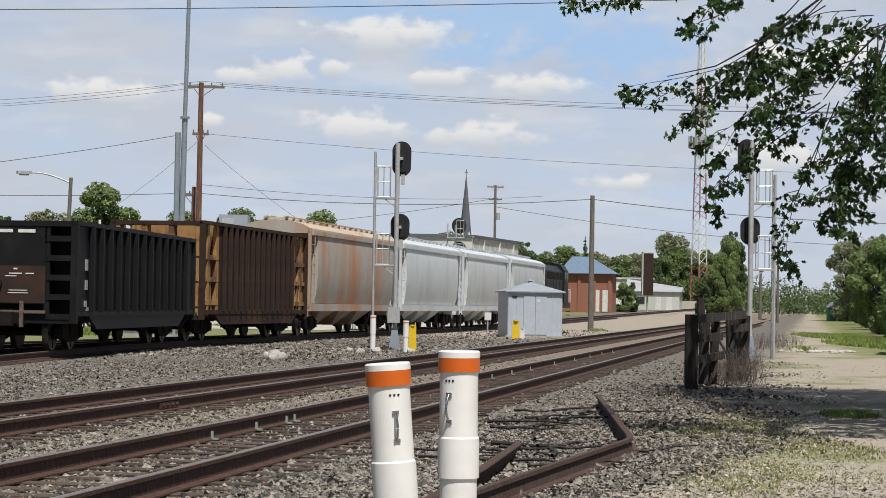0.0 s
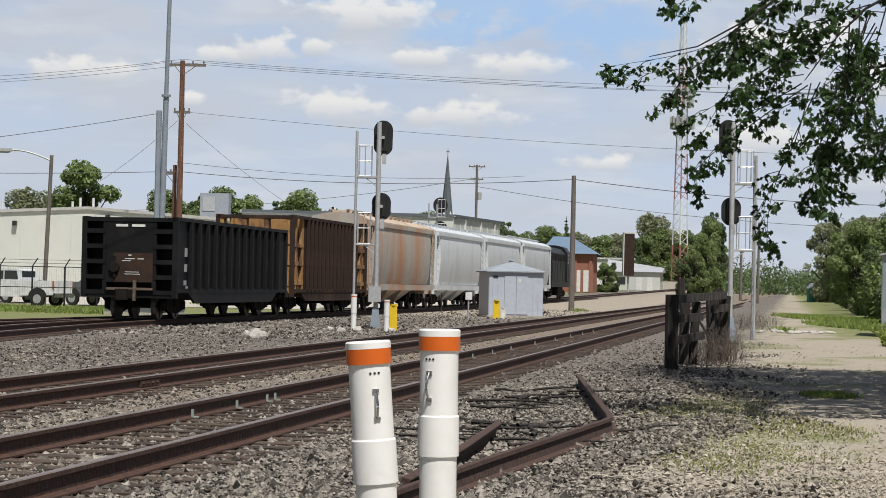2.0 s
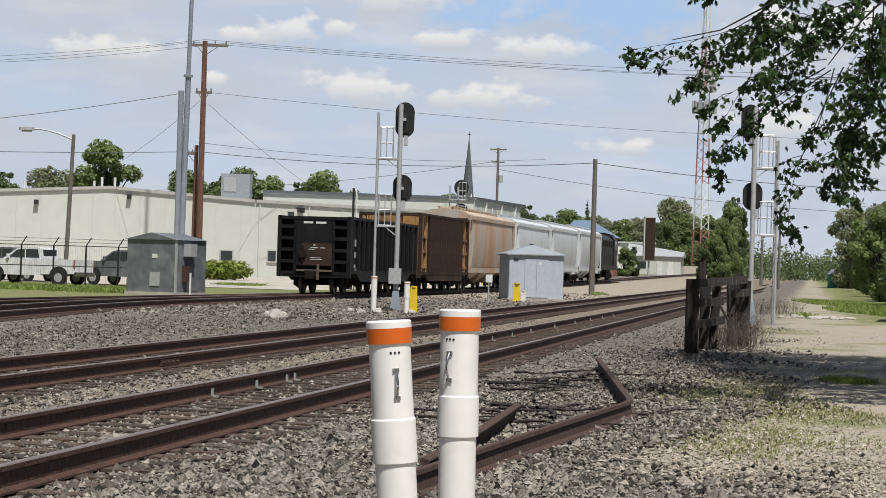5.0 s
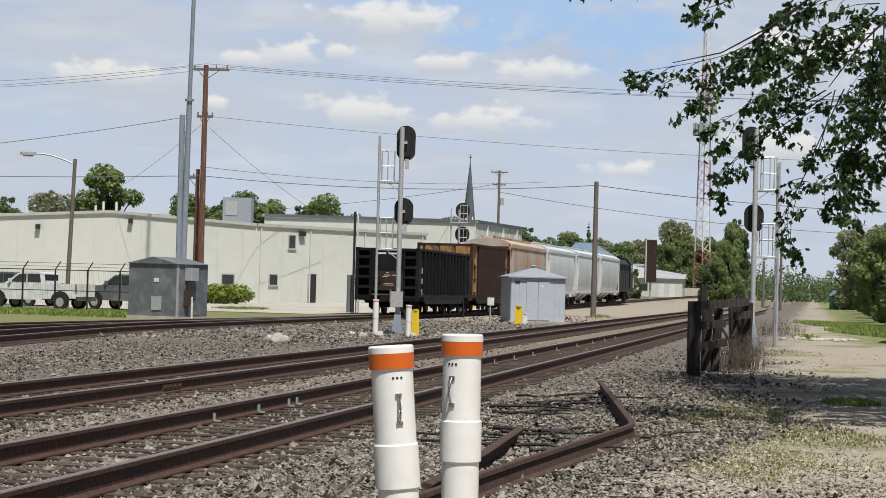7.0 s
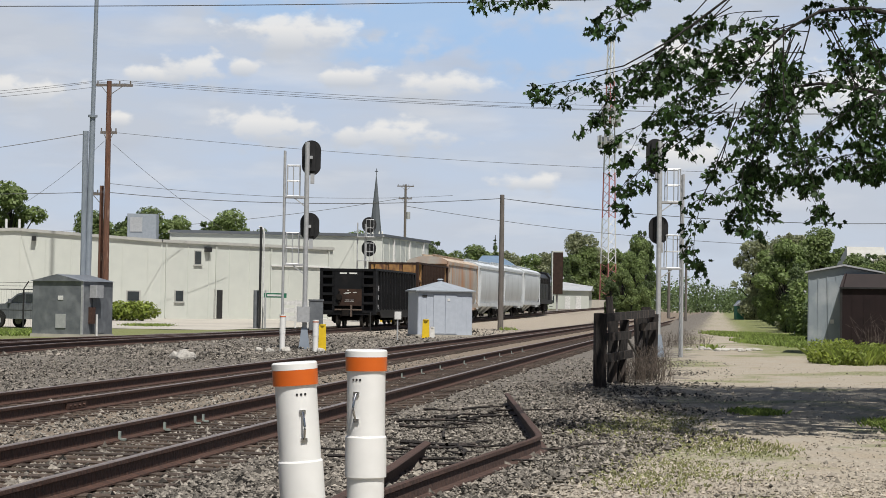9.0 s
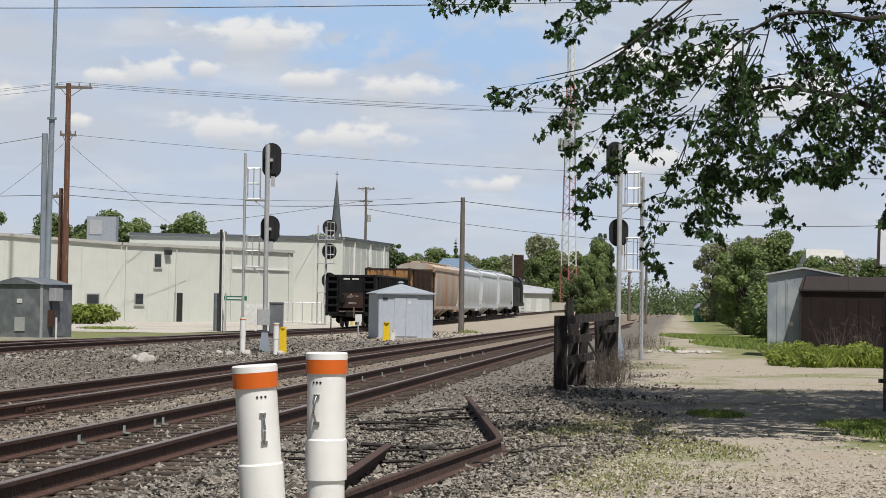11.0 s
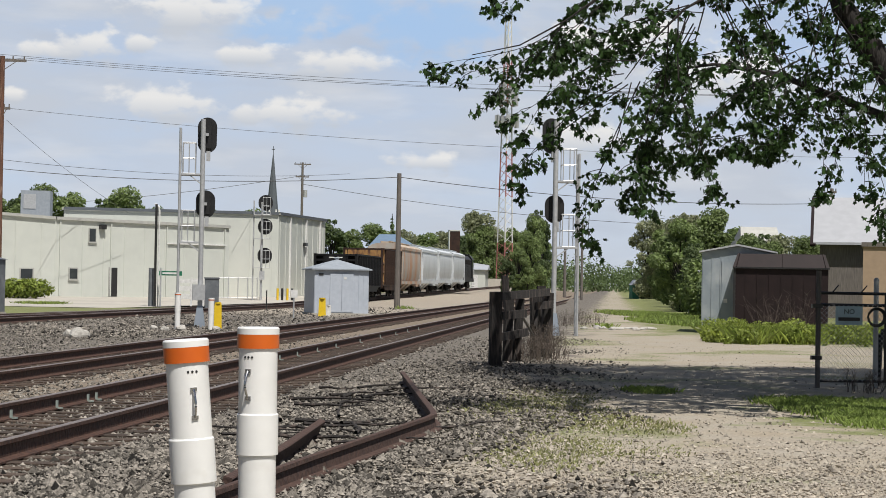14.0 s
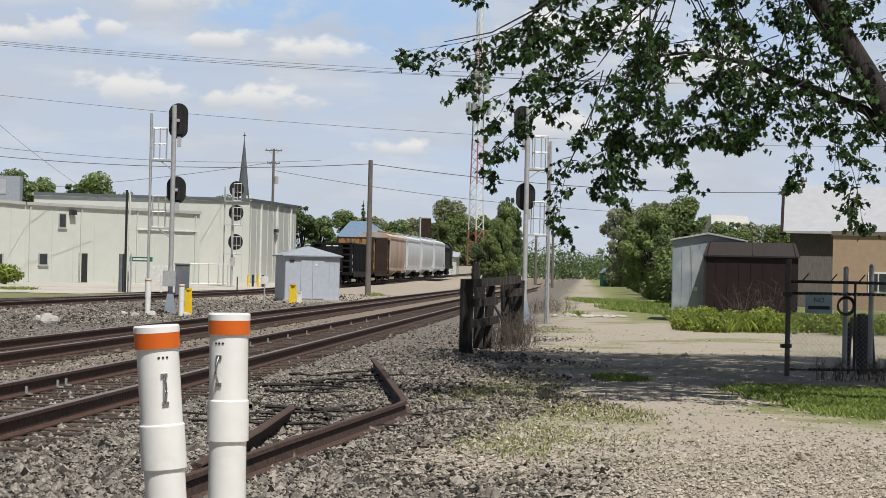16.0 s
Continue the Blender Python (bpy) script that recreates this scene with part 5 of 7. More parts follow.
for dx, dz in ((-0.85, 0), (0.0, 0.2), (1.5, 0.0)):
    wire((-17.35 + dx, 140, 16.95 + dz), (62 + dx * 3, 150, 17.6 + dz * 2.5), 1.15, 0.014)
    wire((-17.35 + dx, 140, 16.95 + dz), (-75, 146, 16.4 + dz * 4), 1.9, 0.014)
wire((-16.8, 140, 13.4), (62, 150, 12.6), 1.2, 0.014)
wire((9.93, 132, 8.8), (-17.5, 140, 9.2), 0.55, 0.024)
wire((9.93, 132, 8.8), (58, 150, 9.6), 1.3, 0.024)
wire((-17.5, 140, 9.2), (-60, 146, 9.6), 0.5, 0.024)
wire((-17.7, 141, 9.9), (9.0, 180, 11.6), 0.6, 0.016)
wire((-18.1, 135, 12.9), (-62, 120, 7.2), 1.1, 0.024)
wire((-17.0, 140, 12.6), (-9.2, 152, 6.7), 0.3, 0.013, "thin guy wire from the tall pole")
wire((-17.6, 140, 12.8), (-26, 150, 8.0), 0.3, 0.013, "thin guy wire from the tall pole")
wire((8.6, 330, 19.4), (-60, 330, 12.5), 1.5, 0.04)
wire((8.6, 330, 18.0), (70, 330, 12.5), 1.0, 0.04)
wood_pole(-30, 62, 10.7, 0.18, M["greypole"], "grey wooden utility pole beside the yard tracks")
wood_pole(27, 62, 12.6, 0.18, M["greypole"], "grey wooden utility pole beside the lane")
wire((-30, 62, 10.5), (27, 62, 12.4), 0.45, 0.014)


def church():
    t = thing("church_steeple", "distant dark church spire with white pinnacles", "church", pose(6.7, 600, 0))
    part("tower", Shape().box((-2.2, -2.2, 0), (2.2, 2.2, 21.5)), M["cream"], t)
    part("spire", Shape().tube((0, 0, 22), (0, 0, 40.5), 1.9, 0.1, n=8), M["spire"], t)
    part("cross", Shape().box((-0.1, -0.1, 40), (0.1, 0.1, 42.6)).box((-0.5, -0.1, 41.6), (0.5, 0.1, 41.85)), M["spire"], t)
    for x in (-2.0, 2.0, -0.9, 1.1):
        part("pinnacle", Shape().tube((x, -2, 21.5), (x, -2, 23.6), 0.55, 0.1, n=6), M["white"], t)


church()


# ---- the lane's side: sheds, gate, houses ----
def lane_sheds():
    g = thing("metal_shed", "grey-blue corrugated metal shed with a low gable", "shed", pose(18.75, 75.0, 0.0, 0, 0, -15))
    part("body", Shape().prism([(-1.25, 0), (1.5, 0), (1.5, 3.05), (0.1, 3.3), (-1.25, 3.05)], -1.2, 3.2), M["greyshed"], g)
    part("roof", Shape().prism([(-1.35, 3.05), (0.1, 3.32), (1.6, 3.05), (1.6, 3.11), (0.1, 3.39), (-1.35, 3.11)], -1.35, 3.3), M["galv"], g, "pale metal roof")
    part("door", Shape().box((-0.5, -1.235, 0.1), (0.6, -1.2, 2.75)), M["greyshed"], g)
    part("latch", Shape().box((-0.42, -1.26, 1.15), (-0.28, -1.235, 1.3)), M["white"], g)
    for i in range(9):
        x = -1.2 + i * 0.33
        part("siding_rib", Shape().box((x - 0.02, -1.222, 0.05), (x + 0.02, -1.2, 2.95)), M["greyshed"], g)
    b = thing("brown_shed", "dark brown metal shed with a mansard edge", "shed", pose(20.0, 73.0, 0.0, 0, 0, -15))
    w, d, h = 1.74, 0.6, 2.52
    part("body", Shape().box((-w, -d, 0), (w, d, h)), M["brownshed"], b)
    r = [(-w - 0.05, -d - 0.06, h), (w + 0.05, -d - 0.06, h), (w + 0.05, d + 0.06, h), (-w - 0.05, d + 0.06, h), (-w + 0.12, -d + 0.22, h + 0.5), (w - 0.12, -d + 0.22, h + 0.5), (w - 0.12, d - 0.22, h + 0.5), (-w + 0.12, d - 0.22, h + 0.5)]
    part("roof", Shape().add(r, [(3, 2, 1, 0), (4, 5, 6, 7), (0, 1, 5, 4), (1, 2, 6, 5), (2, 3, 7, 6), (3, 0, 4, 7)]), M["brownshed"], b)
    for q in (-0.5, 0.02, 0.5):
        x = q * w * 1.9
        part("roof_seam", Shape().beam((x, -d - 0.07, h + 0.01), (x * 0.93, -d + 0.21, h + 0.51), 0.035, 0.03), M["brownshed"], b)
    part("gutter", Shape().box((-w - 0.05, -d - 0.1, h - 0.06), (w + 0.05, -d - 0.0, h)), M["dark"], b)
    for i in range(1, 8):
        x = -w + i * 2 * w / 8
        part("siding_rib", Shape().box((x - 0.018, -d - 0.02, 0.02), (x + 0.018, -d, h - 0.07)), M["brownshed"], b)
    part("corner_trim", Shape().box((-w - 0.02, -d - 0.03, 0), (-w + 0.06, -d, h - 0.06)), M["dark"], b)


lane_sheds()


def yard_gate():
    g = thing("chainlink_gate", "chain-link gate with a dark post and a notice", "gate")
    y = 33.0
    part("post", Shape().tube((9.72, y, -0.1), (9.72, y, 2.0), 0.045, n=12), M["greypole"], g, smooth=True)
    for x, h in ((10.86, 1.85), (11.32, 1.9), (12.6, 1.8)):
        part("post", Shape().tube((x, y + 0.4, -0.1), (x, y + 0.4, h), 0.045, n=12).tube((x, y + 0.4, h), (x, y + 0.4, h + 0.05), 0.055, 0.025, n=12), M["galv"], g, smooth=True)
    pipes = Shape()
    for z in (1.62, 1.42, 0.12):
        pipes.tube((9.72, y, z), (13.4, y + 0.35, z), 0.026, n=8)
    pipes.tube((10.9, y, 0.12), (10.9, y, 1.62), 0.022, n=8)
    for k in range(7):
        pipes.tube((9.95 + k * 0.5, y, 1.62), (10.05 + k * 0.5, y - 0.06, 1.76), 0.012, n=5)
    part("gate_frame", pipes, M["black"], g)
    net, step, z0, z1 = Shape(), 0.085, 0.12, 1.42
    x = 9.75 - (z1 - z0)
    while x < 13.4:
        for s in (0, 1):
            xa, xb = (x, x + z1 - z0) if s == 0 else (x + z1 - z0, x)
            za, zb = z0, z1
            if min(xa, xb) >= 9.74 and max(xa, xb) <= 13.4:
                net.tube((xa, y - 0.004 + s * 0.008, za), (xb, y - 0.004 + s * 0.008, zb), 0.0035, n=3, cap=False)
            elif min(xa, xb) < 9.74:
                c = 9.74 - min(xa, xb)
                if s == 0:
                    net.tube((9.74, y - 0.004, z0 + c), (xb, y - 0.004, z1), 0.0035, n=3, cap=False)
                else:
                    net.tube((xa, y + 0.004, z0), (9.74, y + 0.004, z1 - c), 0.0035, n=3, cap=False)
        x += step
    part("wire_mesh", net, M["galv"], g)
    coil = Shape()
    for k in range(4):
        ring = [(10.72 + (0.13 + 0.012 * k) * math.cos(a * 0.45), y - 0.05 - 0.012 * k, 1.22 + (0.13 + 0.012 * k) * math.sin(a * 0.45)) for a in range(15)]
        coil.chain(ring, 0.009, 5)
    part("chain_coil", coil, M["dark"], g, "dark coil of chain hung on the gate")
    for z in (0.48, 1.36):
        part("hinge", Shape().box((9.6, y - 0.06, z), (9.78, y + 0.04, z + 0.07)), M["dark"], g)
    # the notice: first word legible, the rest a bar
    sg = thing("notice_sign", "pale blue notice on the chain-link gate", "sign", pose(10.24, y - 0.06, 1.24))
    part("plate", Shape().box((-0.235, -0.008, -0.16), (0.235, 0.008, 0.16)), M["signblue"], sg)
    cu = bpy.data.curves.new("word", "FONT")
    cu.body, cu.size, cu.align_x, cu.extrude = "NO", 0.12, "CENTER", 0.002
    tmp = bpy.data.objects.new("word", cu)
    scene.collection.objects.link(tmp)
    me = bpy.data.meshes.new_from_object(tmp.evaluated_get(bpy.context.evaluated_depsgraph_get()))
    bpy.data.objects.remove(tmp)
    me.materials.clear()
    me.materials.append(M["black"])
    part("lettering", me, None, sg, "black lettering", m=Matrix.Translation((0, -0.011, 0.03)) @ Matrix.Rotation(math.pi / 2, 4, "X"))
    part("lettering_bar", Shape().box((-0.19, -0.012, -0.09), (0.19, -0.008, -0.03)), M["black"], sg)
    r = random.Random(8)
    for i in range(7):
        x = 11.1 + r.uniform(0, 1.4)
        solid("timber_offcut", Shape().box((-0.06, -0.05, 0), (0.06, 0.05, r.uniform(0.6, 1.1)), c=0.01), M["char"], "dark timber offcut stacked behind the gate", "timber", pose(x, 33.9 + r.random(), 0, r.uniform(-8, 8), r.uniform(-8, 8), r.uniform(0, 90)), group="timber stacked behind the gate")


yard_gate()


def lane_house():
    h = thing("house", "dark-walled house with a steep bare metal roof", "house", Matrix.Translation((35.3, 120, 0)) @ Matrix.Rotation(radians(-17), 4, "Z") @ Matrix.Translation((-34, -120, 0)))
    y = 120
    part("gable_wall", Shape().add([(34.0, y, 0), (34.0, y + 9, 0), (34.0, y + 9, 4.7), (34.0, y + 4.5, 7.45), (34.0, y, 4.7), (34.25, y, 0), (34.25, y + 9, 0), (34.25, y + 9, 4.7), (34.25, y + 4.5, 7.45), (34.25, y, 4.7)],
                                   [(0, 1, 2, 3, 4), (9, 8, 7, 6, 5), (0, 4, 9, 5), (0, 5, 6, 1), (1, 6, 7, 2), (2, 7, 8, 3), (3, 8, 9, 4)]), M["greypole"], h)
    part("front_wall", Shape().box((34.25, y, 0), (54, y + 0.25, 4.7)), M["greypole"], h)
    part("roof", Shape().add([(33.6, y - 0.6, 4.55), (54, y - 0.6, 4.55), (54, y + 4.5, 7.5), (33.6, y + 4.5, 7.5), (33.6, y - 0.6, 4.7), (54, y - 0.6, 4.7), (54, y + 4.5, 7.7), (33.6, y + 4.5, 7.7)],
                             [(3, 2, 1, 0), (4, 5, 6, 7), (0, 1, 5, 4), (1, 2, 6, 5), (3, 0, 4, 7), (2, 3, 7, 6)]), M["whiteroof"], h, "pale bare metal roof")
    part("barge_board", Shape().beam((33.58, y - 0.7, 4.5), (33.58, y + 4.5, 7.65), 0.12, 0.35), M["brownshed"], h)
    o = thing("house", "far house with a pale metal roof behind trees", "house", pose(44.6, 170, 0))
    part("wall", Shape().box((-1.4, 0, 0), (2.0, 6, 4.6)), M["tan"], o)
    part("roof", Shape().add([(-1.7, -0.4, 4.5), (2.3, -0.4, 4.5), (2.3, 6.4, 4.5), (-1.7, 6.4, 4.5), (-1.0, 3, 7.3), (2.3, 3, 7.3)], [(3, 2, 1, 0), (0, 1, 5, 4), (2, 3, 4, 5), (0, 4, 3), (1, 2, 5)]), M["trim"], o)
    t = thing("tan_building", "flat-roofed tan stucco building", "building", Matrix.Translation((34.9, 110, 0)) @ Matrix.Rotation(radians(-18), 4, "Z") @ Matrix.Translation((-35.2, -110, 0)))
    part("wall", Shape().box((35.2, 110, 0.0), (50, 116, 4.25)), M["tan"], t)
    part("parapet", Shape().box((35.1, 109.9, 4.25), (50.1, 116.1, 4.5)), M["greypole"], t)
    w = part("window", Shape().box((37.2, 109.93, 1.0), (38.9, 110.0, 2.2)), M["white"], t, "white-framed window")
    for i in range(3):
        part("pane", Shape().box((37.28 + i * 0.54, 109.9, 1.1), (37.74 + i * 0.54, 109.93, 2.1)), M["glass"], w)


lane_house()


# ---- beyond the train ----
def far_buildings():
    b = thing("brick_depot", "red brick depot with a blue metal roof", "building", pose(19.2, 270, 0.85, 0, 0, -8))
    part("wall", Shape().box((-2.6, -4, 0), (4.2, 6, 5.2)), M["brick"], b)
    part("roof", Shape().add([(-3.2, -4.6, 5.2), (4.8, -4.6, 5.2), (4.8, 6.6, 5.2), (-3.2, 6.6, 5.2), (-1.6, 1, 7.6), (0.8, 1, 7.6)], [(3, 2, 1, 0), (0, 1, 5, 4), (1, 2, 5), (2, 3, 4, 5), (3, 0, 4)]), M["blueroof"], b, "blue metal roof")
    for i in range(4):
        part("pilaster", Shape().box((-2.5 + i * 2.05, -4.15, 0), (-2.1 + i * 2.05, -4.0, 5.1)), M["brick"], b)
    for x in (1.6, 2.9):
        part("door", Shape().box((x, -4.06, 0.1), (x + 0.9, -4.0, 3.0)), M["white"], b, "white door")
    c = thing("low_building", "low cream building with a white roof", "building", pose(36.0, 334, 1.2, 0, 0, -10))
    part("wall", Shape().box((-4.5, -3, 0), (4.2, 6, 3.1)), M["cream"], c)
    part("roof", Shape().add([(-4.9, -3.4, 3.1), (4.6, -3.4, 3.1), (4.6, 6.4, 3.1), (-4.9, 6.4, 3.1), (-4.9, 1.5, 5.2), (4.6, 1.5, 3.9)], [(3, 2, 1, 0), (0, 1, 5, 4), (1, 2, 5), (2, 3, 4, 5), (3, 0, 4)]), M["whiteroof"], c)
    for x in (0.2, 2.0):
        part("door", Shape().box((x, -3.06, 0), (x + 0.9, -3.0, 2.2)), M["white"], c)
    part("window", Shape().box((-3.0, -3.05, 1.0), (-1.6, -3.0, 2.2)), M["glass"], c)
    s = thing("freestanding_sign", "tall dark signboard seen edge on with a pale rim", "signboard", pose(28.4, 275, 0.85) @ Matrix.Scale(1.12, 4))
    part("board", Shape().box((-0.5, -0.6, 2.2), (0.75, 0.6, 7.4)), M["gond_brown"], s)
    part("rim", Shape().box((-0.62, -0.62, 2.2), (-0.5, 0.62, 7.5)).box((-0.62, -0.62, 7.4), (0.75, 0.62, 7.55)), M["cream"], s)
    part("foot", Shape().tube((0.1, 0, 0), (0.1, 0, 2.2), 0.12, n=8), M["galv"], s)
    w = thing("wayside_building", "low white wayside building among trees", "building", pose(33.4, 352, 1.2))
    part("wall", Shape().box((-4, 0, 0), (4, 6, 5.4)), M["white"], w)
    part("roof", Shape().box((-4.3, -0.3, 5.4), (4.3, 6.3, 5.7)), M["whiteroof"], w)
    p = thing("platform_wall", "low pale concrete wall along the far track", "wall", pose(42.0, 356, 1.3))
    part("wall", Shape().box((-5, 0, 0), (8, 0.3, 1.6)), M["concrete"], p)
    r = thing("small_house", "small white house behind the trees", "house", pose(30.3, 125, 0, 0, 0, 10))
    part("wall", Shape().box((-0.6, 0, 0), (1.6, 4, 2.0)), M["white"], r)
    part("roof", Shape().add([(-0.8, -0.3, 2.0), (1.8, -0.3, 2.0), (1.8, 4.3, 2.0), (-0.8, 4.3, 2.0), (-0.8, 2, 2.9), (1.8, 2, 2.9)], [(3, 2, 1, 0), (0, 1, 5, 4), (2, 3, 4, 5), (0, 4, 3), (1, 2, 5)]), M["roofgrey"], r)
    g = thing("green_hut", "small green hut beside the lane", "hut", pose(59.2, 300, 0) @ Matrix.Scale(0.7, 4))
    part("wall", Shape().box((-0.7, 0, 0), (0.9, 3, 3.0)), mat("green hut paint", (0.05, 0.22, 0.15)), g)
    part("roof", Shape().add([(-0.9, -0.2, 3.0), (1.1, -0.2, 3.0), (1.1, 3.2, 3.0), (-0.9, 3.2, 3.0), (0.1, -0.2, 4.2), (0.1, 3.2, 4.2)], [(3, 2, 1, 0), (0, 1, 4), (1, 2, 5, 4), (2, 3, 5), (3, 0, 4, 5)]), M["whiteroof"], g)


far_buildings()


def pickup(m, label, paint):
    """A four-door pickup, its front towards +x."""
    t = thing("pickup_truck", label, "pickup truck", m, group="parked vehicles")
    part("body", Shape().prism([(-0.85, 0.5), (2.75, 0.5), (2.86, 0.75), (2.84, 1.1), (2.7, 1.27), (1.55, 1.34), (1.2, 1.36), (-0.85, 1.36)], -0.98, 0.98), paint, t)
    for y in (-0.98, 0.9):
        part("bed_side", Shape().prism([(-2.85, 0.62), (-0.88, 0.56), (-0.88, 1.36), (-2.85, 1.38)], y, y + 0.08), paint, t)
    part("bed_floor", Shape().box((-2.8, -0.9, 0.6), (-0.88, 0.9, 0.78)), M["under"], t)
    part("tailgate", Shape().box((-2.92, -0.9, 0.72), (-2.85, 0.9, 1.38)), paint, t)
    cab = part("cab", Shape().prism([(-0.85, 1.36), (1.55, 1.34), (1.28, 1.5), (0.68, 1.9), (0.3, 1.97), (-0.55, 1.97), (-0.75, 1.9)], -0.86, 0.86), paint, t)
    for y in (-0.87, 0.87):
        part("side_window", Shape().prism([(-0.7, 1.42), (0.12, 1.42), (0.12, 1.87), (-0.6, 1.87)], y - 0.012, y + 0.012), M["glass"], cab)
        part("side_window", Shape().prism([(0.2, 1.42), (1.2, 1.42), (0.65, 1.82), (0.2, 1.87)], y - 0.012, y + 0.012), M["glass"], cab)
    part("rear_window", Shape().box((-0.82, -0.65, 1.45), (-0.78, 0.65, 1.85)), M["glass"], cab)
    for x in (-1.95, 1.9):
        for y in (-0.93, 0.93):
            arch = [(x + 0.56 * math.cos(math.pi * i / 8), 0.5 + 0.5 * math.sin(math.pi * i / 8)) for i in range(9)]
            part("wheel_arch", Shape().prism(arch, y - 0.065, y + 0.065), M["rubber"], t, "dark wheel arch")
            wh = part("wheel", Shape().tube((x, y - 0.09, 0.41), (x, y + 0.09, 0.41), 0.41, n=22), M["rubber"], t)
            part("rim", Shape().tube((x, y - 0.1, 0.41), (x, y + 0.1, 0.41), 0.24, n=14), M["galv"], wh)
    part("bumper", Shape().box((-3.05, -0.9, 0.5), (-2.9, 0.9, 0.72), c=0.03), M["chrome"], t)
    part("bumper", Shape().box((2.84, -0.92, 0.45), (2.98, 0.92, 0.72), c=0.03), M["chrome"], t)
    for y in (-0.9, 0.9):
        part("tail_light", Shape().box((-2.9, y - 0.1, 0.95), (-2.83, y + 0.1, 1.36)), M["towerred"], t, "red tail light")
        part("door_mirror", Shape().box((1.05, y * 1.1 - 0.1, 1.38), (1.2, y * 1.1 + 0.1, 1.6), c=0.03), paint, t)
    return t


pickup(pose(-21.64, 105.2, 0, 0, 0, 160), "white pickup truck parked behind the wire fence", M["truckwhite"])
pickup(pose(-17.4, 110.4, 0, 0, 0, 152), "dark pickup truck parked behind a white one", M["slate"])
pickup(pose(-25.2, 116.0, 0, 0, 0, 150), "dark grey pickup truck at the back of the lot", M["slate"])


def wire_fence():
    f = thing("security_fence", "black wire security fence with slanted barbed tops", "fence")
    y = 99.0
    for i in range(9):
        x = -26.0 + i * 1.62
        part("post", Shape().tube((x, y, 0), (x, y, 2.1), 0.045, n=8).tube((x, y, 2.1), (x + 0.25, y, 2.5), 0.03, n=6), M["black"], f)
    for z in (0.1, 1.05, 2.08, 2.25, 2.42):
        part("rail" if z < 2.2 else "barbed_wire", Shape().tube((-26, y, z), (-13.0, y, z), 0.022 if z < 2.2 else 0.01, n=5), M["black"], f)
    net = Shape()
    x = -26.0
    while x < -13:
        net.tube((x, y, 0.1), (x, y, 2.08), 0.0035, n=3, cap=False)
        x += 0.12
    part("wire_mesh", net, M["black"], f)


wire_fence()


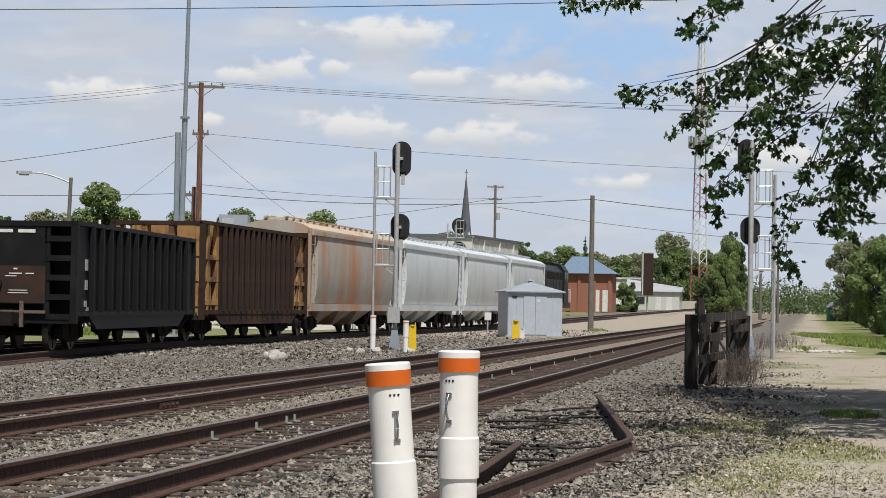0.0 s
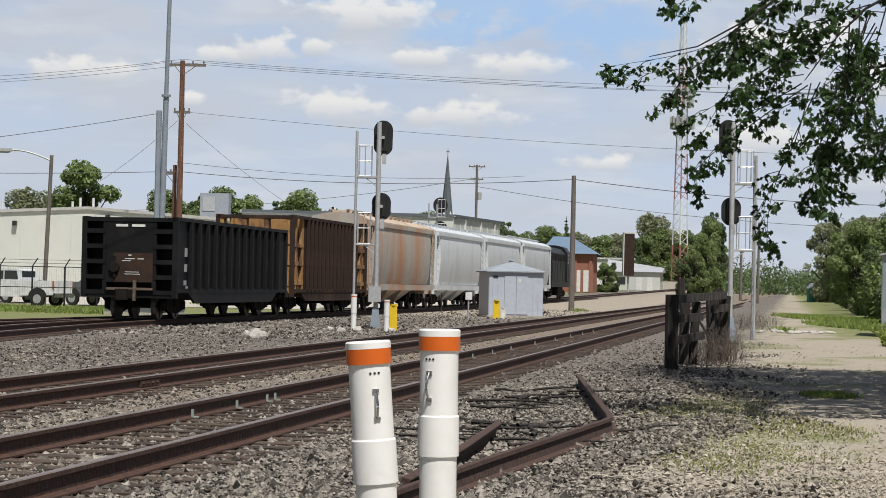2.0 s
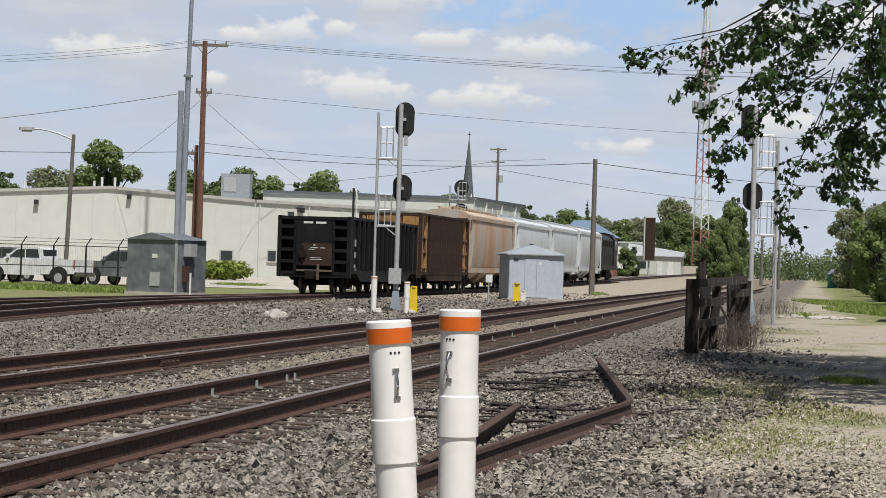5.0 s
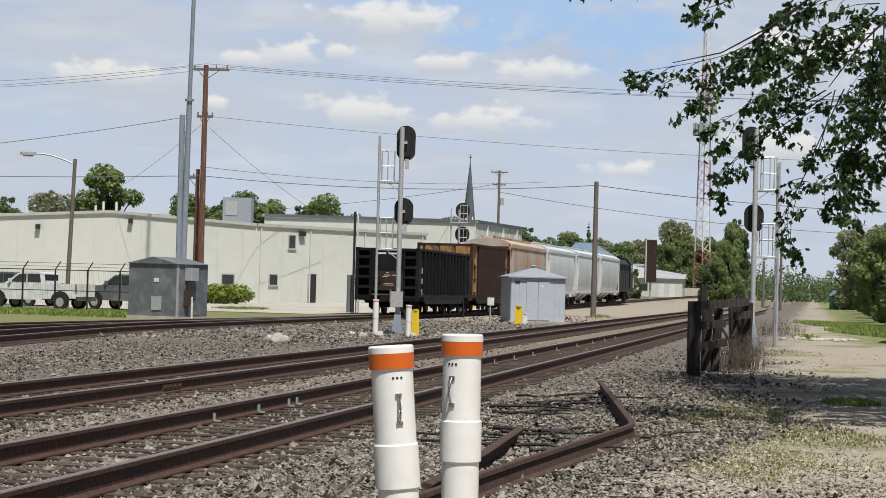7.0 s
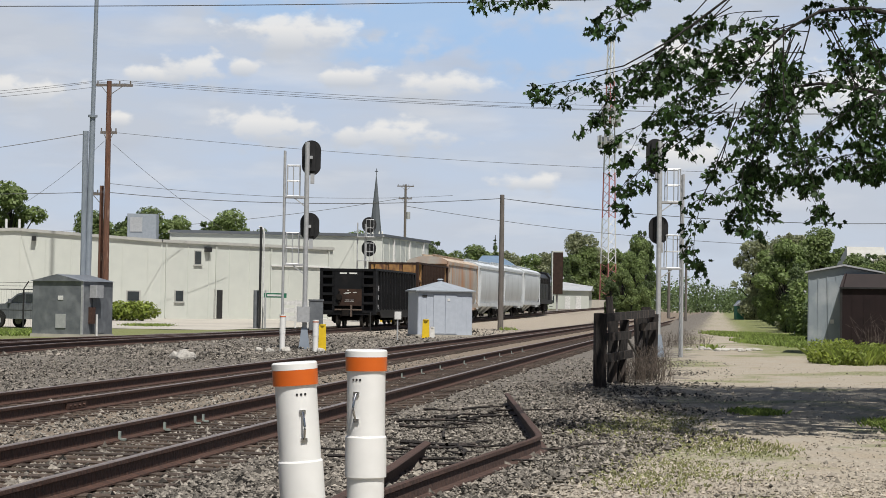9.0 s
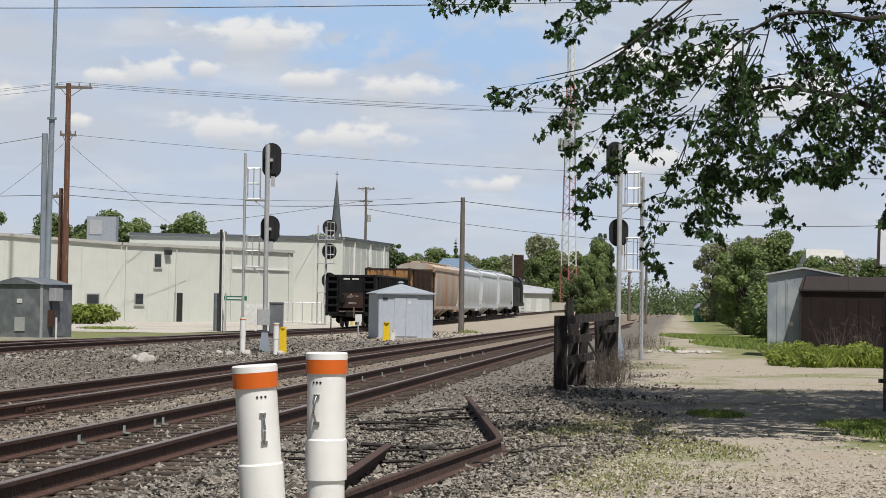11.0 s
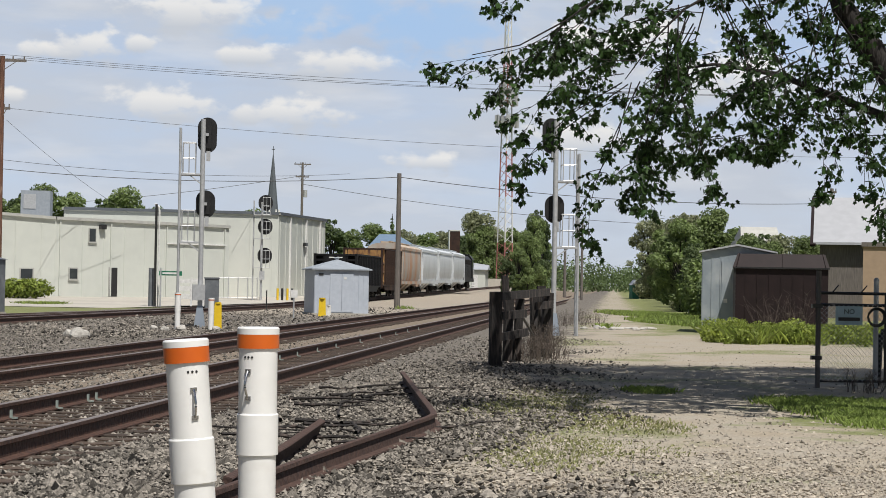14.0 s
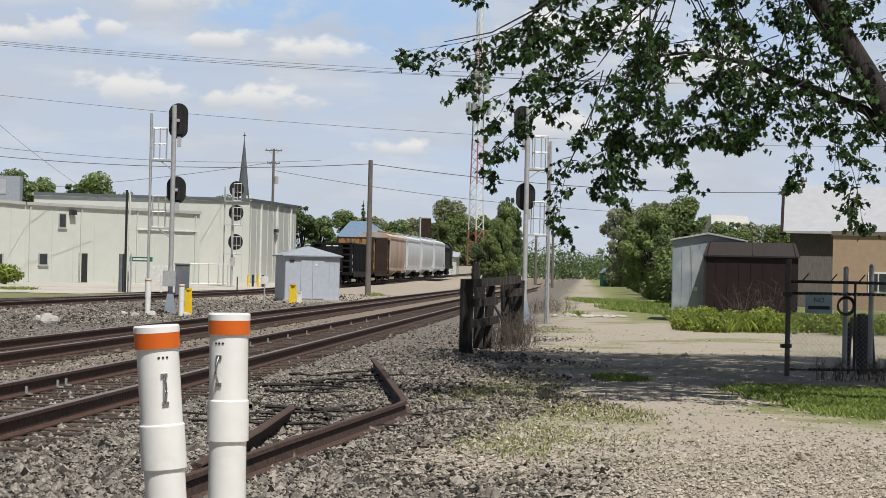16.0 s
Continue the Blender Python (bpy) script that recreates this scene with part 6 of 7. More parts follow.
def yard_posts():
    t = thing("street_sign", "green street sign on a post by the yard", "sign", pose(-5.15, 118, 0.05))
    part("post", Shape().tube((0, 0, 0), (0, 0, 2.3), 0.05, n=8), M["galv"], t)
    part("name_plate", Shape().box((-0.1, -0.03, 1.85), (1.25, 0.0, 2.12)), M["signgreen"], t, "green plate")
    part("lettering_bar", Shape().box((0.1, -0.04, 1.93), (1.05, -0.03, 2.04)), M["white"], t)
    for x, y, h, r, mt, nm, lb in ((-5.5, 118.5, 6.1, 0.075, M["dark"], "black_pole", "slim black pole by the yard"), (-5.75, 119, 2.3, 0.16, M["slate"], "bollard_cabinet", "narrow dark cabinet by the yard")):
        solid(nm, Shape().tube((0, 0, 0), (0, 0, h), r, n=10), mt, lb, "post", pose(x, y, 0.03))
    pp = [(-5.32, 118.6, 0), (-5.32, 118.6, 5.7), (-5.36, 118.6, 5.95), (-5.5, 118.6, 6.12), (-5.62, 118.6, 6.1)]
    solid("conduit_pole", Shape().chain(pp, 0.055, 8), M["white"], "slim white conduit with a bent top beside a black pole", "post")
    w = thing("rail_board", "white painted board frame beside the yard", "sign", pose(-4.2, 121.5, 0.06))
    for x in (0, 0.75, 1.5):
        part("post", Shape().box((x - 0.06, -0.05, 0), (x + 0.06, 0.05, 1.75), c=0.01), M["white"], w)
    for z in (0.45, 0.95, 1.4):
        part("board", Shape().box((0.06, -0.03, z), (1.44, 0.0, z + 0.28)), M["white"], w)
    c = thing("control_cabinet", "grey steel control cabinet beside the track", "cabinet", pose(-1.95, 108, 0))
    part("case", Shape().box((-0.38, -0.3, 0.1), (0.38, 0.3, 1.75), c=0.03), M["slate"], c)
    part("lid", Shape().box((-0.42, -0.34, 1.75), (0.42, 0.34, 1.82)), M["slate"], c)
    part("foot", Shape().box((-0.42, -0.34, -0.05), (0.42, 0.34, 0.1)), M["concrete"], c)
    for i, (x, mt) in enumerate(((2.25, M["yellow"]), (2.6, M["dark"]), (3.0, M["yellow"]), (3.35, M["dark"]))):
        solid("bollard", Shape().tube((0, 0, 0), (0, 0, 0.95), 0.09, n=10), mt, "yellow steel bollard by the hall" if mt is M["yellow"] else "dark steel bollard by the hall", "bollard", pose(x, 152, 0.2), group="bollards by the hall")
    solid("marker_rod", Shape().tube((0, 0, 0), (0, 0, 1.15), 0.035, n=8), M["dark"], "thin dark marker rod by the track", "post", pose(1.05, 112, 0))
    s = thing("number_sign", "small white sign on a post beside the track", "sign", pose(2.05, 88.5, 0))
    part("post", Shape().tube((0, 0, 0), (0, 0, 1.15), 0.035, n=8), M["galv"], s)
    part("plate", Shape().box((-0.14, -0.06, 0.95), (0.16, -0.04, 1.3)), M["white"], s)
    f = thing("yard_fence", "grey wire fence panel at the hall", "fence", pose(-2.3, 156, 0.25))
    for i in range(5):
        part("post", Shape().tube((i * 0.75, 0, 0), (i * 0.75, 0, 1.7), 0.035, n=6), M["galv"], f)
    part("rail", Shape().tube((0, 0, 1.65), (3, 0, 1.65), 0.03, n=6).tube((0, 0, 0.1), (3, 0, 0.1), 0.03, n=6), M["galv"], f)
    k = thing("gas_tank", "white gas tank beside the hedge", "gas tank", pose(-16.1, 128, 0.08) @ Matrix.Scale(0.7, 4))
    part("shell", Shape().tube((-0.5, 0, 0.75), (0.7, 0, 0.75), 0.42, n=16).tube((-0.5, 0, 0.75), (-0.68, 0, 0.75), 0.42, 0.2, n=16), M["white"], k, smooth=True)
    part("cradle", Shape().box((-0.3, -0.3, 0), (-0.15, 0.3, 0.4)).box((0.3, -0.3, 0), (0.45, 0.3, 0.4)), M["concrete"], k)


yard_posts()


# ---- plants ----
def leaf_cloud(lobes, count, size, seed, flat=0.0):
    """Many small four-cornered leaf clumps spread through the outer part of round lobes: (centre, radii)."""
    r = np.random.RandomState(seed)
    weights = np.array([a[1][0] * a[1][1] + a[1][0] * a[1][2] for a in lobes])
    pick = r.choice(len(lobes), count, p=weights / weights.sum())
    cen, rad = np.array([a[0] for a in lobes], float)[pick], np.array([a[1] for a in lobes], float)[pick]
    d = r.normal(size=(count, 3))
    d /= np.linalg.norm(d, axis=1)[:, None]
    p = cen + d * rad * (r.uniform(0.45, 1.1, size=(count, 1)) ** 0.6)
    face = d + np.array((0.0, 0.0, 0.45)) + 0.75 * r.normal(size=(count, 3))      # leaves turn outwards and up
    face /= np.linalg.norm(face, axis=1)[:, None]
    a = np.cross(face, r.normal(size=(count, 3)))
    a /= np.linalg.norm(a, axis=1)[:, None]
    b = np.cross(face, a)
    s = size * r.uniform(0.5, 1.4, size=(count, 1))
    v = np.stack([p - a * s, p + b * s * 0.55, p + a * s, p - b * s * 0.55], 1).reshape(-1, 3)
    s = Shape()
    s.v, s.f = [tuple(q) for q in v], [(4 * i, 4 * i + 1, 4 * i + 2, 4 * i + 3) for i in range(count)]
    s.k = [0] * count
    return s


def tree_kind(seed, wide, mt, count=11500, size=0.165):
    """A tree 10 m high."""
    r = random.Random(seed)
    t = thing("tree", "leafy green broadleaf tree in the distance", "tree", group="trees round the yard")
    tr = Shape().chain([(0, 0, -0.2), (r.uniform(-0.1, 0.1), 0.05, 2.0), (r.uniform(-0.3, 0.3), 0.1, 5.0), (0.1, 0, 8.0)], 0.28, 8, taper=0.25)
    lobes = []
    for i in range(36):
        a, h = r.uniform(0, 6.28), r.uniform(0.5, 9.5)
        reach = wide * (0.78 - 0.55 * abs(h - 4.8) / 4.6) * r.uniform(0.4, 1.0)
        c = (reach * math.cos(a), reach * math.sin(a), h)
        rr = r.uniform(0.3, 1.1) * wide / 3.4
        lobes.append((c, (rr, rr, rr * r.uniform(0.6, 0.95))))
        tr.chain([(0, 0, h * 0.45), (c[0] * 0.5, c[1] * 0.5, h * 0.75), c], 0.09, 5, taper=0.3)
    part("trunk", tr, M["bark"], t)
    part("crown", leaf_cloud(lobes, count, size, seed), mt, t)
    return t


KINDS = [tree_kind(1, 3.6, M["crown_a"]), tree_kind(2, 4.4, M["crown_b"]), tree_kind(3, 3.2, M["crown_c"]), tree_kind(4, 4.8, M["crown_a"])]
# kind, x, y, height, breadth against height
TREES = [
    (0, -39.0, 225, 16.2, 1.0), (1, -47, 235, 12.0, 1.1), (2, -52.5, 236, 11.5, 1.0), (1, -44, 240, 11.5, 1.0), (3, -32, 245, 12.0, 1.0), (2, -28.5, 250, 12.4, 0.9), (3, -24.5, 235, 12.0, 1.0),
    (0, -21, 235, 12.8, 1.0), (2, -17.8, 240, 11.5, 1.1), (3, -15.2, 238, 12.0, 0.9), (0, -10.5, 215, 10.5, 0.7), (2, -4.5, 240, 10.4, 0.8), (3, 0.5, 250, 10.2, 1.0),
    (2, 14.0, 340, 12.8, 1.0), (0, 18.0, 360, 12.5, 1.1), (3, 23.0, 362, 12.0, 1.2), (1, 28.5, 375, 12.0, 1.2), (0, 34.0, 385, 12.8, 1.2), (1, 39.0, 392, 12.4, 1.2), (2, 40.0, 372, 10.6, 0.8), (0, 46.0, 412, 13.6, 1.1), (3, 51.0, 428, 14.0, 1.1), (0, 55.0, 436, 15.5, 1.1), (2, 43.0, 402, 12.0, 1.0),
    (2, 36.4, 278, 6.0, 0.9), (0, 41.5, 303, 8.0, 0.85), (3, 46.9, 331, 10.5, 0.8), (0, 51.0, 352, 16.0, 0.62), (2, 54.6, 371, 16.5, 0.62), (0, 58.0, 392, 14.0, 0.68), (1, 50.0, 432, 18.0, 1.0), (0, 59.0, 442, 16.0, 1.0),
    (3, 66.0, 452, 14.5, 0.9), (0, 25.6, 280, 5.6, 1.0), (2, 27.8, 290, 5.4, 0.9), (0, 73.0, 500, 11.0, 1.0),
    (0, 107, 480, 9, 1.2), (3, 94, 420, 9.0, 1.2), (0, 76, 340, 11, 1.1), (1, 61.5, 300, 12.6, 1.0), (0, 56.0, 262, 11.0, 1.0), (2, 47.5, 215, 9.2, 1.0),
    (0, 31.0, 140, 7.3, 1.0), (3, 34.5, 145, 7.4, 1.0), (0, 38.5, 150, 6.6, 1.05), (1, 42.5, 155, 6.2, 1.0), (2, 36.5, 138, 5.8, 1.0), (0, 32.5, 122, 5.2, 1.0), (3, 41.0, 142, 5.4, 1.1),
    (0, 46.5, 160, 6.4, 1.0), (2, 29.2, 128, 4.8, 1.0), (0, 60, 240, 9.5, 1.1), (3, 57.0, 225, 8.5, 1.1), (2, 64, 260, 10, 1.1), (0, 65, 300, 11, 1.0), (0, 42.5, 195, 8.6, 1.0), (1, 51.5, 232, 10, 1.0),
    (3, 67, 312, 12, 1.0), (2, 71, 330, 11, 1.1), (2, 27.0, 112, 3.9, 0.9), (0, 38.0, 170, 8.0, 1.1), (2, 39.5, 175, 8.4, 1.1), (1, 34.0, 152, 7.6, 0.9),
]
for i, (k, x, y, h, w) in enumerate(TREES):
    m = Matrix.Translation((x, y, 0)) @ Matrix.Rotation(i * 1.7, 4, "Z") @ Matrix.Diagonal((h / 10 * w, h / 10 * w, h / 10, 1))
    copy_thing(KINDS[k], m)
for k, (x, y) in zip(KINDS, ((-58, 230), (-62, 240), (70, 300), (80, 330))):
    k.matrix_basis = pose(x, y, 0)


def conifer(x, y, h):
    t = thing("conifer", "dark narrow evergreen tree in the distance", "tree", pose(x, y, 0))
    part("trunk", Shape().tube((0, 0, -0.2), (0, 0, h), 0.2, 0.04, n=6), M["bark"], t)
    part("crown", leaf_cloud([((0, 0, h * (0.2 + 0.08 * i)), (1.5 - 0.15 * i,) * 2 + (0.7,)) for i in range(10)], 1400, 0.3, 9), M["crown_c"], t)


conifer(23.4, 325, 13.2)


def far_woods():
    """The tree line that closes the view."""
    r = random.Random(21)
    lobes = []
    for i in range(150):
        a = radians(-26 + 62 * i / 150 + r.uniform(-0.2, 0.2))
        d = r.uniform(520, 700)
        for k in range(3):
            lobes.append(((d * math.sin(a) + r.uniform(-8, 8), d * math.cos(a), r.uniform(1, 9)), (r.uniform(5, 9), 6, r.uniform(3, 5.5))))
    for i in range(90):
        a = radians(r.uniform(7.5, 15))
        d = r.uniform(560, 760)
        lobes.append(((d * math.sin(a), d * math.cos(a), r.uniform(1, 6)), (r.uniform(4, 7), 6, r.uniform(2.5, 4.5))))
    solid("far_woods", leaf_cloud(lobes, 85000, 0.5, 22), M["crown_c"], "distant green woods along the horizon", "woods", kind="stuff")


far_woods()


def hedge(x, y, z, rx, ry, rz, mt, label, seed, count=2600, size=0.14, name="bush"):
    t = thing(name, label, "bush", pose(x, y, z))
    part("stems", Shape().tube((0, 0, -0.1), (0, 0, rz * 0.8), 0.06, n=6).tube((rx * 0.5, 0, -0.1), (rx * 0.55, 0, rz * 0.7), 0.05, n=6), M["bark"], t)
    part("leaves", leaf_cloud([((0, 0, rz * 0.5), (rx * 0.75, ry, rz * 0.55)), ((rx * 0.45, 0, rz * 0.55), (rx * 0.55, ry, rz * 0.5)), ((-rx * 0.45, 0, rz * 0.5), (rx * 0.55, ry, rz * 0.5))], count, size, seed), mt, t)


hedge(-15.7, 138, 0.22, 2.4, 0.9, 1.28, M["weed"], "clipped bright green hedge before the works", 31)
hedge(26.0, 112, 0, 1.3, 1.2, 3.4, M["crown_a"], "leafy green bush beside the lane", 33)
hedge(24.0, 100, 0, 1.0, 1.0, 2.4, M["crown_c"], "dark green bush beside the grey shed", 34)


def blades(name, spots, count, height, mt, label, seed, lean=0.4, width=0.012):
    """Grass blades: spots are (x, y, rx, ry)."""
    r = np.random.RandomState(seed)
    area = np.array([a[2] * a[3] for a in spots])
    pick = r.choice(len(spots), count, p=area / area.sum())
    q = np.array(spots, float)[pick]
    ang, rad = r.uniform(0, 6.28, count), np.sqrt(r.uniform(0, 1, count)) * r.uniform(0.6, 1.0, count)
    x, y = q[:, 0] + q[:, 2] * rad * np.cos(ang), q[:, 1] + q[:, 3] * rad * np.sin(ang)
    h = height * r.uniform(0.4, 1.2, count)
    tx, ty = r.normal(0, lean, count) * h, r.normal(0, lean, count) * h
    w = width * r.uniform(0.6, 1.5, count)
    a = r.uniform(0, 3.14, count)
    dx, dy = w * np.cos(a), w * np.sin(a)
    z = np.full(count, -0.02)
    v = np.stack([np.stack([x - dx, y - dy, z], 1), np.stack([x + dx, y + dy, z], 1), np.stack([x + tx * 0.4 + dx * 0.7, y + ty * 0.4 + dy * 0.7, h * 0.6], 1), np.stack([x + tx, y + ty, h], 1)], 1).reshape(-1, 3)
    s = Shape()
    s.v, s.f, s.k = [tuple(p) for p in v], [(4 * i, 4 * i + 1, 4 * i + 2, 4 * i + 3) for i in range(count)], [0] * count
    solid(name, s, mt, label, "grass", kind="stuff")


def weeds():
    """Leafy weeds before the sheds: low clumps of small leaves with blades between them."""
    r = random.Random(40)
    lobes = []
    for i in range(70):
        y = r.uniform(58.5, 69)
        x = y * math.tan(radians(r.uniform(13.3, 20.5)))
        k = r.uniform(0.18, 0.42)
        lobes.append(((x, y, k * 0.7), (k * 1.3, k * 1.3, k)))
    solid("leafy_weeds", leaf_cloud(lobes, 24000, 0.055, 48), M["weed"], "yellow-green leafy weeds before the sheds", "weeds", kind="stuff")


weeds()
blades("tall_weeds", [(15.4, 61, 0.9, 2.4), (17.0, 62, 1.6, 3.0), (19.5, 62.5, 2.0, 3.0), (22, 63, 2, 3)], 16000, 0.5, M["weed"], "tall green weeds before the sheds", 41, 0.5, 0.01)
blades("lawn_grass", [(8.4, 27.6, 1.2, 2.2), (9.6, 26.0, 2.4, 3.4), (11.5, 26.0, 2.5, 4.2), (8.3, 24.2, 1.1, 2.0), (6.4, 31.0, 0.5, 1.0)], 42000, 0.08, M["grass"], "short green grass at the lane's edge", 42, 0.6)
blades("gravel_grass", [(3.9, 25.8, 1.3, 3.6), (4.4, 23.4, 1.1, 2.2), (3.0, 20.3, 1.0, 2.4), (2.7, 18.6, 0.7, 1.5), (3.7, 19.9, 0.9, 1.6), (4.6, 29.5, 0.9, 2.6)], 9000, 0.035, M["olive"], "thin grass growing through the gravel", 43, 0.7)
blades("verge_grass", [(20.3, 92, 1.6, 12), (24.5, 115, 2.6, 20), (14.6, 80, 0.5, 2.0)], 14000, 0.2, M["grass"], "green verge grass along the lane", 44, 0.5, 0.03)
def brush(name, spots, count, height, label, seed):
    """Bare branching twigs."""
    r = random.Random(seed)
    s = Shape()
    for i in range(count):
        x, y, rx, ry = spots[i % len(spots)]
        a, q = r.uniform(0, 6.28), math.sqrt(r.random())
        p = Vector((x + rx * q * math.cos(a), y + ry * q * math.sin(a), -0.02))
        h = height * r.uniform(0.45, 1.1)
        tip = p + Vector((r.gauss(0, 0.28) * h, r.gauss(0, 0.28) * h, h))
        mid = p.lerp(tip, 0.5) + Vector((r.gauss(0, 0.03), r.gauss(0, 0.03), 0.05))
        s.chain([p, mid, tip], 0.006, 3, taper=0.4)
        for k in range(5):
            b = p.lerp(tip, r.uniform(0.3, 0.95))
            s.chain([b, b + Vector((r.gauss(0, 0.16), r.gauss(0, 0.16), r.uniform(0.02, 0.22))) * h], 0.0035, 3, taper=0.5)
    solid(name, s, M["drygrass"], label, "brush", kind="stuff")


brush("dry_brush", [(6.5, 44.0, 0.55, 1.2), (6.9, 44.9, 0.5, 0.8), (6.2, 42.6, 0.35, 0.7)], 170, 0.8, "dry brown brush round the timber fence", 45)
brush("lane_brush", [(14.0, 84, 1.2, 3.0)], 160, 0.7, "dry brown brush beside the lane", 49)
brush("brush_pile", [(10.6, 31.6, 0.9, 0.5), (11.6, 31.8, 0.9, 0.6), (12.4, 32.0, 0.8, 0.5)], 190, 0.42, "grey brushwood heaped at the gate", 50)
brush("dead_weeds", [(18.8, 69.6, 0.5, 0.4), (19.6, 69.4, 0.6, 0.4)], 46, 1.55, "grey dead weeds against the brown shed", 46)
blades("yard_grass", [(-16.5, 92, 5.5, 6), (-24, 95, 6, 5), (-12.5, 122, 2.0, 4), (10.4, 131.2, 0.8, 0.8)], 9000, 0.22, M["grass"], "green grass beside the yard tracks", 47, 0.5, 0.03)


# ---- the maple over the lane ----
def maple():
    r = random.Random(77)
    t = thing("maple_tree", "large maple with drooping leafy branches over the lane", "tree")
    wood, leaves, shade = Shape(), Shape(), Shape()
    wood.chain([(12.2, 25.5, -0.2), (11.8, 25.4, 0.8), (11.0, 25.2, 1.6), (9.9, 25.1, 2.3)], 0.46, 16, taper=0.75)
    rising = [(10.3, 25.1, 2.0), (9.2, 25.0, 2.95), (8.63, 25.0, 3.93), (8.1, 25.0, 4.72), (7.63, 25.0, 5.35), (7.43, 25.0, 5.95), (7.25, 25.0, 6.9), (6.9, 25.0, 7.9)]
    wood.chain(rising, 0.20, 14, taper=0.5)
    lower = [(9.15, 25.0, 3.05), (8.85, 25.1, 3.52), (8.42, 25.2, 3.9), (7.65, 25.3, 4.2), (6.9, 25.5, 4.5), (6.1, 25.6, 4.62), (5.3, 25.7, 4.5)]
    wood.chain(lower, 0.09, 10, taper=0.1)
    level = [(7.5, 25.0, 5.5), (7.0, 24.9, 5.42), (6.42, 24.8, 5.5), (5.9, 24.8, 5.45), (5.5, 24.8, 5.22), (5.15, 24.8, 4.86), (4.75, 24.8, 4.3)]
    wood.chain(level, 0.04, 10, taper=0.15)
    outer = [(7.25, 25.0, 6.9), (6.4, 24.6, 6.7), (5.7, 24.5, 6.15), (4.8, 24.5, 5.65), (3.95, 24.5, 5.0), (3.35, 24.5, 4.66), (2.75, 24.5, 4.52)]
    wood.chain(outer, 0.026, 8, taper=0.2)
    high = [(7.0, 25.0, 7.6), (5.6, 24.6, 7.3), (4.2, 24.4, 6.6), (3.0, 24.4, 5.95), (2.1, 24.4, 5.62)]
    wood.chain(high, 0.026, 8, taper=0.2)
    back = [(9.9, 25.1, 2.3), (10.9, 26.0, 4.2), (11.0, 27.6, 6.4), (9.0, 28.6, 8.2)]
    wood.chain(back, 0.18, 10, taper=0.4)
    blade = [(0, 0), (0.16, 0.14), (0.34, 0.14), (0.26, 0.42), (0.40, 0.74), (0.16, 0.70), (0.0, 1.12), (-0.16, 0.70), (-0.40, 0.74), (-0.26, 0.42), (-0.34, 0.14), (-0.16, 0.14)]

    def put_leaf(into, p, size):
        m = Matrix.Translation(p) @ Euler((r.gauss(-1.1, 0.75), r.gauss(0, 0.5), r.uniform(0, 6.28))).to_matrix().to_4x4()
        fold = r.uniform(-0.35, 0.1)
        into.add([m @ Vector((u * size, v * size, abs(u) * fold * size)) for u, v in blade], [(0, 1, 2, 3, 4, 5, 6), (0, 6, 7, 8, 9, 10, 11)])

    def bunch(p, q, n, size=1.0):
        """Leaves along a short side twig from p to q, more towards its tip."""
        for i in range(n):
            k = r.random() ** 0.6
            c = p.lerp(q, k * 1.08)
            put_leaf(leaves, c + Vector((r.gauss(0, 0.05), r.gauss(0, 0.07), r.gauss(-0.02, 0.028))), r.uniform(0.055, 0.105) * size)

    def bough(line, thick, start, gap=0.225, n=20):
        """A long twig along a line of (x, z) 25 m out, at depth y; side twigs with their leaves from start on."""
        y = line[0][2]
        pts = [Vector((x * y / 25, y + r.gauss(0, 0.08), 1.65 + (z - 1.65) * y / 25)) for x, z, _ in line]
        fine = []
        for i in range(len(pts) - 1):
            p0, p1, p2, p3 = pts[max(i - 1, 0)], pts[i], pts[i + 1], pts[min(i + 2, len(pts) - 1)]
            for k in range(6):
                u = k / 6
                fine.append(0.5 * (2 * p1 + (p2 - p0) * u + (2 * p0 - 5 * p1 + 4 * p2 - p3) * u * u + (3 * p1 - p0 - 3 * p2 + p3) * u ** 3))
        fine.append(pts[-1])
        wood.chain(fine, thick, 5, taper=0.22)
        total = sum((b - a).length for a, b in zip(fine, fine[1:]))
        done, nxt = 0.0, start * total
        for a, b in zip(fine, fine[1:]):
            step = (b - a).length
            while nxt <= done + step:
                p = a.lerp(b, (nxt - done) / max(step, 1e-5))
                along = (b - a).normalized()
                out = (along * r.uniform(0.2, 1.0) + Vector((r.gauss(0, 0.6), r.gauss(0, 0.6), r.gauss(-0.25, 0.4)))).normalized() * r.uniform(0.10, 0.34)
                q = p + out
                mid = p.lerp(q, 0.5) + Vector((0, 0, 0.03))
                wood.chain([p, mid, q], 0.006, 4, taper=0.5)
                bunch(p, q, r.randint(n - 4, n + 4))
                nxt += gap * r.uniform(0.5, 1.6)
            done += step
        bunch(fine[-2], fine[-1], n)

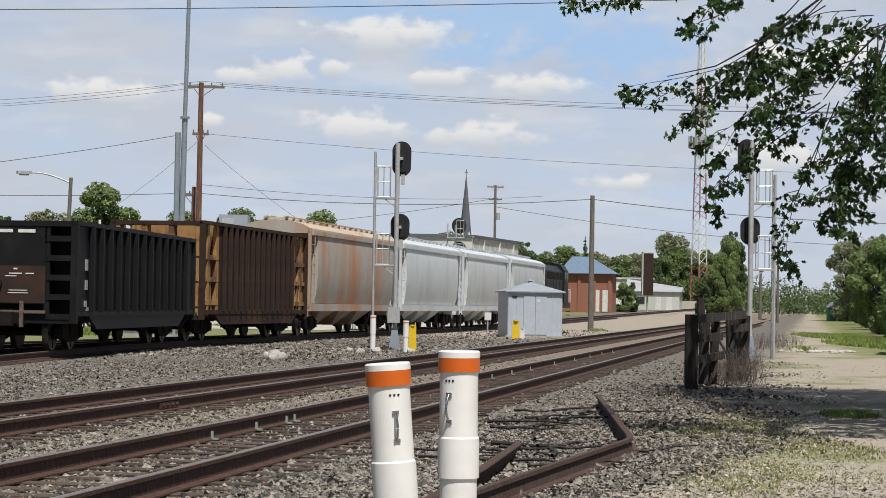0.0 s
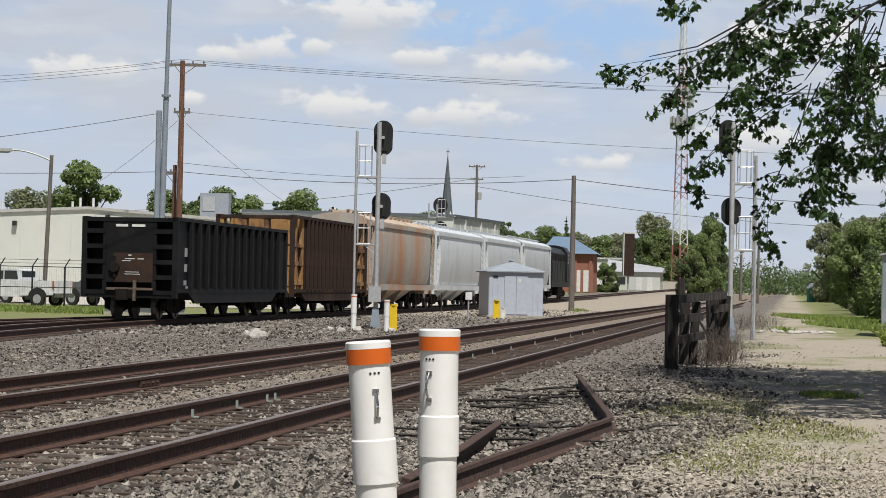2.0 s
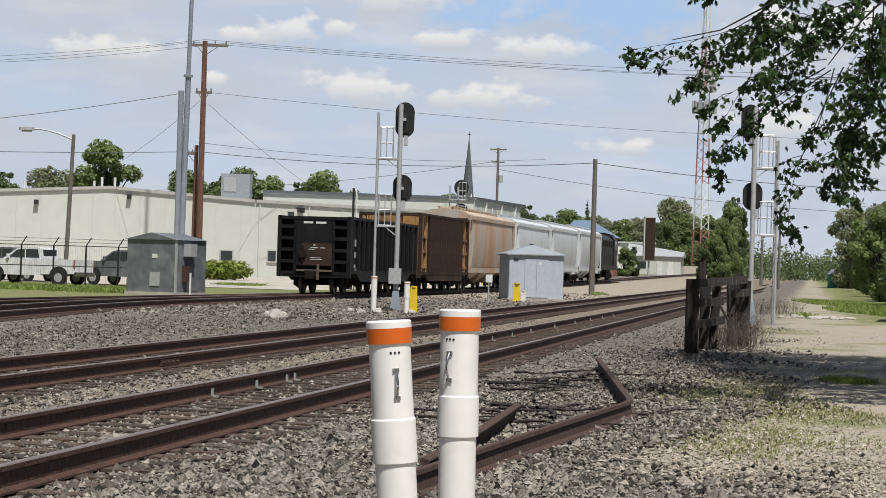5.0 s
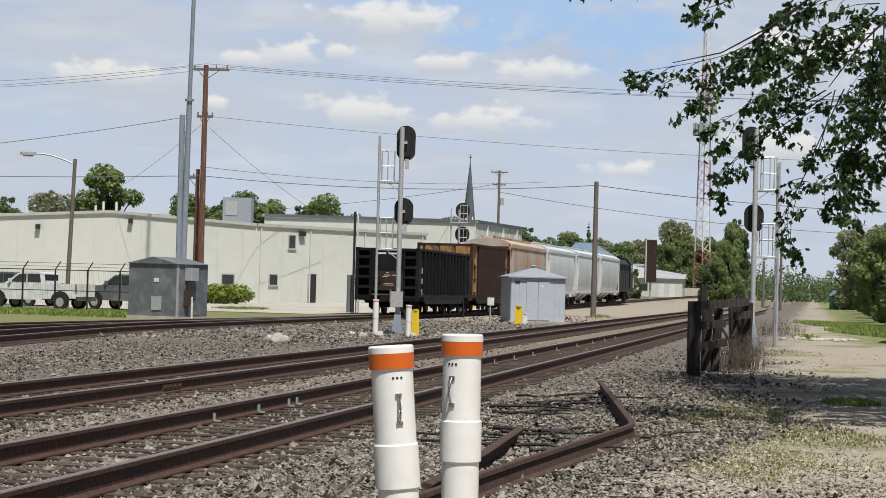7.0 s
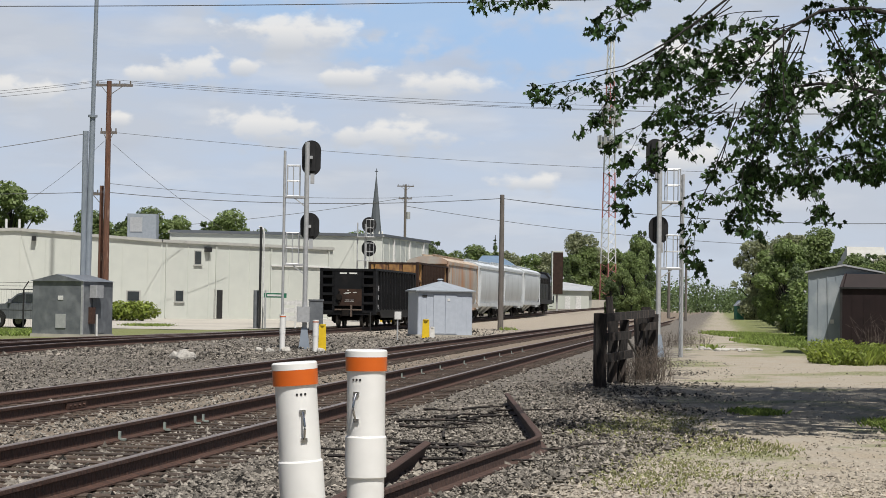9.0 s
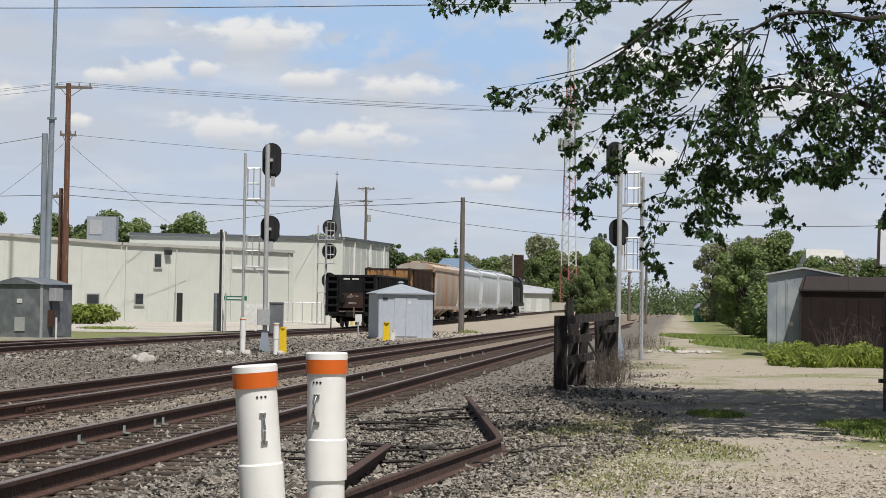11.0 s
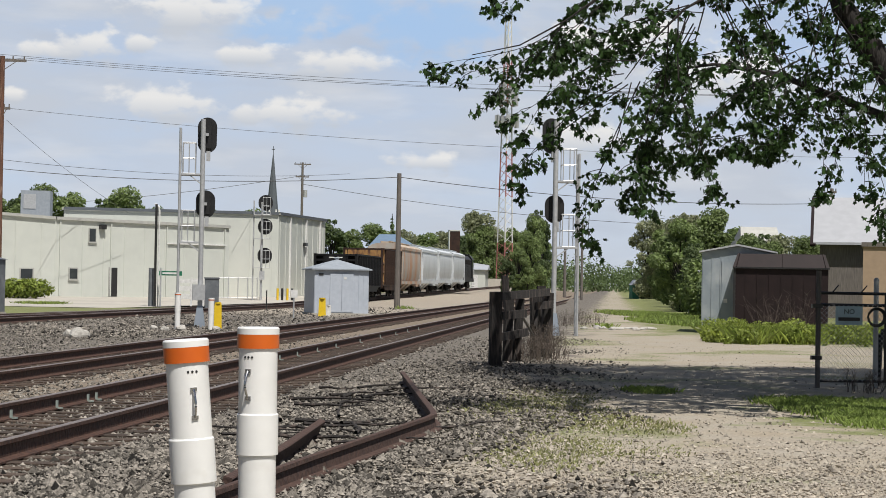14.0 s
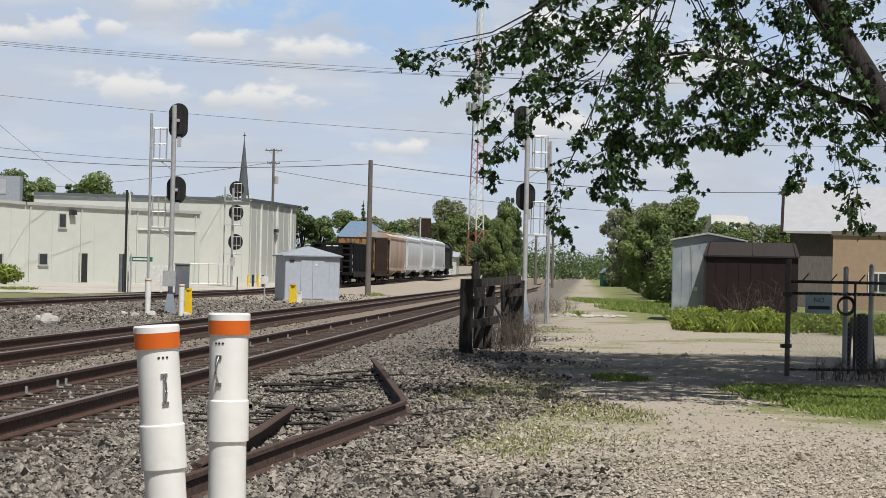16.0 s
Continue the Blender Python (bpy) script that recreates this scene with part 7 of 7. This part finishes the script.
    # boughs that reach into the open air: (x, z) along each, then how far along its leaves begin
    open_boughs = [
        ([(4.79, 5.65), (3.95, 4.98), (3.36, 4.66), (2.24, 4.43)], 0.35), ([(3.95, 4.98), (3.45, 4.35), (3.02, 4.03)], 0.3), ([(5.2, 4.85), (4.4, 4.52), (3.9, 4.15), (3.3, 3.75)], 0.35),
        ([(4.75, 4.28), (4.1, 3.85), (3.55, 3.3), (3.42, 2.95)], 0.4), ([(4.98, 4.3), (4.62, 3.5), (4.4, 2.8), (4.33, 2.22)], 0.6), ([(5.64, 5.2), (5.2, 4.2), (4.92, 3.25), (4.85, 2.7)], 0.3),
        ([(3.5, 6.1), (2.8, 5.75), (2.1, 5.62), (1.55, 5.58)], 0.2), ([(4.25, 6.2), (3.66, 5.5), (3.22, 5.28), (3.0, 5.2)], 0.4), ([(4.83, 5.66), (4.4, 5.2), (3.98, 4.85), (3.8, 4.5)], 0.5),
        ([(5.1, 6.3), (4.5, 6.0), (3.9, 5.75), (3.4, 5.6)], 0.2), ([(5.6, 5.3), (4.85, 5.05), (4.25, 4.8), (3.9, 4.45)], 0.5),
    ]
    for line, start in open_boughs:
        start *= 0.35
        for k in range(2):
            y = 24.6 + 0.9 * k + r.uniform(-0.3, 0.3)
            bough([(x + r.gauss(0, 0.05) * k * 2, z + r.gauss(0, 0.05) * k * 2, y) for x, z in line], 0.0095, start)
    full_boughs = [
        [(5.64, 5.25), (5.5, 4.2), (5.65, 3.5), (5.93, 3.0)], [(6.1, 5.3), (6.3, 4.4), (6.35, 3.75), (6.42, 3.3)], [(6.45, 5.5), (6.8, 4.6), (6.95, 3.9), (6.9, 3.5)], [(7.2, 5.4), (7.4, 4.3), (7.48, 3.6), (7.48, 2.9)],
        [(7.5, 5.2), (8.0, 4.3), (8.25, 3.3), (8.5, 2.4)], [(7.9, 4.8), (7.9, 3.9), (8.05, 2.8)], [(8.2, 4.0), (8.7, 3.2), (8.9, 2.5)], [(5.4, 5.0), (5.2, 4.1), (5.05, 3.4), (5.0, 2.7)],
        [(6.9, 4.5), (6.4, 4.3), (5.9, 3.8), (5.6, 3.2)], [(7.65, 4.2), (7.3, 4.0), (7.0, 3.7), (6.9, 3.4)], [(6.1, 4.62), (5.6, 4.4), (5.2, 3.9), (4.95, 3.3)],
    ]
    for line in full_boughs:
        for k in range(3 if line[-1][0] < 7.2 else 2):
            y = 24.0 + 1.0 * k + r.uniform(-0.4, 0.4)
            bough([(x + r.gauss(0, 0.13), z + r.gauss(0.03, 0.08), y) for x, z in line], 0.010, 0.12)

    def low(x):
        return float(np.interp(x, [3.4, 4.2, 4.98, 5.93, 6.44, 6.89, 7.49, 8.0, 8.8, 9.6], [4.6, 3.6, 2.85, 3.1, 3.5, 3.7, 3.3, 3.1, 2.7, 2.6]))

    # the body of the crown
    for i in range(116):
        x = 3.9 + 5.8 * r.random() if i < 84 else r.uniform(6.2, 9.6)
        lo = low(x)
        z = lo + (6.2 - lo) * r.random() ** (0.85 if i < 84 else 0.5)
        y = 25.2 + r.uniform(-1.4, 2.2)
        dx, dz = r.uniform(0.3, 0.9), r.uniform(-0.1, 0.6)
        bough([(x + dx, z + dz, y), (x + dx * 0.45, z + dz * 0.75, y), (x, z, y)], 0.008, 0.25, 0.235, 15)
    # outsize leaf tufts above the view, added only to cast shade on the lane
    for i in range(1900):
        x, y = r.uniform(6.2, 15.5), r.uniform(25.2, 36.4)
        z = r.uniform(6.3, 9.2) + 0.17 * (y - 25)
        for k in range(22):
            put_leaf(shade, Vector((x + r.gauss(0, 0.36), y + r.gauss(0, 0.33), z + r.gauss(-0.03, 0.22))), r.uniform(0.14, 0.22))
    part("trunk", wood, M["bark"], t, "grey-brown trunk and limbs", smooth=True)
    part("crown", leaves, M["leaf"], t, "lobed green leaves in drooping sprays")
    part("crown", shade, M["leaf"], t, "unseen upper leaves added to shade the lane")


maple()


# ---- loose stones ----
def stones(name, count, seed, spot, size, label, mt):
    r = np.random.RandomState(seed)
    base = np.array([(1, 0, 0), (-1, 0, 0), (0, 1, 0), (0, -1, 0), (0, 0, 1), (0, 0, -1)], float)
    faces = np.array([(0, 2, 4), (2, 1, 4), (1, 3, 4), (3, 0, 4), (2, 0, 5), (1, 2, 5), (3, 1, 5), (0, 3, 5)])
    p = spot(r, count)
    count = len(p)
    s = size * np.exp(r.normal(0, 0.38, size=(count, 1, 1))) * r.uniform(0.6, 1.3, size=(count, 1, 3))
    s[:, :, 2] *= 0.75
    v = base[None] * r.uniform(0.65, 1.2, size=(count, 6, 3)) + r.normal(0, 0.18, size=(count, 6, 3))
    a = r.uniform(0, 6.28, count)
    ca, sa = np.cos(a)[:, None], np.sin(a)[:, None]
    v = v * s
    v = np.stack([v[:, :, 0] * ca - v[:, :, 1] * sa, v[:, :, 0] * sa + v[:, :, 1] * ca, v[:, :, 2]], 2) + p[:, None, :]
    me = bpy.data.meshes.new(name)
    me.from_pydata(v.reshape(-1, 3).tolist(), [], (faces[None] + 6 * np.arange(count)[:, None, None]).reshape(-1, 3).tolist())
    me.materials.append(mt)
    tagged(new(name, me), label, "gravel", kind="stuff")


def in_view(r, n, y0, y1, power=1.0):
    """Places spread over the strip of ground that the camera sweeps, thinner with distance."""
    y = 1.0 / (1.0 / y1 + (1.0 / y0 - 1.0 / y1) * r.uniform(0, 1, n) ** power)
    return y * np.tan(np.radians(r.uniform(-14, 20.5, n))), y


def on_ballast(r, n):
    x, y = in_view(r, n, 12.5, 62, 1.2)
    w = x - SLOPE * y
    keep = w < -1.3 + 0.9 * np.sin(y * 0.9 + 2 * np.sin(x)) + r.normal(0, 0.5, n)
    for a in (MAIN_NEAR, MAIN_FAR):
        keep &= ~(np.abs(np.abs(w - a) - 0.767) < 0.13)
        keep &= ~((np.abs(w - a) < 1.28) & (r.uniform(0, 1, n) < 0.4))
    tx = np.array([train_x(q) for q in y])
    keep &= (np.abs(x - tx) > 1.35) & (x > tx - 4)
    x, y = x[keep], y[keep]
    return np.stack([x, y, r.uniform(0.005, 0.045, len(x))], 1)


def on_lane(r, n):
    x, y = in_view(r, n, 13.5, 60, 1.0)
    w = x - SLOPE * y
    keep = (w > -2.2 + r.normal(0, 0.5, n)) & (w < 6) & ((w < 0.4) | (y < 21) | (r.uniform(0, 1, n) < 0.25))
    return np.stack([x[keep], y[keep], r.uniform(-0.01, 0.02, keep.sum())], 1)


stones("ballast", 200000, 51, on_ballast, 0.0215, "loose grey ballast stones round the tracks", M["stone"])
def on_yard(r, n):
    x, y = in_view(r, n, 56, 135, 1.0)
    w = x - SLOPE * y
    tx = np.array([train_x(q) for q in y])
    keep = (w < MAIN_FAR - 1.0) & (np.abs(x - tx) > 1.0) & (x > tx - 3.0) & (r.uniform(0, 1, n) < np.where(x - tx < 3.0, 1.0, 0.55))
    x, y = x[keep], y[keep]
    return np.stack([x, y, r.uniform(0.0, 0.05, len(x))], 1)


stones("yard_ballast", 60000, 53, on_yard, 0.045, "grey ballast and rubble between the tracks", M["stone"])
stones("lane_gravel", 64000, 52, on_lane, 0.0155, "loose pale gravel on the dirt lane", mat("lane gravel", (0.38, 0.34, 0.28), (0.25, 0.222, 0.182), 30, 0.9, island=0.4))


def rocks():
    r = random.Random(61)
    v, f = [], []
    s = Shape()
    bm = bmesh.new()
    bmesh.ops.create_icosphere(bm, subdivisions=2, radius=1.0)
    for q in bm.verts:
        q.co *= 1 + 0.35 * noise.noise(q.co * 1.6)
    me = bpy.data.meshes.new("boulder")
    bm.to_mesh(me)
    bm.free()
    me.materials.append(M["rock"])
    for x, y, k in ((-4.62, 55.5, 0.27), (-4.95, 56.3, 0.16), (-2.1, 64.2, 0.16), (-2.6, 63.4, 0.14), (-3.0, 64.6, 0.12), (-1.0, 64.4, 0.13)):
        solid("boulder", me, None, "pale limestone boulder beside the track", "boulder", Matrix.Translation((x, y, 0.08)) @ Matrix.Rotation(x * 3, 4, "Z") @ Matrix.Diagonal((k * 1.15, k, k * 0.8, 1)), group="boulders by the track")
    for i in range(14):
        x, y = 14.6 + r.uniform(-1.6, 1.8), 77 + r.uniform(-1.0, 1.5)
        solid("rubble", me, None, "pale rubble dumped on the lane", "rubble", Matrix.Translation((x, y, 0.03)) @ Matrix.Rotation(i, 4, "Z") @ Matrix.Diagonal((r.uniform(0.1, 0.3), 0.15, r.uniform(0.05, 0.12), 1)), group="rubble on the lane")


rocks()


motions()
